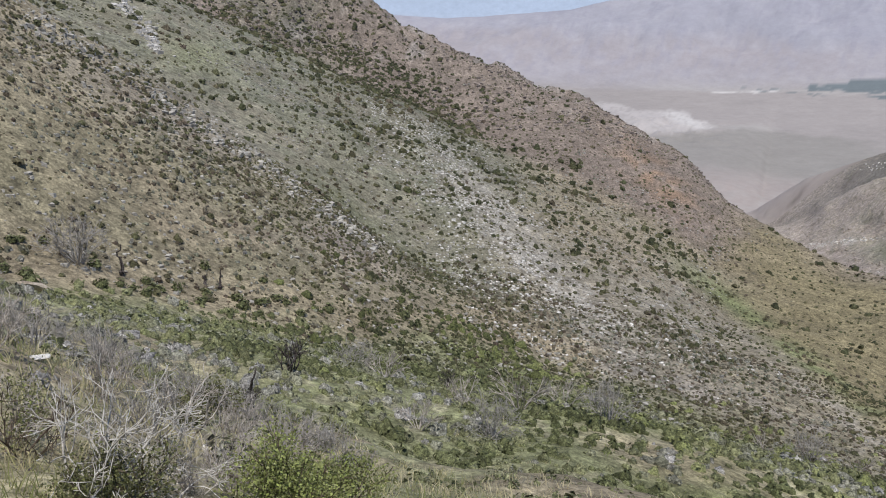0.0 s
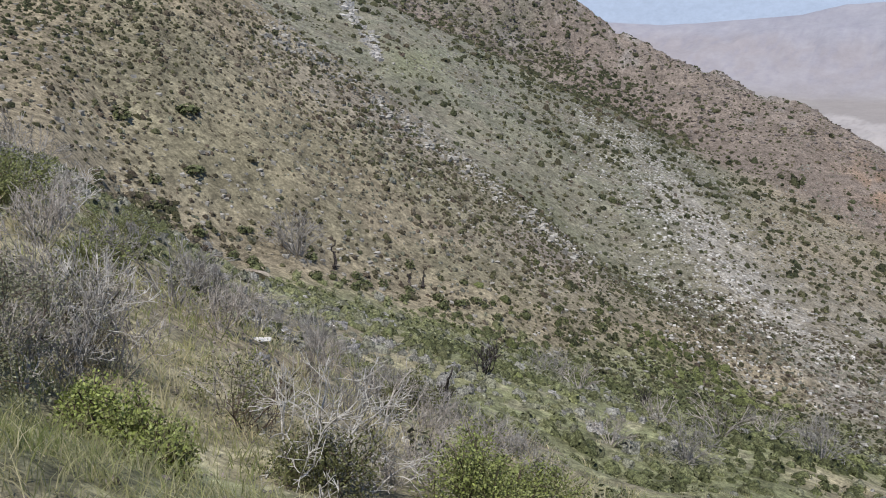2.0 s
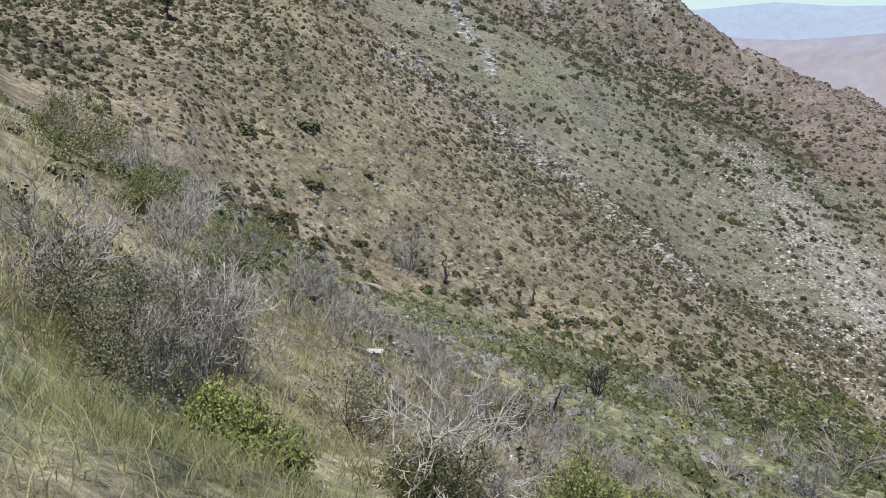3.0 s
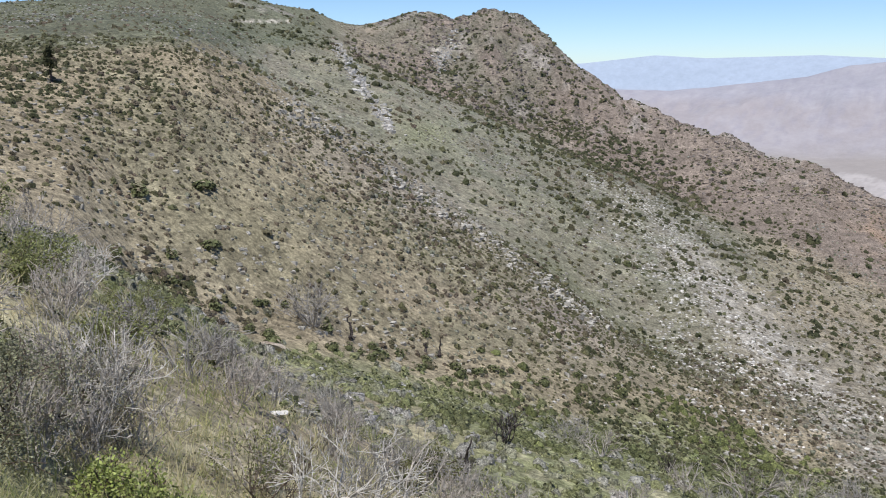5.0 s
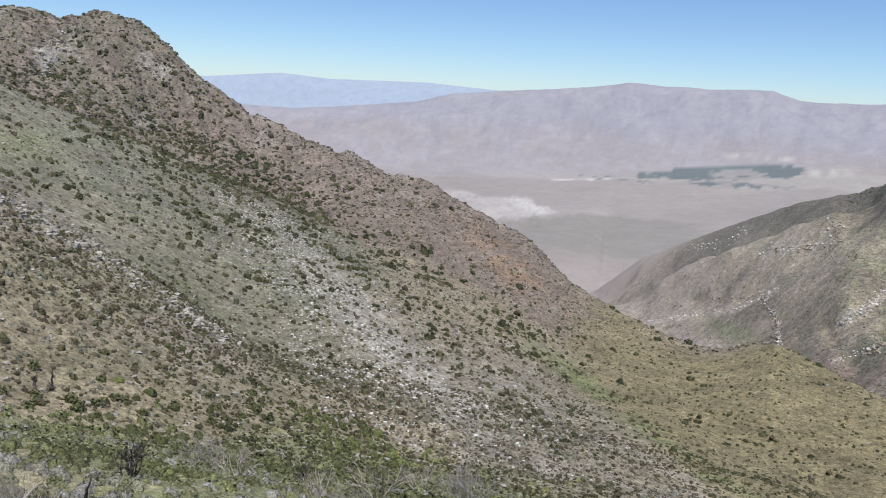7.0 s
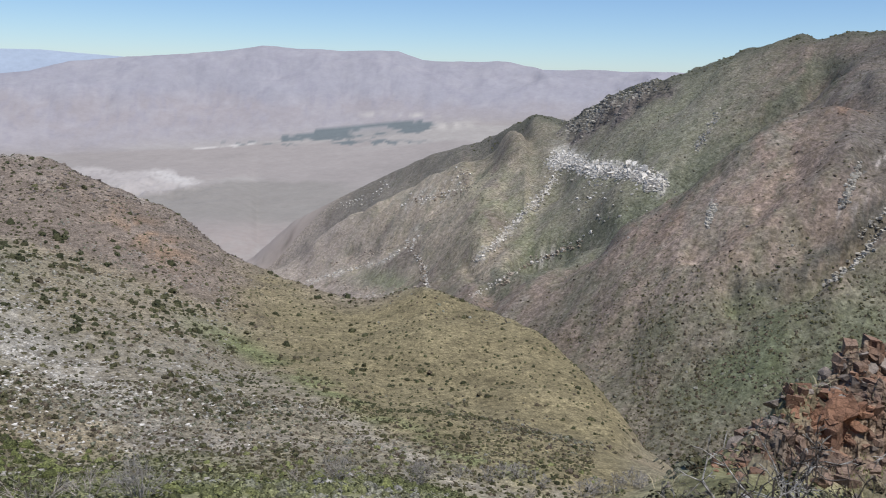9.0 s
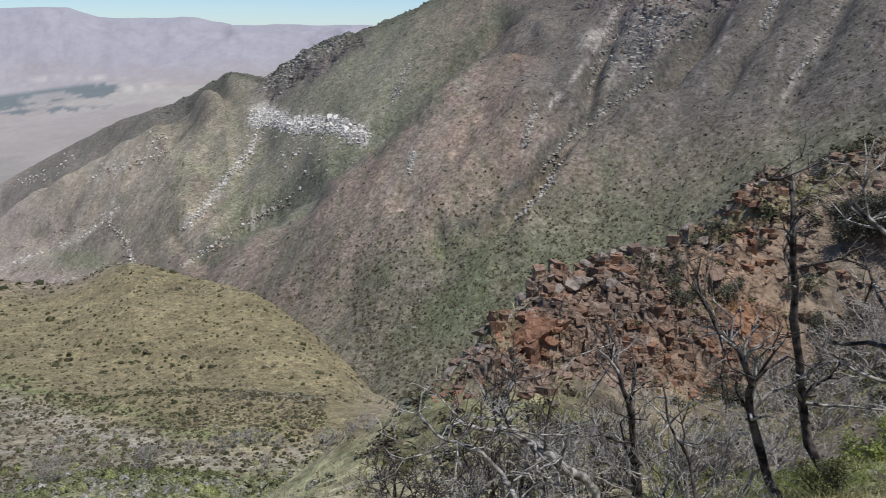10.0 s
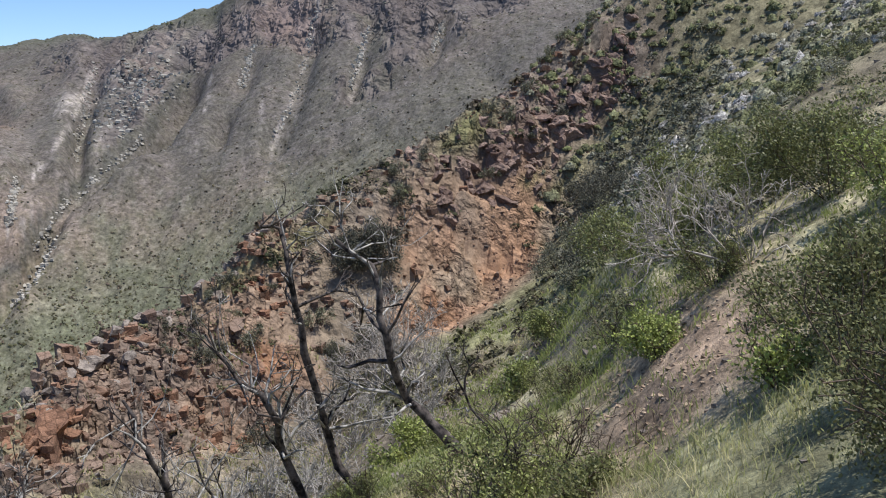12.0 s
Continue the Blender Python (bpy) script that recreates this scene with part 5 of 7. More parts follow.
scrub("spur_shrubs", "low olive and grey-green mounded shrubs high on the spur", 4200, (93, 124), (26, 68), 0.26,
      lambda a, r, x, y: 0.60 + 0.4 * fbm(x, y, 9, 3, 217), 12, 9,
      lambda a, r, x, y: (0.42 + 0.7 * fbm(x, y, 6, 3, 218)) * smooth(94, 99, a + 0.12 * (r - 45)), leaf=0.30, mat=BENCH, mound=(3, 5))


# ---- stones ----
def stone_mesh(name, seed, mat, stretch=(1, 1, 1), faces=10):
    rng = np.random.default_rng(seed)
    bm = bmesh.new()
    bmesh.ops.create_icosphere(bm, subdivisions=3 if faces < 10 else 2, radius=1.0)
    cuts = [(Vector(unit3(rng.normal(size=3))), rng.uniform(0.28, 0.62)) for _ in range(faces)]
    for v in bm.verts:
        for n, d in cuts:
            over = v.co.dot(n) - d
            if over > 0:
                v.co -= n * over
        v.co = Vector((v.co.x * stretch[0], v.co.y * stretch[1], v.co.z * stretch[2])) * (1 + rng.normal(0, 0.02))
    me = bpy.data.meshes.new(name)
    bm.to_mesh(me)
    bm.free()
    me.materials.append(mat)
    return me


def rough_mesh(me):
    """Chips and pits the faces of a stone a little."""
    rng = np.random.default_rng(len(me.vertices))
    for v in me.vertices:
        k = 1 + 0.10 * math.sin(7 * v.co.x + 5 * v.co.y) * math.sin(9 * v.co.z + 4 * v.co.x) + 0.05 * math.sin(17 * v.co.y + 13 * v.co.z)
        v.co = v.co * (k + rng.normal(0, 0.03))


def unit3(v):
    return v / np.linalg.norm(v)


def strew(parent, name, meshes, places, rng, size, sink=0.3, tilt=0.5):
    """Stones as pieces of parent, on shared meshes; places are (bearing, range)."""
    for k, (az, reach) in enumerate(places):
        x, y = math.sin(radians(az)) * reach, math.cos(radians(az)) * reach
        s = size * math.exp(rng.normal(0, 0.35))
        ob = new(name, meshes[k % len(meshes)])
        ob.parent = parent
        ob.matrix_basis = Matrix.Translation((x, y, ground_z(x, y) + s * (0.35 - sink))) @ Euler((rng.normal(0, tilt), rng.normal(0, tilt), rng.uniform(0, 6.3))).to_matrix().to_4x4() @ Matrix.Diagonal((s, s, s, 1))


def anchor(name, label, category, kind=""):
    root = new(name)
    return tagged(root, label, category, kind=kind)


def line_places(rng, pts, count, da, dr):
    """Places scattered along a line of (bearing, range)."""
    p = np.array(pts, float)
    t = np.sort(rng.uniform(0, len(p) - 1, count))
    k = np.minimum(t.astype(int), len(p) - 2)
    q = p[k] + (p[k + 1] - p[k]) * (t - k)[:, None]
    return [(a + rng.normal(0, da), r + rng.normal(0, dr)) for a, r in q]


_rng = np.random.default_rng(500)
reds = [stone_mesh("red_stone", 500 + k, RED_ROCK, (1.15, 0.85, 0.75)) for k in range(5)]
greys = [stone_mesh("grey_stone", 510 + k, GREY_ROCK, (1.2, 0.85, 0.8)) for k in range(5)]
pales = [stone_mesh("pale_stone", 520 + k, PALE_ROCK, (1.1, 0.9, 0.75)) for k in range(5)]
outcrop = anchor("rock_outcrop", "blocky iron-red and grey rock outcrop on a spur", "rock outcrop")
crest = [(55, 26.2), (58, 28), (61, 30), (65, 33), (69, 36), (73, 39), (77, 42)]
blocks = [stone_mesh("fractured_block", 530 + k, RED_ROCK, ((1.3, 0.8, 0.9), (0.8, 0.8, 1.3), (1.5, 1.0, 0.6))[k % 3], 6) for k in range(8)]
for _me in blocks + reds + greys:
    rough_mesh(_me)
strew(outcrop, "rock", greys, line_places(_rng, crest, 80, 0.8, 0.7), _rng, 0.34, 0.4)
strew(outcrop, "rock", blocks, line_places(_rng, [(54.5, 24.5), (57.5, 26), (61, 28), (65, 30)], 80, 1.3, 1.2), _rng, 0.42, 0.75, 0.25)
strew(outcrop, "rock", blocks, line_places(_rng, [(59, 26), (64, 28.5), (69, 32), (75, 36)], 70, 1.8, 1.6), _rng, 0.30, 0.7, 0.3)
strew(outcrop, "rock", reds, line_places(_rng, [(85, 38), (88, 40), (92, 43), (95, 46)], 16, 1.5, 2.0), _rng, 0.15, 0.5)
crag_stones = [stone_mesh("crag_block", 560 + k, BROWN_ROCK, ((1.3, 0.9, 1.0), (0.9, 0.8, 1.4), (1.4, 1.1, 0.8))[k % 3], 6) for k in range(6)]
for _me in crag_stones:
    rough_mesh(_me)
strew(outcrop, "rock", crag_stones, line_places(_rng, [(85, 45), (90, 47.5), (93, 50), (96, 53)], 70, 0.9, 1.6), _rng, 0.40, 0.75, 0.3)
strew(outcrop, "rock", crag_stones, [(a + _rng.normal(0, 0.5), reach_at(a, e + _rng.normal(0, 0.6), 30.0)) for a, e in line_places(_rng, [(91.4, -4.8), (93.4, -4.6), (95.4, -3.6), (98.0, -1.8), (100.2, 0.2), (100.4, 1.4)], 150, 0.3, 0.6)], _rng, 0.33, 0.6, 0.35)


def sighted(pts):
    """Places on the far slopes from bearing and rise."""
    return [(a, reach_at(a, e, 340.0 if a > 24 else 30.0)) for a, e in pts]


def along_slope(rng, pts, count, da, de):
    """Places scattered along a line of (bearing, rise) on the far slopes."""
    return sighted(line_places(rng, pts, count, da, de))


boulders = anchor("boulder_field", "pale granite boulders spilling down the canyon side", "boulder field")
strew(boulders, "boulder", pales, along_slope(_rng, [(41.7, -5.8), (42.7, -5.5), (44.1, -6.2), (45.5, -6.2), (47.1, -6.2), (48.3, -6.7), (49.2, -7.1)], 210, 0.22, 0.24), _rng, 2.5)
strew(boulders, "boulder", pales, along_slope(_rng, [(42.0, -6.9), (41.1, -8.3), (39.6, -9.9), (38.1, -11.7), (36.6, -13.0)], 90, 0.10, 0.08), _rng, 1.5)
wash_bed = anchor("dry_wash", "pale stones along a dry stream bed", "dry wash")
strew(wash_bed, "boulder", pales, along_slope(_rng, [(42.9, -11.9), (40.2, -13.2), (37.5, -14.9), (36.3, -15.5)], 70, 0.10, 0.06), _rng, 1.2)
strew(wash_bed, "boulder", pales, along_slope(_rng, [(31.7, -11.8), (33.0, -13.5), (33.2, -15.0)], 70, 0.10, 0.08), _rng, 1.5)
strew(wash_bed, "boulder", pales, along_slope(_rng, [(32.7, -11.5), (30.1, -13.2), (27.0, -14.0), (24.6, -14.7)], 110, 0.12, 0.07), _rng, 1.6)
strew(wash_bed, "boulder", pales, along_slope(_rng, [(35.5, -6.9), (35.7, -7.9), (34.4, -8.5), (32.5, -8.8), (30.9, -9.6)], 70, 0.4, 0.25), _rng, 1.6)
strew(wash_bed, "boulder", pales, along_slope(_rng, [(45.0, -10.5), (42.5, -11.9)], 20, 0.10, 0.06), _rng, 1.0)
strew(wash_bed, "boulder", pales, along_slope(_rng, [(28.8, -15.6), (30.8, -15.5), (33.2, -15.1)], 34, 0.2, 0.06), _rng, 1.0)
strew(wash_bed, "boulder", pales, along_slope(_rng, [(52.4, -8.3), (52.4, -9.2)], 10, 0.05, 0.05), _rng, 0.8)
strew(wash_bed, "boulder", pales, along_slope(_rng, [(30.4, -7.8), (28.5, -8.9), (26.9, -9.4)], 50, 0.25, 0.2), _rng, 2.0)


def chip_template(rng):
    """A rough six-sided stone, each face with its own corners."""
    c = np.array([(x, y, z) for x in (-1, 1) for y in (-1, 1) for z in (-1, 1)], float) * (0.8, 0.7, 0.45) + rng.normal(0, 0.2, (8, 3))
    c[:, 2] -= 0.05
    return loose(c[[0, 1, 3, 2, 4, 6, 7, 5, 0, 4, 5, 1, 2, 3, 7, 6, 0, 2, 6, 4, 1, 5, 7, 3]])


def scree(name, label, places, size, mat, seed):
    rng = np.random.default_rng(seed)
    a, r = np.array(places).T
    x, y = np.sin(np.radians(a)) * r, np.cos(np.radians(a)) * r
    s = size * np.clip(np.exp(rng.normal(0, 0.42, len(x))), 0.4, 1.9)
    pl = np.stack([x, y, ground_zs(x, y)], 1)
    return tagged(new(name, scatter_mesh(name, pl, s, np.zeros(len(x)), [chip_template(rng) for _ in range(8)], mat, rng)), label, "stones", kind="stuff")


def sheet_places(rng, count, az, reach, keep):
    a, r = rng.uniform(*az, count), np.sqrt(rng.uniform(reach[0] ** 2, reach[1] ** 2, count))
    x, y = np.sin(np.radians(a)) * r, np.cos(np.radians(a)) * r
    m = rng.uniform(0, 1, count) < keep(a, r, x, y)
    return np.stack([a[m], r[m]], 1)


# ground stones too many to count: pale scree on the hill, blocks on the peak, rubble on the spur
scree("pale_scree", "pale broken stones strewn over the hillside", sheet_places(_rng, 36000, (-6, 40), (118, 320),
      lambda a, r, x, y: np.clip(np.exp(-((a - 4 - (190 - r) * 0.07) / 4.5) ** 2) + 0.4 * smooth(0, 10, a) * smooth(26, 16, a) * smooth(200, 140, r), 0, 1) * (0.5 + 0.6 * fbm(x, y, 9, 3, 231)) * smooth(122, 172, r)), 0.24, PALE_ROCK, 601)
scree("tan_stones", "tan broken stones strewn over the hillside", sheet_places(_rng, 24000, (-52, 20), (100, 320), lambda a, r, x, y: 0.35 + 0.6 * fbm(x, y, 14, 3, 232)), 0.26, SCREE_ROCK, 602)
scree("ridge_stones", "tan stones along the crest of the hill", np.array(along_slope(_rng, [(-26.6, -2.2), (-24.3, -3.6), (-20.0, -6.7), (-16.8, -8.9), (-12.9, -11.8), (-8.9, -14.5), (-4.8, -17.5)], 620, 0.40, 0.30)), 0.42, SCREE_ROCK, 603)
scree("cascade_stones", "pale boulders spilling down a gully behind the hill", np.array(along_slope(_rng, [(-22.9, 1.6), (-21.9, 0.0), (-21.1, -1.4), (-19.9, -3.0), (-19.3, -4.2)], 430, 0.22, 0.2)
      + along_slope(_rng, [(-14.6, 2.4), (-15.3, 1.0), (-16.0, 0.2)], 130, 0.3, 0.4)), 0.56, PALE_ROCK, 613)
scree("peak_blocks", "brown blocks on the craggy peak", sheet_places(_rng, 7000, (-22, 22), (360, 495), lambda a, r, x, y: 0.5 + 0.9 * fbm(x, y, 25, 3, 233)), 0.6, GREY_ROCK, 604)
scree("outcrop_rubble", "red rubble on the outcrop", sheet_places(_rng, 14000, (54, 100), (23, 58), lambda a, r, x, y: np.clip(1.2 * np.exp(-((a - 66) / 9) ** 2) + 0.4 * np.exp(-((a - 91) / 6) ** 2), 0, 1)
      * smooth(0.95, 1.02, r / along(FACE, a)[0]) * smooth(1.05, 0.98, r / along(SPUR, a)[0])), 0.06, RED_ROCK, 605)
scree("outcrop_blocks", "fractured brown and rust-red blocks of the outcrop", sheet_places(_rng, 7500, (54, 101), (23, 60), lambda a, r, x, y: np.clip(1.3 * np.exp(-((a - 65) / 9) ** 2) + 0.55 * np.exp(-((a - 80) / 6) ** 2) + 0.7 * np.exp(-((a - 93) / 6) ** 2) * smooth(0.86, 0.94, r / along(SPUR, a)[0]), 0, 1)
      * smooth(0.95, 1.02, r / along(FACE, a)[0]) * smooth(1.06, 1.0, r / along(SPUR, a)[0]) * (0.6 + 0.7 * fbm(x, y, 3, 2, 236))), 0.17, RED_ROCK, 610)
scree("spur_rubble", "grey-brown stones on the spur", sheet_places(_rng, 5000, (50, 122), (14, 66), lambda a, r, x, y: 0.4 + 0.6 * fbm(x, y, 8, 3, 234)), 0.085, GREY_ROCK, 606)
scree("trail_pebbles", "small stones on bare earth beside the trail", sheet_places(_rng, 7000, (-60, 122), (2.2, 18), lambda a, r, x, y: 0.3 + 0.6 * fbm(x, y, 3, 3, 235)), 0.022, GREY_ROCK, 607)
scree("soil_clods", "crumbling brown clods on bare soil", sheet_places(_rng, 1500, (96, 112), (6, 15), lambda a, r, x, y: np.clip(1.1 * np.exp(-(((a - 104) / 6.5) ** 2 + ((r - 10.0) / 3.4) ** 2)), 0, 1) * (0.4 + 0.7 * fbm(x, y, 1.5, 2, 237))), 0.024, SOIL_CLOD, 613)
scree("boulder_scree", "small pale stones between the boulders", np.array(along_slope(_rng, [(41.7, -6.0), (42.7, -5.7), (44.1, -6.4), (47.1, -6.4), (49.2, -7.2)], 2600, 0.28, 0.28)
      + along_slope(_rng, [(42.0, -6.9), (41.1, -8.3), (39.6, -9.9), (38.1, -11.7), (36.6, -13.0)], 300, 0.2, 0.15) + along_slope(_rng, [(44, -7.5), (46, -9)], 60, 0.9, 0.8)), 0.9, PALE_ROCK, 608)
scree("crag_blocks", "pale grey blocks on the crags of the ridge", np.array(along_slope(_rng, [(42.6, -3.6), (43.6, -3.2), (44.6, -2.3), (45.7, -1.6), (46.9, -1.0), (48.0, -0.6)], 620, 0.35, 0.35)
      + along_slope(_rng, [(66.6, -2.0), (67.6, -0.4), (69.0, 0.6), (71.0, 2.0)], 420, 1.0, 0.8)), 1.15, SCREE_ROCK, 609)
chutes = ([(66.2, 1.9), (65.2, -1.2), (64.4, -4.2)], [(68.6, -2.9), (65.9, -5.0), (63.4, -6.9), (61.4, -9.3)], [(80.3, 5.4), (79.3, 1.7), (78.4, -0.8), (76.7, -3.5)], [(83.7, 4.0), (82.9, 1.8), (82.3, 0.1)],
          [(88.7, 4.0), (87.9, 2.2)], [(52.4, -2.1), (51.2, -4.6)], [(62.8, -8.8), (61.6, -10.9), (60.0, -12.6)], [(52.6, -8.2), (52.3, -9.6)], [(76.1, 2.9), (75.0, 0.2)], [(60.9, -5.0), (60.3, -7.6)], [(41.9, -6.8), (40.8, -9.2), (38.4, -11.3), (36.4, -13.2)])
scree("chute_stones", "pale broken stones lying down the chutes of the mountain", np.concatenate([np.array(along_slope(_rng, pts, 130, 0.13, 0.13)) for pts in chutes]), 0.8, SCREE_ROCK, 611)
ledges = ([(31.8, -11.9), (32.9, -13.4), (33.1, -14.9)], [(35.4, -6.5), (36.0, -8.0), (34.4, -8.6), (32.2, -8.9)], [(23.4, -13.7), (28.3, -15.2), (31.6, -15.1), (34.0, -15.1)],
          [(44.0, -11.4), (40.8, -12.8), (38.3, -14.7)], [(26.4, -13.4), (29.4, -12.6), (31.7, -11.9)])
scree("ledge_stones", "pale and rusty stones along ledges and washes of the canyon side", np.concatenate([np.array(along_slope(_rng, pts, 110, 0.14, 0.10)) for pts in ledges]), 0.95, TAN_ROCK, 612)


# ---- single stones and shrubs that can be picked out ----
def lone_stone(az, reach, size, mat, seed, label, stretch=(1.2, 0.9, 0.6), lift=0.15):
    p = spot(az, reach)
    ob = new("stone", stone_mesh("stone", seed, mat, stretch))
    ob.matrix_world = Matrix.Translation((p.x, p.y, p.z + lift * size)) @ Matrix.Rotation(radians(seed * 37), 4, "Z") @ Matrix.Diagonal((size, size, size, 1))
    return tagged(ob, label, "stone")


def spot(az, reach):
    """A place on the ground at a bearing and range."""
    x, y = math.sin(radians(az)) * reach, math.cos(radians(az)) * reach
    return Vector((x, y, ground_z(x, y)))


lone_stone(-27.8, 88, 2.0, TAN_ROCK, 701, "flat tan slab jutting from the foot of the hill", (1.1, 0.8, 0.55), 0.35)
lone_stone(-27.9, 18, 0.24, PALE_ROCK, 702, "flat pale stone in the grass", (1.4, 0.9, 0.45))
lone_stone(-17.2, 14, 0.16, PALE_ROCK, 703, "small pale stone beside dead branches")
lone_stone(92.0, 16.5, 0.30, GREY_ROCK, 704, "rounded tan stone on the grassy slope", (1.0, 0.9, 0.9))
lone_stone(94.2, 16.0, 0.22, GREY_ROCK, 705, "dark stone on the grassy slope")
lone_stone(-23.0, 60, 0.5, PALE_ROCK, 706, "pale stone on the bench")
lone_stone(-8.6, 88, 0.6, PALE_ROCK, 707, "pale stone on the bench")
lone_stone(-34, 40, 0.5, PALE_ROCK, 708, "pale stone on the slope")
lone_stone(-35.5, 34, 0.4, PALE_ROCK, 709, "pale stone on the slope")


def round_shrub(at, size, seed, tint, label):
    rng = np.random.default_rng(seed)
    root = new("shrub")
    root.matrix_world = Matrix.Translation(at)
    tagged(root, label, "shrub", "shrubs at the foot of the hill")
    co = clump_template(rng, 110, 0.17, 0.9)
    ob = new("foliage", arrays_mesh("foliage", co * np.array((size, size, size * 1.15)), np.arange(len(co)).reshape(-1, 4), BENCH, np.full(len(co), tint)))
    ob.parent = root
    return root


shrub_kinds = [round_shrub(spot(-21.0 + 2 * k, 104 + k), 0.85, 720 + k, (0.12, 0.2, 0.28, 0.06)[k], "dark green rounded shrub at the foot of the hill") for k in range(4)]
_rng = np.random.default_rng(730)
for k in range(30):
    az = _rng.uniform(-38, 4)
    s = _rng.uniform(0.6, 1.3)
    reach = along(TOE, np.array([az]))[0][0] * _rng.uniform(0.97, 1.10)
    copy_thing(shrub_kinds[k % 4], Matrix.Translation(spot(az, reach)) @ Matrix.Rotation(_rng.uniform(0, 6.28), 4, "Z") @ Matrix.Diagonal((s, s, s, 1)))
for az, rise, s in ((-36.1, -8.0, 1.9), (-32.2, -7.8, 1.7), (-31.6, -7.7, 1.4), (-32.0, -11.8, 1.5), (-31.5, -11.7, 1.2), (-34.4, -12.1, 1.2), (-28.9, -15.8, 1.1), (-28.4, -15.7, 0.9), (-20.5, -19.6, 1.1), (-20.1, -19.7, 1.0), (-17.5, -20.7, 1.0), (-17.2, -20.6, 0.8),
                    (-13.4, -21.0, 1.1), (-12.2, -20.8, 1.1), (-12.9, -20.9, 0.9), (-10.5, -21.8, 1.1), (-13.4, -21.7, 0.9), (-15.5, -21.5, 0.9), (-11.5, -21.0, 0.9), (-10.9, -20.9, 0.9), (-2.8, -13.4, 1.8), (-2.2, -13.5, 1.3)):
    reach = reach_at(az, rise, 80.0)
    copy_thing(shrub_kinds[int(reach) % 4], Matrix.Translation(spot(az, reach)) @ Matrix.Diagonal((s, s, s * 0.8, 1)))

# ---- plants close by ----
def unit(v):
    return v / (np.linalg.norm(v) + 1e-9)


def grow(rng, p, d, length, radius, depth, segs, tips, least=0.003, fork=(2, 4), bend=0.35, up=0.25, shrink=0.62, thin=0.66):
    """A limb that bends, tapers and forks; gathers its segments and the ends of its twigs."""
    steps = (3 if depth > 1 else 2) - (least > 0.0056)
    for k in range(steps):
        d = unit(d + rng.normal(0, bend, 3) * 0.5 + np.array([0, 0, up * 0.3]))
        q = p + d * length / steps
        r1 = max(radius * (1 - (1 - thin) * (k + 1) / steps), least)
        segs.append((p, q, max(radius * (1 - (1 - thin) * k / steps), least), r1))
        if depth <= 1:
            tips.append((q, d))
        if depth > 0 and k > 0 and rng.random() < 0.45:
            side = unit(d + rng.normal(0, 0.75, 3))
            grow(rng, q, side, length * shrink * rng.uniform(0.5, 0.9), r1 * 0.6, depth - 1, segs, tips, least, fork, bend, up, shrink, thin)
        p = q
    if depth > 0:
        for _ in range(rng.integers(*fork)):
            side = unit(d + rng.normal(0, 0.55, 3) + np.array([0, 0, up * 0.4]))
            grow(rng, p, side, length * shrink * rng.uniform(0.7, 1.15), radius * thin * 0.8, depth - 1, segs, tips, least, fork, bend, up, shrink, thin)


def tubes(segs, sides=4):
    """Vertices and quads of tapered tubes along the segments; a segment grows out of the ring where its parent ends."""
    p0, p1 = np.array([s[0] for s in segs]), np.array([s[1] for s in segs])
    r0, r1 = np.array([s[2] for s in segs]), np.array([s[3] for s in segs])
    d = p1 - p0
    d /= np.linalg.norm(d, axis=1)[:, None] + 1e-9
    ref = np.where(np.abs(d[:, 2:3]) > 0.9, np.array([[1.0, 0, 0]]), np.array([[0, 0, 1.0]]))
    u = np.cross(d, ref)
    u /= np.linalg.norm(u, axis=1)[:, None]
    v = np.cross(d, u)
    t = np.arange(sides) * 2 * math.pi / sides
    ring = u[:, None] * np.cos(t)[None, :, None] + v[:, None] * np.sin(t)[None, :, None]
    foot, tip = p0[:, None] + ring * r0[:, None, None], p1[:, None] + ring * r1[:, None, None]
    ends, rings, pairs = {}, [], []
    for k in range(len(segs)):
        at = p0[k].tobytes()
        if at not in ends:
            ends[at] = len(rings)
            rings.append(foot[k])
        pairs.append((ends[at], len(rings)))
        ends[p1[k].tobytes()] = len(rings)
        rings.append(tip[k])
    a, b = np.array(pairs).T[:, :, None] * sides
    k = np.arange(sides)[None]
    n = (k + 1) % sides
    return np.array(rings).reshape(-1, 3), np.stack([a + k, a + n, b + n, b + k], -1).reshape(-1, 4)


def leaf_quads(rng, centres, dirs, size, droop=0.2):
    n = len(centres)
    a = dirs + rng.normal(0, 0.8, (n, 3)) - np.array([0, 0, droop])
    a /= np.linalg.norm(a, axis=1)[:, None]
    b = np.cross(a, rng.normal(size=(n, 3)))
    b /= np.linalg.norm(b, axis=1)[:, None]
    s = size * rng.uniform(0.6, 1.35, (n, 1))
    c = centres
    return np.stack([c, c + a * s * 0.55 + b * s * 0.34, c + a * s * 1.15, c + a * s * 0.5 - b * s * 0.34], 1).reshape(-1, 3)


def plant(name, at, label, category, group=""):
    root = new(name)
    root.empty_display_size = 0.2
    root.matrix_world = Matrix.Translation(at)
    return tagged(root, label, category, group)


def wood_part(root, name, segs, mat, sides=4, label=""):
    """One part of bare wood: a stem with all its forks."""
    co, fc = tubes(segs, sides)
    return part_of(root, name, arrays_mesh(name, co, fc, mat, None, True), label)


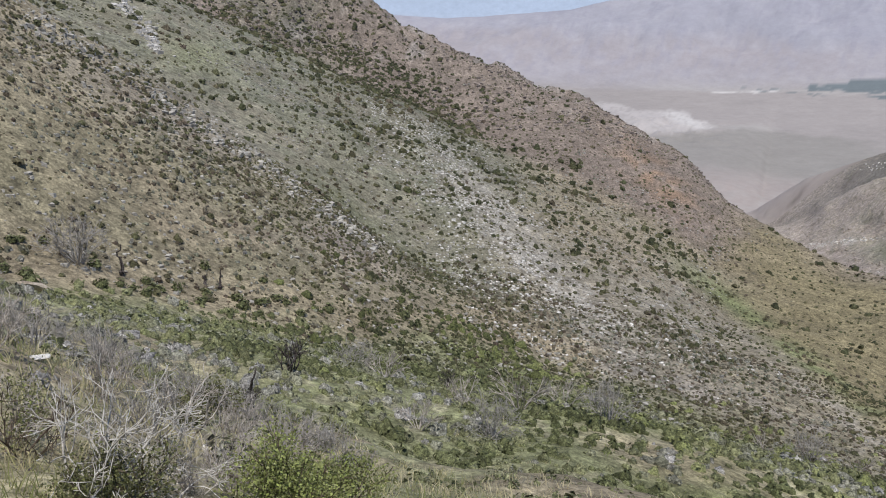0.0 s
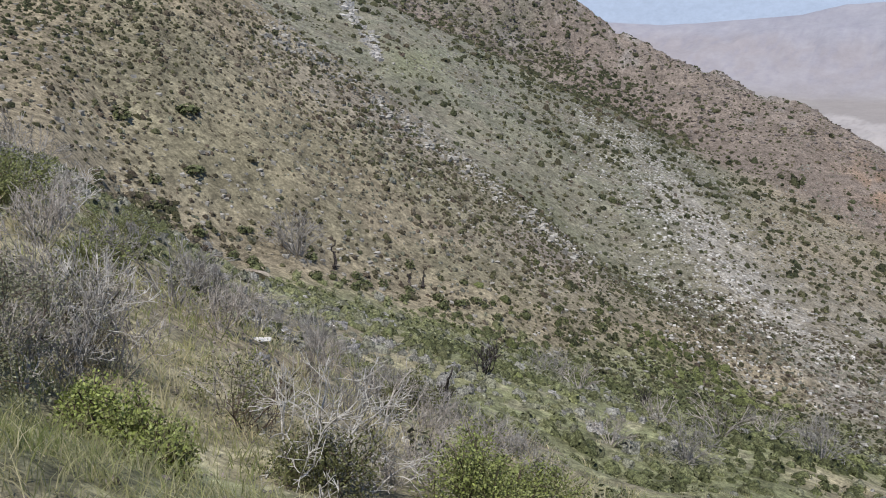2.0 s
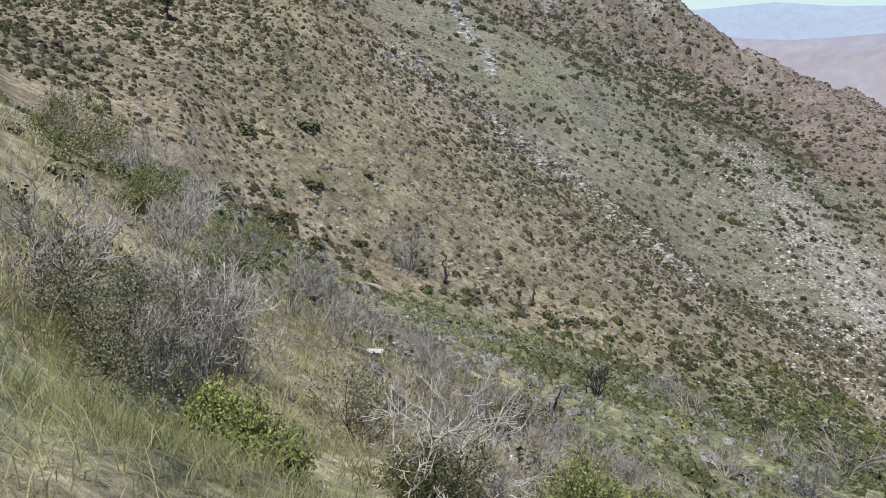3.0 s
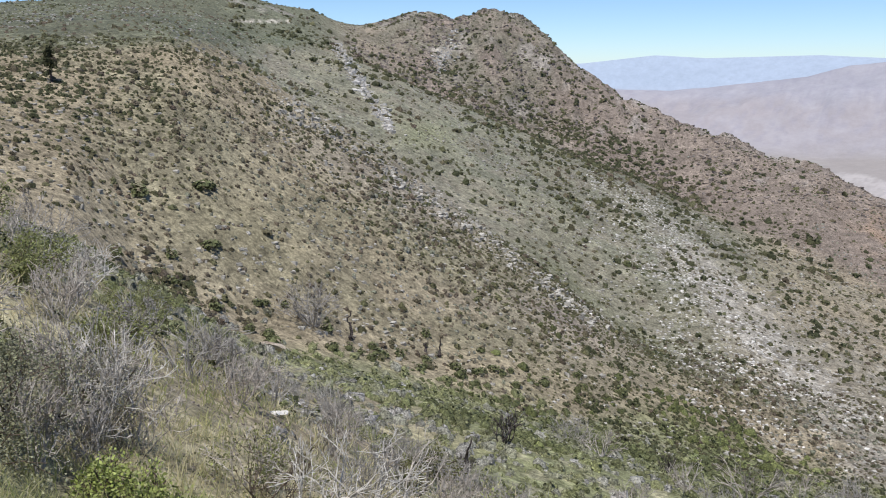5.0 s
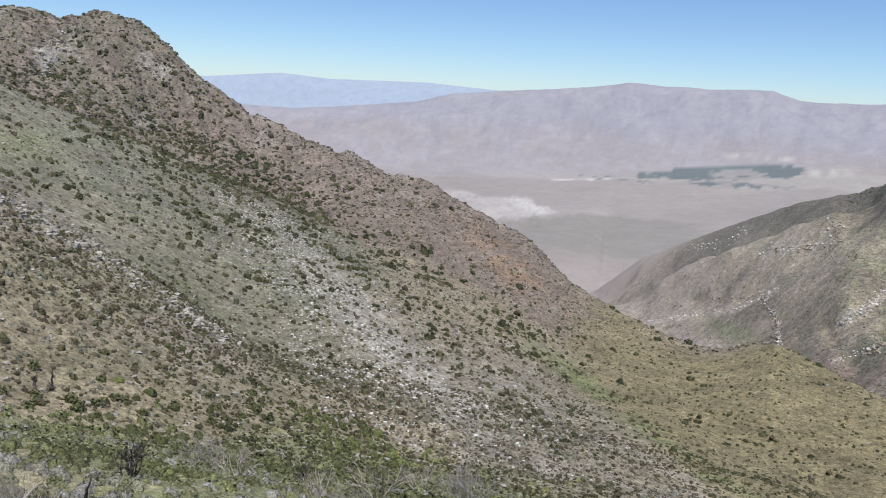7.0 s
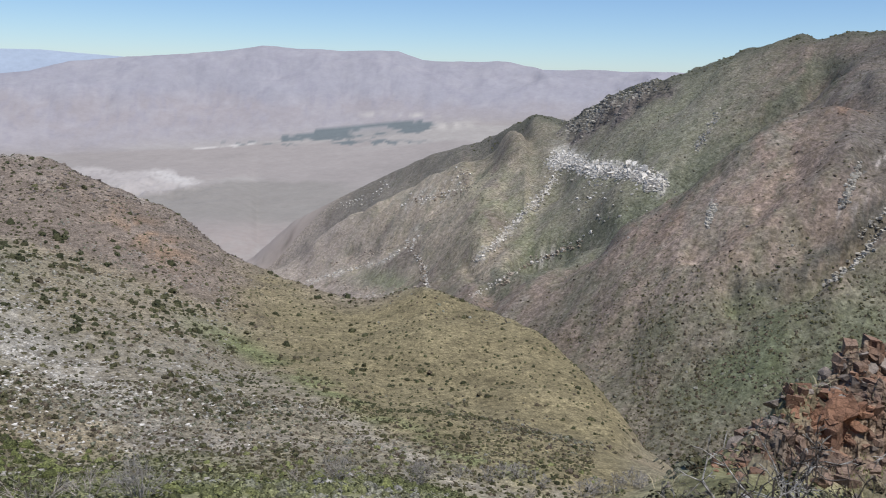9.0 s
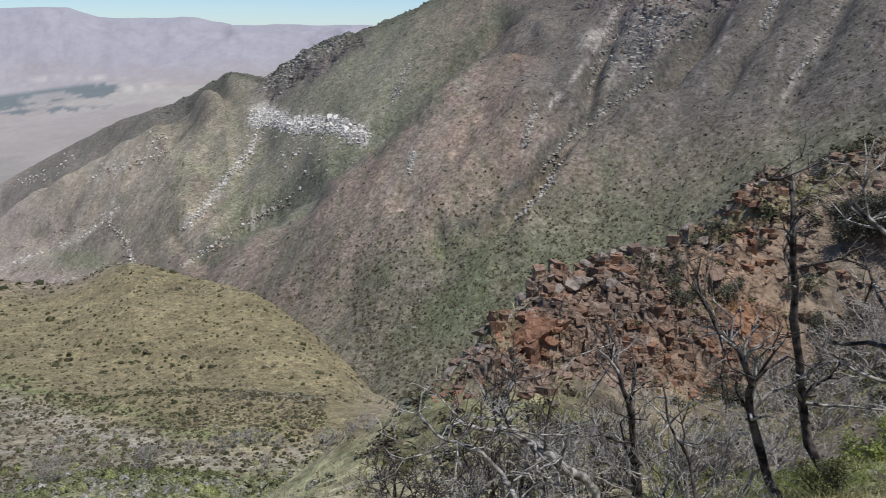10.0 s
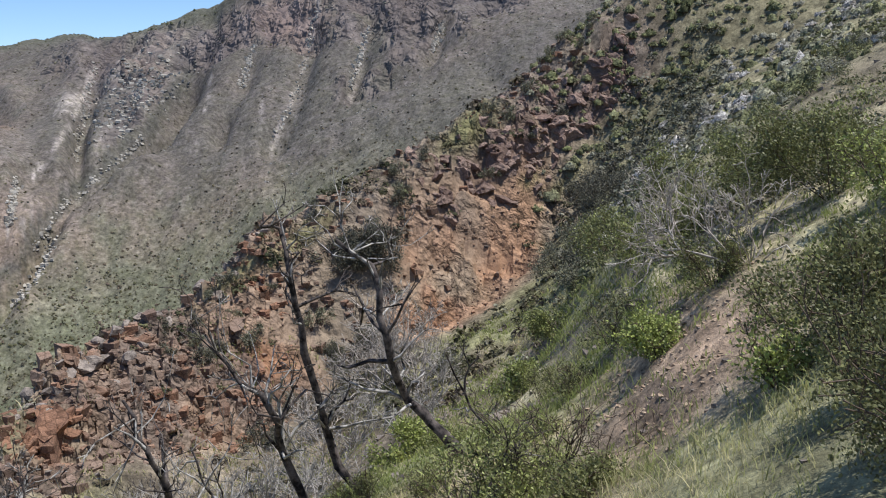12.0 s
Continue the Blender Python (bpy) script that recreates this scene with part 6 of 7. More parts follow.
def dead_shrub(at, height, width, seed, label, stems=9, mat=None, depth=3, thick=0.016, lean=(0, 0), group="dead shrubs", bend=0.5, up=0.2):
    fork = (2, 4)
    if math.hypot(at[0], at[1]) > 18 and depth > 2 and stems < 11:
        depth, fork = 2, (3, 6)
    rng = np.random.default_rng(seed)
    root = plant("dead_shrub", at, label, "dead shrub", group)
    for _ in range(stems):
        segs, tips = [], []
        out = rng.normal(0, 1, 2)
        d = unit(np.array([out[0] * width / height * 0.55 + lean[0], out[1] * width / height * 0.55 + lean[1], 1.0]))
        base = np.array([out[0] * width * 0.06, out[1] * width * 0.06, -0.05])
        grow(rng, base, d, height * rng.uniform(0.36, 0.52), thick * rng.uniform(0.8, 1.4), depth, segs, tips, 0.0018 + 0.00022 * math.hypot(at[0], at[1]), fork=fork, bend=bend, up=up)
        wood_part(root, "stem", segs, mat or GREYWOOD, 4)
    return root


def leafy_bush(at, height, width, seed, label, tint=0.3, leaves=3000, leaf=0.045, stems=14, name="bush", category="bush", twig=None, group="green bushes", mat=None):
    rng = np.random.default_rng(seed)
    tips = []
    root = plant(name, at, label, category, group)
    if math.hypot(at[0], at[1]) > 14:
        stems = min(stems, 7)
    for _ in range(stems):
        segs = []
        out = rng.normal(0, 1, 2)
        d = unit(np.array([out[0] * width / height * 0.5, out[1] * width / height * 0.5, 0.9]))
        grow(rng, np.array([out[0] * width * 0.08, out[1] * width * 0.08, -0.05]), d, height * rng.uniform(0.4, 0.55), 0.012, 2, segs, tips, 0.0028 + 0.0002 * math.hypot(at[0], at[1]), bend=0.4)
        wood_part(root, "stem", segs, twig or BROWNWOOD, 4)
    tp, td = np.array([t[0] for t in tips]), np.array([t[1] for t in tips])
    k = rng.integers(0, len(tp), leaves)
    c = tp[k] + rng.normal(0, 0.055 * width + 0.02, (leaves, 3))
    # an inner skirt of leaves that closes the bush down to the ground
    skirt = rng.uniform(0, 1, leaves) < 0.38
    c[skirt] *= np.stack([rng.uniform(0.6, 1.1, leaves), rng.uniform(0.6, 1.1, leaves), rng.uniform(0.12, 0.9, leaves)], 1)[skirt]
    co = leaf_quads(rng, c, td[k], leaf)
    t = np.repeat(np.clip(tint + rng.normal(0, 0.14, leaves), 0, 1), 4)
    part_of(root, "foliage", arrays_mesh("foliage", co, np.arange(len(co)).reshape(-1, 4), mat or LEAF, t))
    return root


def bole(points, girth, sides, rng):
    """One unbroken tapering trunk through points, knotty and slightly out of round."""
    co, ref = [], np.array([1.0, 0.2, 0.0])
    for k, p in enumerate(points):
        d = unit(points[min(k + 1, len(points) - 1)] - points[max(k - 1, 0)])
        u = unit(ref - d * ref.dot(d))
        v = np.cross(d, u)
        for j in range(sides):
            t = 2 * math.pi * j / sides
            co.append(p + (u * math.cos(t) + v * math.sin(t)) * girth[k] * rng.uniform(0.86, 1.14))
        ref = u
    n = len(points)
    fc = [(k * sides + j, k * sides + (j + 1) % sides, (k + 1) * sides + (j + 1) % sides, (k + 1) * sides + j) for k in range(n - 1) for j in range(sides)]
    return np.array(co), np.array(fc)


def charred_tree(reach, sights, radius, seed, label, limbs=7, pale=0.55, twig=(0.35, 0.8), bark=None):
    """A burnt trunk that stands at a range and climbs through points given as bearing and rise, with bare forking limbs."""
    rng = np.random.default_rng(seed)
    at = spot(sights[0][0], reach)
    pts = [np.array((0, 0, -0.15))]
    for k, (az, rise) in enumerate(sights):
        rr = reach + 0.25 * math.sin(2.1 * k + seed)
        w = Vector((math.sin(radians(az)) * rr, math.cos(radians(az)) * rr, EYE + rr * math.tan(radians(rise)))) - at
        if w.z > 0.1:
            pts.append(np.array(w))
    fine = [pts[0]]
    for a, b in zip(pts[:-1], pts[1:]):
        for k in range(1, 4):
            fine.append(a + (b - a) * k / 3 + rng.normal(0, radius * 0.34, 3))
    n = len(fine) - 1
    girth = [0.82 * radius * (1 - 0.72 * k / n) * rng.uniform(0.86, 1.16) for k in range(n + 1)]
    trunk = [(fine[k], fine[k + 1], girth[k], girth[k + 1]) for k in range(n)]
    root = plant("burnt_tree", at, label, "burnt tree", "burnt trees")
    co, fc = bole(fine, girth, 9, rng)
    stand = part_of(root, "trunk", arrays_mesh("trunk", co, fc, bark or CHAR, None, True))
    for _ in range(limbs):
        k = int(rng.uniform(0.25, 0.98) * n)
        segs, tips = [], []
        d = unit(fine[k + 1] - fine[k])
        side = unit(d * 0.6 + rng.normal(0, 0.8, 3) + np.array([0, 0, 0.3]))
        grow(rng, fine[k], side, rng.uniform(*twig), max(trunk[k][2] * rng.uniform(0.4, 0.7), 0.016), 3 if rng.random() < 0.4 else 2, segs, tips, 0.0065, fork=(1, 4), bend=0.75, up=0.4, shrink=0.6, thin=0.6)
        wood_part(stand, "limb", segs, SCORCHED if rng.random() < pale else CHAR)
    return root


def pine(at, height, seed, label):
    """A thin scorched pine: trunk and tiers of short drooping boughs."""
    rng = np.random.default_rng(seed)
    root = plant("pine_tree", at, label, "pine tree", "pines on the skyline")
    wood_part(root, "trunk", [(np.array((0, 0, -0.3)), np.array((0, 0, height * 0.5)), 0.22, 0.15), (np.array((0, 0, height * 0.5)), np.array((0, 0, height)), 0.15, 0.05)], CHAR, 6)
    cs, ds = [], []
    for k in range(34):
        h = rng.uniform(0.3, 1.0)
        t = rng.uniform(0, 2 * math.pi)
        w = (1.1 - h) * height * 0.26
        for u in np.linspace(0.2, 1, 5):
            cs.append((math.cos(t) * w * u, math.sin(t) * w * u, h * height - 0.25 * w * u))
            ds.append((math.cos(t), math.sin(t), -0.2))
    cs, ds = np.repeat(np.array(cs), 5, 0) + rng.normal(0, 0.16, (len(cs) * 5, 3)), np.repeat(np.array(ds), 5, 0)
    co = leaf_quads(rng, cs, ds, 0.35)
    part_of(root, "foliage", arrays_mesh("foliage", co, np.arange(len(co)).reshape(-1, 4), SCRUB, np.full(len(co), 0.05)))
    return root


# the slope below the trail, towards the hill
dead_shrub(spot(-48.6, 11), 1.5, 1.0, 11, "bleached white dead shrub on the grassy slope", 10, thick=0.022)
dead_shrub(spot(-45.6, 13.5), 1.3, 0.9, 12, "bleached grey dead shrub with upright stems", 8, thick=0.02)
leafy_bush(spot(-45.2, 7.7), 1.15, 1.15, 13, "dense olive-green rounded bush on the slope", 0.78, 16000, 0.021, mat=GREYLEAF)
leafy_bush(spot(-47.5, 9.4), 0.8, 0.9, 14, "low olive-green bush among dead stems", 0.3, 2600, 0.035)
leafy_bush(spot(-40.6, 9.7), 1.0, 1.25, 34, "grey-green leaves inside a half-dead shrub", 0.85, 8000, 0.02, mat=GREYLEAF)
dead_shrub(spot(-39.2, 9.4), 1.35, 0.85, 15, "wide grey dead shrub with crowded upright twigs", 22, BLEACHED, depth=3, thick=0.009, bend=0.3, up=0.45)
dead_shrub(spot(-41.4, 9.6), 1.4, 0.85, 16, "silver-grey dead shrub with fine upright twigs", 22, GREYWOOD, depth=3, thick=0.009, bend=0.3, up=0.45)
for k, (az, reach, h, w) in enumerate(((-39.2, 7.6, 0.42, 0.30), (-38.2, 7.2, 0.50, 0.32), (-37.3, 6.9, 0.40, 0.34), (-36.4, 6.7, 0.46, 0.36), (-35.4, 6.4, 0.42, 0.36), (-34.4, 6.2, 0.36, 0.32))):
    leafy_bush(spot(az, reach), h, w, 17 + 400 * k, "bright yellow-green leafy herb in the grass", 0.82 - 0.03 * k, 1600, 0.032, 9, "leafy_herb", "herb", group="leafy herbs")
dead_shrub(spot(-24.2, 7.6), 1.4, 1.2, 19, "half-dead shrub with pale bare stems", 15, BLEACHED, thick=0.015, depth=3)
leafy_bush(spot(-23.4, 7.5), 0.7, 1.0, 20, "brown and olive leafed low bush under dead stems", 0.28, 6000, 0.03)
dead_shrub(spot(-20.6, 7.8), 0.7, 0.9, 21, "low tangle of white dead branches", 10, BLEACHED, thick=0.014)
leafy_bush(spot(-11.6, 8.4), 1.0, 1.25, 22, "yellow-green bush with small glossy leaves", 0.66, 9000, 0.034)
leafy_bush(spot(-8.0, 8.8), 0.9, 1.1, 23, "yellow-green bush with small glossy leaves", 0.62, 7000, 0.034)
leafy_bush(spot(-30.0, 9.5), 0.9, 1.1, 24, "soft grey-green bush with fine twigs", 0.4, 2600, 0.03, twig=GREYWOOD)
dead_shrub(spot(-29.0, 9.0), 0.9, 1.0, 25, "brown dead shrub with thin leaning twigs", 9, BROWNWOOD, thick=0.01)
leafy_bush(spot(-17.6, 20), 1.3, 1.3, 26, "dark green bush on the brow", 0.12, 2200, 0.07)
dead_shrub(spot(-18.8, 15), 2.0, 0.6, 27, "tall thin dead stem with few branches", 3, thick=0.03)
leafy_bush(spot(-36.4, 28), 1.6, 2.2, 28, "olive-green bush on the slope", 0.45, 7000, 0.045)
leafy_bush(spot(-39.0, 15), 1.0, 1.4, 29, "grey-green bush on the slope", 0.5, 4600, 0.04)
leafy_bush(spot(-42.5, 20), 1.3, 1.8, 30, "grey-green bush on the slope", 0.5, 5200, 0.05)
leafy_bush(spot(-47.0, 22), 1.5, 2.2, 31, "grey-green bush on the slope", 0.5, 5200, 0.05)
dead_shrub(spot(-40.2, 21), 1.6, 1.5, 32, "bleached white dead bush beside green scrub", 26, BLEACHED, thick=0.012, bend=0.3, up=0.3)
dead_shrub(spot(-42.4, 30), 2.2, 2.6, 33, "lilac-grey leafless bush on the slope", 26, ASHWOOD, thick=0.016, bend=0.3, up=0.3)

charred_tree(104, [(-22.6, -18.3), (-22.45, -17.8), (-22.7, -17.2), (-22.4, -16.6)], 0.32, 68, "bent charred snag at the foot of the hill", 2, 0, (0.4, 0.7))
charred_tree(110, [(-16.1, -19.7), (-16.1, -19.2), (-16.0, -18.6)], 0.28, 69, "charred stump at the foot of the hill", 2, 0, (0.4, 0.7))
charred_tree(110, [(-17.1, -19.6), (-17.1, -19.2), (-17.2, -18.9)], 0.36, 70, "thick charred stump at the foot of the hill", 2, 0, (0.3, 0.5))
charred_tree(46, [(-14.2, -26.7), (-14.0, -26.0), (-13.8, -25.2)], 0.17, 71, "black leaning stump on the bench", 1, 0, (0.2, 0.4))
charred_tree(56, [(-11.6, -25.9), (-11.3, -25.2), (-10.8, -24.6), (-10.4, -23.9)], 0.13, 72, "burnt tree with a forked grey crown", 9, 0.8, (0.5, 0.9))

# the far side of the trail, towards the red outcrop
leafy_bush(spot(92.5, 8.6), 1.15, 1.3, 41, "olive-green bush with twiggy stems", 0.60, 9500, 0.034)
dead_shrub(spot(95.5, 8.8), 1.5, 1.0, 42, "thin dark leafless stems rising from a bush", 7, BROWNWOOD, thick=0.014)
dead_shrub(spot(91.0, 8.6), 1.5, 1.0, 43, "thin dark leafless stems leaning over grass", 5, CHAR, thick=0.014, lean=(-0.3, 0.5))
leafy_bush(spot(102.7, 12), 0.8, 0.8, 44, "bright green leafy shrub on bare soil", 0.85, 5200, 0.042)
leafy_bush(spot(113.4, 8.0), 1.0, 1.3, 45, "dark olive bush beside the trail", 0.3, 9000, 0.035)
leafy_bush(spot(116.2, 7.4), 1.0, 1.3, 46, "dark olive bush beside the trail", 0.28, 9000, 0.035)
leafy_bush(spot(110.4, 7.8), 0.55, 0.6, 47, "bright green leafy herb under an olive bush", 0.8, 1600, 0.042, 12, "leafy_herb", "herb", group="leafy herbs")
leafy_bush(spot(113.5, 15), 1.6, 2.2, 48, "large olive-green bush on the bank", 0.42, 13000, 0.045)
leafy_bush(spot(110.0, 17), 1.5, 2.0, 49, "olive-green bush on the bank", 0.46, 9000, 0.045)
leafy_bush(spot(116.4, 12.5), 1.0, 1.2, 50, "bright green bush on the bank", 0.72, 4200, 0.045)
dead_shrub(spot(105.5, 15), 2.0, 2.6, 51, "wide bleached dead shrub with reaching branches", 14, thick=0.018, lean=(-0.2, 0.5))
dead_shrub(spot(108.5, 13), 1.6, 1.6, 52, "bleached dead branches over scrub", 9, thick=0.016, lean=(-0.2, 0.6))
leafy_bush(spot(105.0, 17), 1.1, 1.6, 53, "grey-green low bush on the bank", 0.5, 5000, 0.045)
leafy_bush(spot(106.5, 13), 0.8, 1.1, 54, "olive bush above bare soil", 0.42, 5000, 0.036)

charred_tree(13, [(89.6, -25.5), (86.8, -22.6), (85.3, -21.2), (84.0, -16.7), (83.3, -12.1), (81.2, -10.3)], 0.125, 61, "charred black tree with a kinked trunk", 21, 0.7, (0.4, 0.9))
charred_tree(13.5, [(82.6, -28.4), (79.9, -24.9), (78.2, -17.5), (77.9, -13.0), (77.2, -9.3), (75.6, -8.8)], 0.10, 62, "tall thin charred tree with a hooked top", 18, 0.7, (0.35, 0.8))
charred_tree(13, [(79.2, -29.0), (76.3, -24.0), (75.8, -20.7), (73.9, -19.0), (71.7, -15.8)], 0.095, 63, "charred tree leaning with forked pale twigs", 20, 0.7, (0.4, 0.9))
charred_tree(12.5, [(69.3, -29.5), (68.3, -24.8), (67.5, -22.4), (66.3, -19.4)], 0.10, 64, "short charred tree with a spread of bare twigs", 18, 0.4)
charred_tree(10.5, [(66.2, -29.8), (63.6, -28.4), (61.8, -27.3), (59.7, -26.7), (57.3, -26.4), (55.6, -25.8)], 0.085, 65, "scorched tree sprawling low with bent pale limbs", 24, 0.8, (0.3, 0.7), SCORCHED)
charred_tree(11.5, [(62.5, -29.5), (61.0, -27.0), (58.5, -25.2), (57.5, -23.6)], 0.06, 66, "scorched low tree with twisted limbs", 18, 0.6, (0.3, 0.6))
charred_tree(10.0, [(60.5, -31.0), (59.0, -29.0), (57.0, -27.5), (55.0, -27.2), (53.0, -26.0)], 0.05, 74, "ash-grey low tree with twisted limbs", 16, 0.8, (0.3, 0.6), SCORCHED)
charred_tree(11.0, [(73.5, -30.5), (72.5, -27.0), (71.0, -25.2), (70.3, -22.6)], 0.045, 75, "thin scorched tree with pale forked twigs", 10, 0.7, (0.3, 0.6))
charred_tree(9.0, [(93.0, -29.0), (92.2, -24.5), (90.0, -21.5), (88.2, -18.0)], 0.035, 67, "thin scorched sapling leaning over the grass", 5, 0.2, (0.2, 0.4))
dead_shrub(spot(64.0, 11.5), 1.7, 2.0, 166, "sprawling dead shrub with bent grey limbs", 14, ASHWOOD, thick=0.026)
dead_shrub(spot(72.0, 12.5), 1.7, 2.2, 167, "grey tangle of dead twigs", 14, ASHWOOD, thick=0.018)
dead_shrub(spot(76.0, 14.0), 1.6, 2.2, 168, "grey tangle of dead twigs", 12, ASHWOOD, thick=0.018)
dead_shrub(spot(58.0, 13.0), 1.8, 2.2, 169, "dark scorched shrub with drooping limbs", 12, CHAR, thick=0.024)
dead_shrub(spot(86.5, 9.2), 0.5, 1.6, 69, "fallen bleached branches in the grass", 7, GREYWOOD, thick=0.022, lean=(0.0, -0.9))
for k, (az, reach, h, w) in enumerate(((84.6, 30, 2.6, 3.2), (81.5, 27, 2.3, 3.0), (78.5, 24, 2.2, 3.0), (75.0, 22, 2.0, 3.0), (71.0, 20, 2.0, 2.8), (67.5, 18, 1.8, 2.6), (87.0, 27, 1.9, 2.4), (80.0, 20, 1.6, 2.2), (86, 22, 1.5, 2.0))):
    dead_shrub(spot(az, reach), h, w, 170 + k, "pale lilac-grey leafless bush below the outcrop", 16, ASHWOOD, thick=0.02)
for k, (az, reach, h, w) in enumerate(((84.9, 33, 3.6, 3.8), (83.6, 31, 2.8, 3.2), (85.9, 30, 2.4, 3.0), (79.0, 29, 2.2, 3.0))):
    dead_shrub(spot(az, reach), h, w, 310 + k, "pale lilac-grey leafless bush with a haze of twigs", 22, GREYWOOD, thick=0.03)
for k, (az, reach, h, w, t) in enumerate(((98.5, 34, 1.6, 2.0, 0.3), (97.5, 30, 1.5, 1.9, 0.35), (100, 26, 1.5, 2.0, 0.3), (101, 22, 1.3, 1.8, 0.35), (96.0, 25, 1.1, 1.5, 0.45), (89, 30, 1.0, 1.5, 0.5),
                                          (94, 20, 0.9, 1.3, 0.5), (86, 17, 0.8, 1.2, 0.6), (103.5, 24, 1.5, 2.0, 0.3), (99, 40, 1.6, 2.2, 0.25), (96.5, 38, 1.4, 1.8, 0.25))):
    leafy_bush(spot(az, reach), h, w, 190 + k, "grey-green bush on the rocky spur" if reach > 28 else "olive-green bush on the grassy slope", t + 0.15, 3800, 0.065, mat=GREYLEAF if reach > 28 else LEAF)
for k, (az, rise, h, w) in enumerate(((81.4, -20.2, 1.3, 1.7), (79.2, -22.4, 1.2, 1.6), (83.3, -17.8, 1.3, 1.6), (77.0, -21.6, 1.0, 1.5), (80.2, -18.6, 1.0, 1.4), (84.8, -19.0, 1.0, 1.4), (74.6, -23.6, 0.9, 1.3))):
    leafy_bush(spot(az, reach_at(az, rise, 15.0)), h, w, 330 + k, "dusky grey-green bush below the outcrop", 0.3, 4200, 0.05, mat=GREYLEAF, twig=ASHWOOD)
_rng = np.random.default_rng(79)
for az, reach, h, w in ((81.4, reach_at(81.4, -12.2, 26.0), 1.7, 1.9), (82.6, reach_at(82.6, -12.2, 26.0), 2.1, 2.0), (83.7, reach_at(83.7, -12.0, 26.0), 1.9, 1.8), (98.6, 44, 2.2, 2.6), (99.6, 41, 2.0, 2.4)):
    leafy_bush(spot(az, reach), h, w, int(az * 10), "dense dark grey-green bush against the rock", 0.12, 7500, 0.075, 7, mat=GREYLEAF)
fringe = [leafy_bush(spot(71 + 4 * k, 33 + 2 * k), 0.8, 1.1, 280 + k, "grey-green bush along the crest of the spur", 0.22 + 0.2 * k, 1100, 0.068, stems=5, group="bushes on the spur", mat=GREYLEAF) for k in range(3)]
for k in range(44):
    az = _rng.uniform(69, 99)
    reach = along(SPUR, np.array([az]))[0][0] * _rng.uniform(0.88, 1.0)
    s = _rng.uniform(0.45, 0.95) * (0.75 if az < 78 else 1.0)
    copy_thing(fringe[k % 3], Matrix.Translation(spot(az, reach)) @ Matrix.Rotation(_rng.uniform(0, 6.28), 4, "Z") @ Matrix.Diagonal((s, s, s, 1)))
for az, reach, s in ((98.0, 44, 1.4), (99.9, 48, 1.6), (97.8, 47.5, 1.5), (98.6, 37, 1.4), (97.6, 34, 1.3), (82.0, 36, 1.0), (80.6, 34, 0.9)):
    copy_thing(fringe[0], Matrix.Translation(spot(az, reach)) @ Matrix.Rotation(az, 4, "Z") @ Matrix.Diagonal((s, s, s, 1)))
for k, (az, reach, h) in enumerate(((-49.0, 310, 7.5), (-47.9, 318, 8.0), (-46.0, 325, 7.0), (-40.6, reach_at(-40.6, -0.7), 5.4))):
    pine(spot(az, reach), h, 210 + k, "dark scorched pine on the skyline" if k < 3 else "dark scorched pine on the hillside")

# bleached shrubs scattered over the near slope, and bushes of the near bank
_rng = np.random.default_rng(78)
bleached = [dead_shrub(spot(-43.0 + 3 * k, 7.5 + k), 0.85, 1.0, 240 + k, "grey leafless shrub on the grassy slope", 16, (GREYWOOD, ASHWOOD, GREYWOOD)[k], depth=3, thick=0.009, group="bleached shrubs", bend=0.3, up=0.4) for k in range(3)]
for az, reach, s in ((-49, 8.0, 1.0), (-38.0, 12, 1.3), (-22.4, 8.2, 0.7), (-18.0, 8.6, 0.7), (-15.2, 9.5, 0.9), 
                     (-21, 13, 1.2), (-30.5, 17, 1.4), (-36.5, 19, 1.6), (-41, 17, 1.5), (-44, 26, 2.0), (-47, 30, 2.2), (-16, 17, 1.3), (-12.5, 14, 1.2), (-24, 18, 1.4)):
    copy_thing(bleached[int(reach * 10) % 3], Matrix.Translation(spot(az, reach)) @ Matrix.Rotation(az * 1.7, 4, "Z") @ Matrix.Diagonal((s, s, s, 1)))
leafy_bush(spot(117.2, 4.8), 0.85, 0.62, 55, "dark olive bush at the edge of the trail", 0.28, 9000, 0.02)
leafy_bush(spot(120.5, 4.2), 0.8, 0.7, 56, "dark olive bush at the edge of the trail", 0.28, 7000, 0.02)
leafy_bush(spot(115.6, 5.8), 0.75, 0.7, 57, "dark olive bush at the edge of the trail", 0.26, 7000, 0.022)
for k, (az, reach, h, w, t) in enumerate(((89.5, 7.4, 0.5, 0.7, 0.3), (87.2, 8.4, 0.45, 0.7, 0.5), (84.0, 9.5, 0.5, 0.8, 0.45), (98.5, 7.2, 0.4, 0.6, 0.4), (94.5, 12, 0.4, 0.6, 0.6), (97.5, 14, 0.7, 0.9, 0.4), (100, 15, 1.0, 1.4, 0.2), (86.5, 12, 0.6, 0.9, 0.45), (82, 13, 0.6, 1.0, 0.4), (95.5, 16, 0.7, 1.0, 0.4), (88.5, 15.5, 0.5, 0.9, 0.6))):
    leafy_bush(spot(az, reach), h, w, 260 + k, "low olive-green bush in the grass", t, 3200, 0.03)

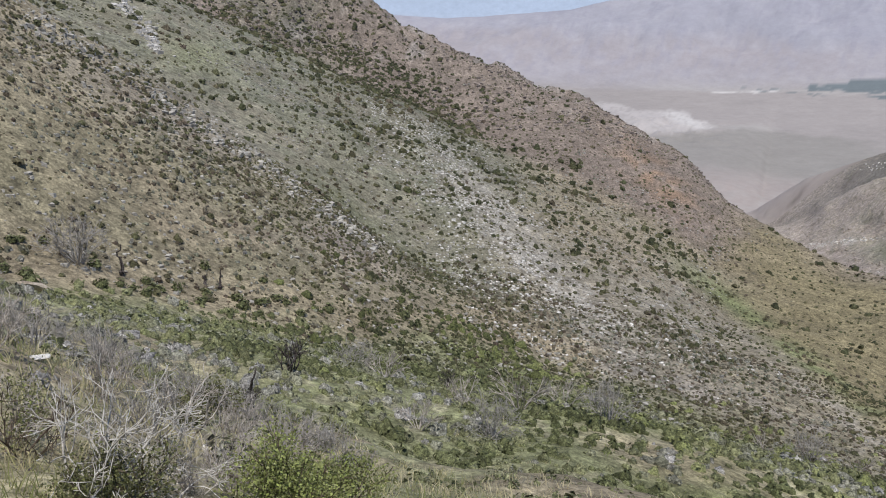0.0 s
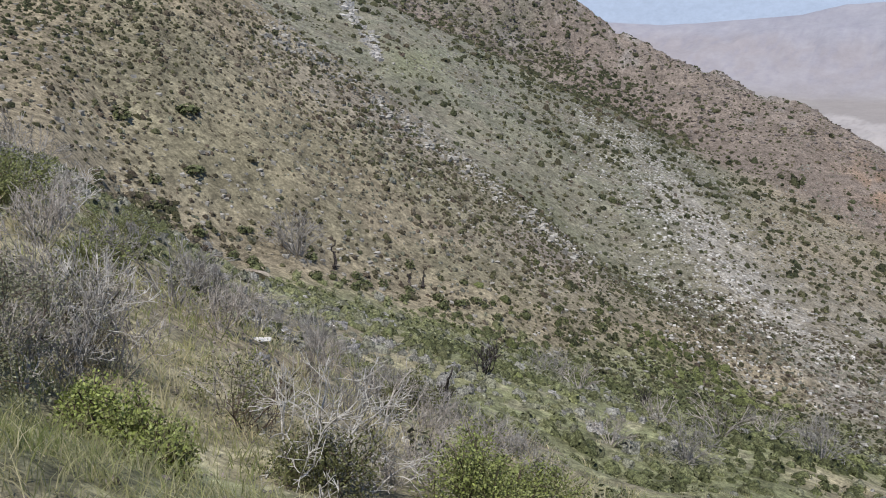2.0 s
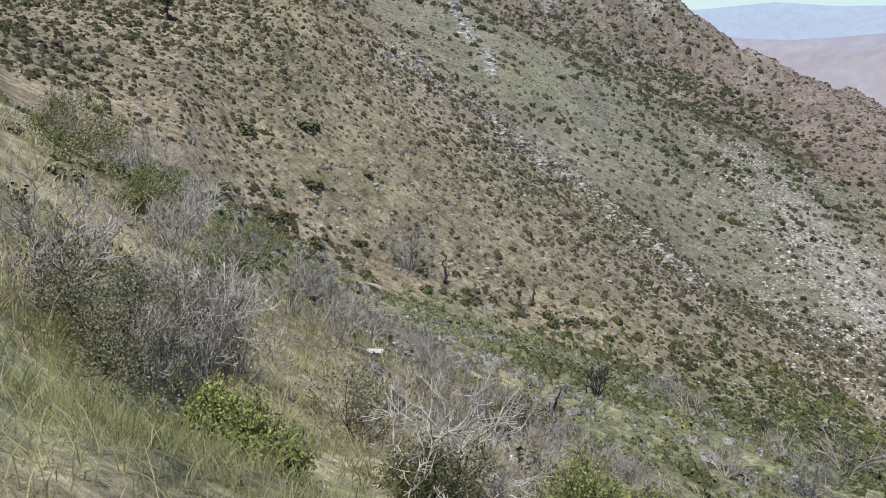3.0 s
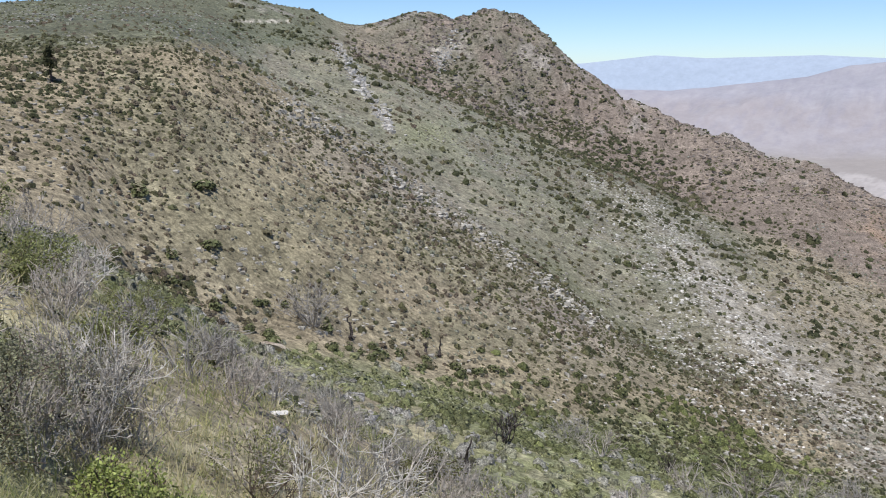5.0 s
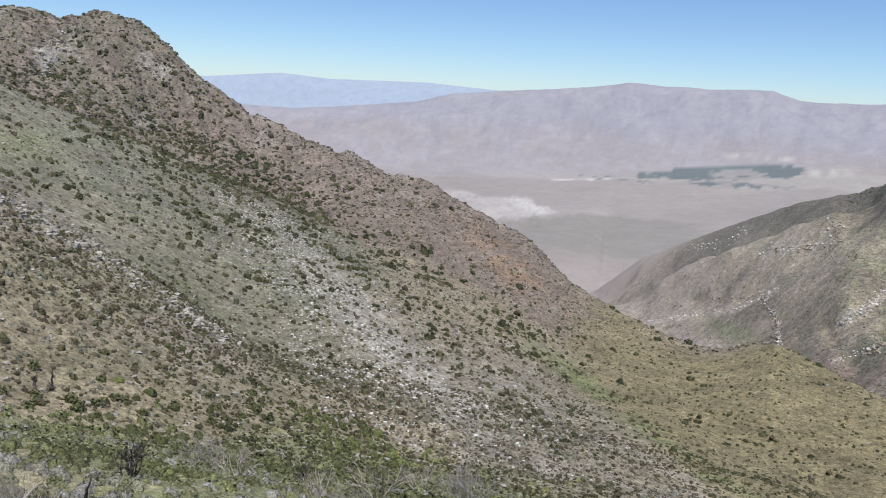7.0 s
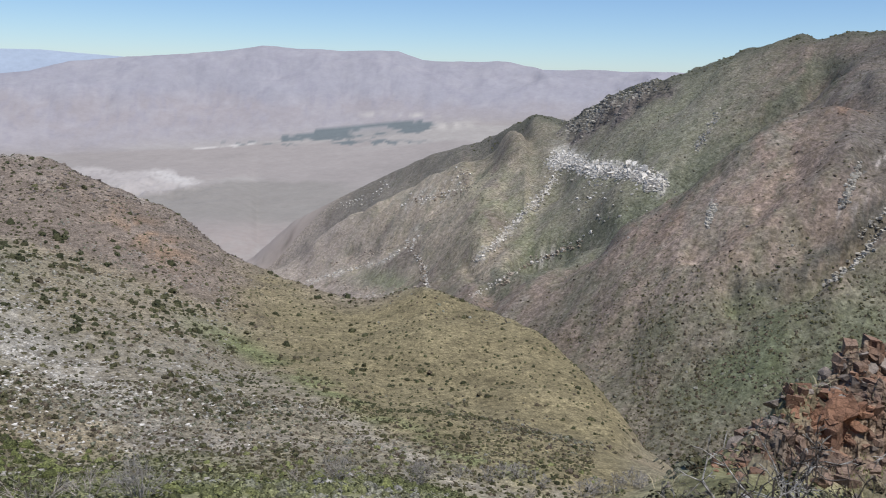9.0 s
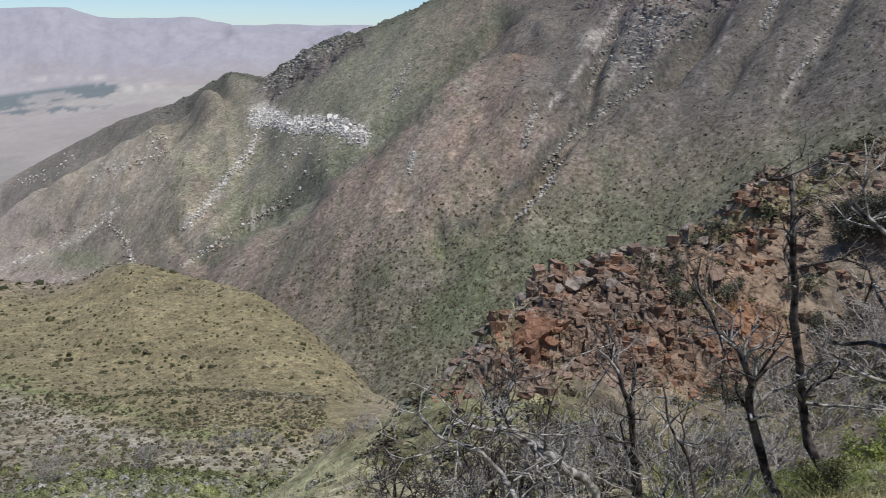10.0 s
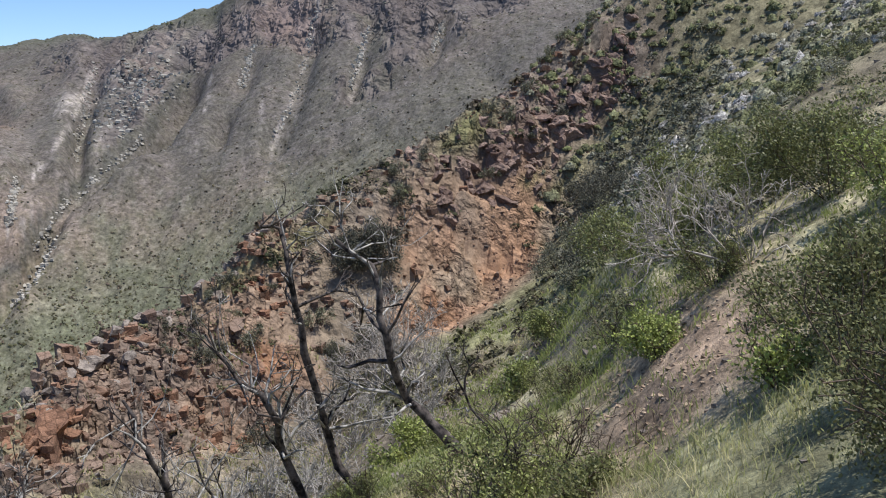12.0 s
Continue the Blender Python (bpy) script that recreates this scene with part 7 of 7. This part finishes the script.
# dark tangles of scorched shrubs below the outcrop
scorched = [dead_shrub(spot(60 + 5 * k, 14 + k), 1.5, 1.9, 290 + k, "scorched tangle of dark twigs below the outcrop", 10, (CHAR, SCORCHED)[k], depth=3, thick=0.02, group="scorched shrubs") for k in range(2)]
for az, reach, s in ((53, 12.5, 0.8), (55.5, 14, 0.9), (57.5, 11.5, 0.75), (61, 13, 0.9), (63.5, 15, 1.0), (66, 13.5, 0.9), (69, 16, 1.0), (72, 15, 0.9), (58, 17, 1.0), (62, 19, 1.1), (66, 21, 1.2), (51, 15, 0.9), (70.5, 13, 0.8), (75, 16, 0.9)):
    copy_thing(scorched[int(az * 2) % 2], Matrix.Translation(spot(az, reach)) @ Matrix.Rotation(az * 1.3, 4, "Z") @ Matrix.Diagonal((s, s, s, 1)))
# bare grey trees in the gully behind the bench
gully_tree = dead_shrub(spot(40.5, 124), 3.4, 4.0, 296, "grey leafless tree in the gully", 9, ASHWOOD, depth=3, thick=0.05, group="grey gully trees")
for k, (az, reach, s) in enumerate(((36, 121, 0.8), (38, 122, 0.9), (39.2, 123, 1.0), (41.8, 123, 0.9), (45.2, 122, 1.0), (46.4, 124, 1.1), (47.6, 126, 1.1), (48.8, 130, 1.1), (33, 120, 0.7), (49.6, 128, 0.9))):
    copy_thing(gully_tree, Matrix.Translation(spot(az, reach)) @ Matrix.Rotation(az * 1.9, 4, "Z") @ Matrix.Diagonal((s, s, s, 1)))

# grey dead thicket along the brow, and dead trees on the bench
_rng = np.random.default_rng(77)
thicket = [dead_shrub(spot(-24, 30), 1.9, 1.0, 80 + k, "grey leafless shrub in a burnt thicket", 7, ASHWOOD, depth=2, thick=0.022, group="burnt thicket") for k in range(3)]
for k in range(135):
    u = (k / 134) ** 0.9
    az, rise = np.interp(u, [0, 0.25, 0.5, 0.75, 1], [-33.0, -27.4, -21.8, -14.6, -6.0]) + _rng.normal(0, 0.7), np.interp(u, [0, 0.25, 0.5, 0.75, 1], [-19.0, -21.8, -24.6, -28.2, -32.0]) + _rng.normal(0, 0.45)
    s = _rng.uniform(0.55, 0.95) * (1 - 0.42 * u)
    copy_thing(thicket[k % 3], Matrix.Translation(spot(az, reach_at(az, rise, 9.0))) @ Matrix.Rotation(_rng.uniform(0, 6.28), 4, "Z") @ Matrix.Diagonal((s, s, s, 1)))
bench_tree = [dead_shrub(spot(a, r), h, w, sd, lb, 24 if sd == 92 else 9, mt, depth=3, thick=0.06, group="dead trees on the bench")
              for a, r, h, w, sd, lb, mt in (
                  (6.2, 63, 4.2, 3.6, 90, "white bleached dead tree on the green bench", GREYWOOD), (-11.3, 57, 3.0, 2.4, 91, "burnt grey tree with a black trunk", CHAR),
                  (-25.1, 103, 6.4, 5.4, 92, "grey leafless tree at the foot of the hill", ASHWOOD))]
for az, reach, k, s in ((-4.2, 70, 0, 0.8), (-6.5, 84, 2, 0.6), (2.0, 60, 0, 0.7), (9.5, 72, 0, 0.8), (0.5, 76, 1, 0.8), (4.0, 52, 2, 0.5), (-1.5, 50, 0, 0.6),
                        (24, 108, 0, 0.7), (27, 110, 2, 0.7), (30, 112, 0, 0.8), (33, 112, 2, 0.7), (41, 110, 0, 0.8), (48, 112, 0, 0.9), (13, 64, 2, 0.6), (-14.2, 47, 1, 0.55)):
    copy_thing(bench_tree[k], Matrix.Translation(spot(az, reach)) @ Matrix.Rotation(az * 2.3, 4, "Z") @ Matrix.Diagonal((s, s, s, 1)))


# ---- grass ----
def grass(name, label, count, az, reach, height, seed, keep, blades=7, dry=0.55):
    rng = np.random.default_rng(seed)
    a, r = rng.uniform(*az, count), np.exp(rng.uniform(math.log(reach[0]), math.log(reach[1]), count))
    x, y = np.sin(np.radians(a)) * r, np.cos(np.radians(a)) * r
    m = rng.uniform(0, 1, count) < keep(a, r, x, y)
    x, y, r = x[m], y[m], r[m]
    z = ground_zs(x, y)
    n = len(x) * blades
    c = np.repeat(np.stack([x, y, z - 0.02], 1), blades, 0) + np.concatenate([rng.normal(0, 0.04, (n, 2)), np.zeros((n, 1))], 1) * np.repeat(1 + r / 12, blades)[:, None]
    h = height * rng.uniform(0.45, 1.25, (n, 1)) * np.repeat(0.8 + 0.5 * value_noise(x / 1.5, y / 1.5, 7), blades)[:, None]
    lean = rng.normal(0, 0.58, (n, 2))
    top = c + np.concatenate([lean * h, h], 1)
    mid = c + np.concatenate([lean * h * 0.35, h * 0.6], 1)
    w = rng.uniform(0.0022, 0.0045, (n, 1)) * np.repeat(np.maximum(1, r / 5), blades)[:, None]
    t = rng.uniform(0, 2 * math.pi, n)
    side = np.stack([np.cos(t), np.sin(t), np.zeros(n)], 1) * w
    co = np.stack([c - side, c + side, mid + side * 0.8, mid - side * 0.8, top], 1).reshape(-1, 3)
    b = np.arange(n)[:, None] * 5
    fc = np.concatenate([b + np.array([[0, 1, 2]]), b + np.array([[0, 2, 3]]), b + np.array([[3, 2, 4]])])
    tint = np.repeat(np.clip(np.repeat(dry + 0.5 * fbm(x, y, 3, 2, 8), blades) + rng.normal(0, 0.2, n), 0, 1), 5)
    return tagged(new(name, arrays_mesh(name, co, fc, GRASS, tint)), label, "grass", kind="stuff")


def near_keep(a, r, x, y):
    bare = np.exp(-((x * 0.35 + y * 0.93 + 1.2) / 1.1) ** 2) * smooth(14, 6, r) + 1.6 * np.exp(-(((a - 104) / 6.5) ** 2 + ((r - 9.8) / 3.6) ** 2))
    return np.clip(0.62 + 0.8 * fbm(x, y, 2.5, 2, 301) - bare, 0.03, 1)


grass("grass", "green and straw-coloured grass on the slope", 8000, (-60, 15), (2.2, 22), 0.20, 300, lambda a, r, x, y: near_keep(a, r, x, y) * (1 - 0.4 * smooth(6.5, 3.5, r)) * (1 - 0.92 * np.exp(-(((a + 44) / 9) ** 2 + ((r - 2.8) / 1.0) ** 2))), dry=0.85)
grass("green_tufts", "long fresh green grass beside the dead shrubs", 1000, (-56, -37), (4.4, 8.5), 0.28, 309, lambda a, r, x, y: (0.5 + 0.6 * fbm(x, y, 1.5, 2, 310)) * smooth(-37, -42, a) * smooth(4.4, 5.4, r), 7, dry=0.34)
grass("bank_grass", "green and straw-coloured grass on the bank", 17000, (62, 102), (2.5, 30), 0.12, 302, near_keep, blades=6, dry=0.30)
grass("bank_tufts", "lush green grass tufts below the trail", 17000, (70, 106), (7, 36), 0.14, 305, lambda a, r, x, y: (0.5 + 0.7 * fbm(x, y, 2.5, 2, 306)) * (1 - np.exp(-(((a - 103) / 6.5) ** 2 + ((r - 10.5) / 4.2) ** 2))), 5, dry=0.34)
grass("verge_grass", "mixed green and straw grass at the edge of the trail", 11000, (101, 126), (2.6, 24), 0.11, 307, lambda a, r, x, y: near_keep(a, r, x, y) * (0.9 + 0.4 * fbm(x, y, 2, 2, 308)), 6, dry=0.0)
grass("slope_grass", "tufted grass on the falling slope", 5000, (-58, 66), (14, 60), 0.3, 303, lambda a, r, x, y: 0.4 + 0.6 * fbm(x, y, 5, 2, 304), 5, dry=0.65)
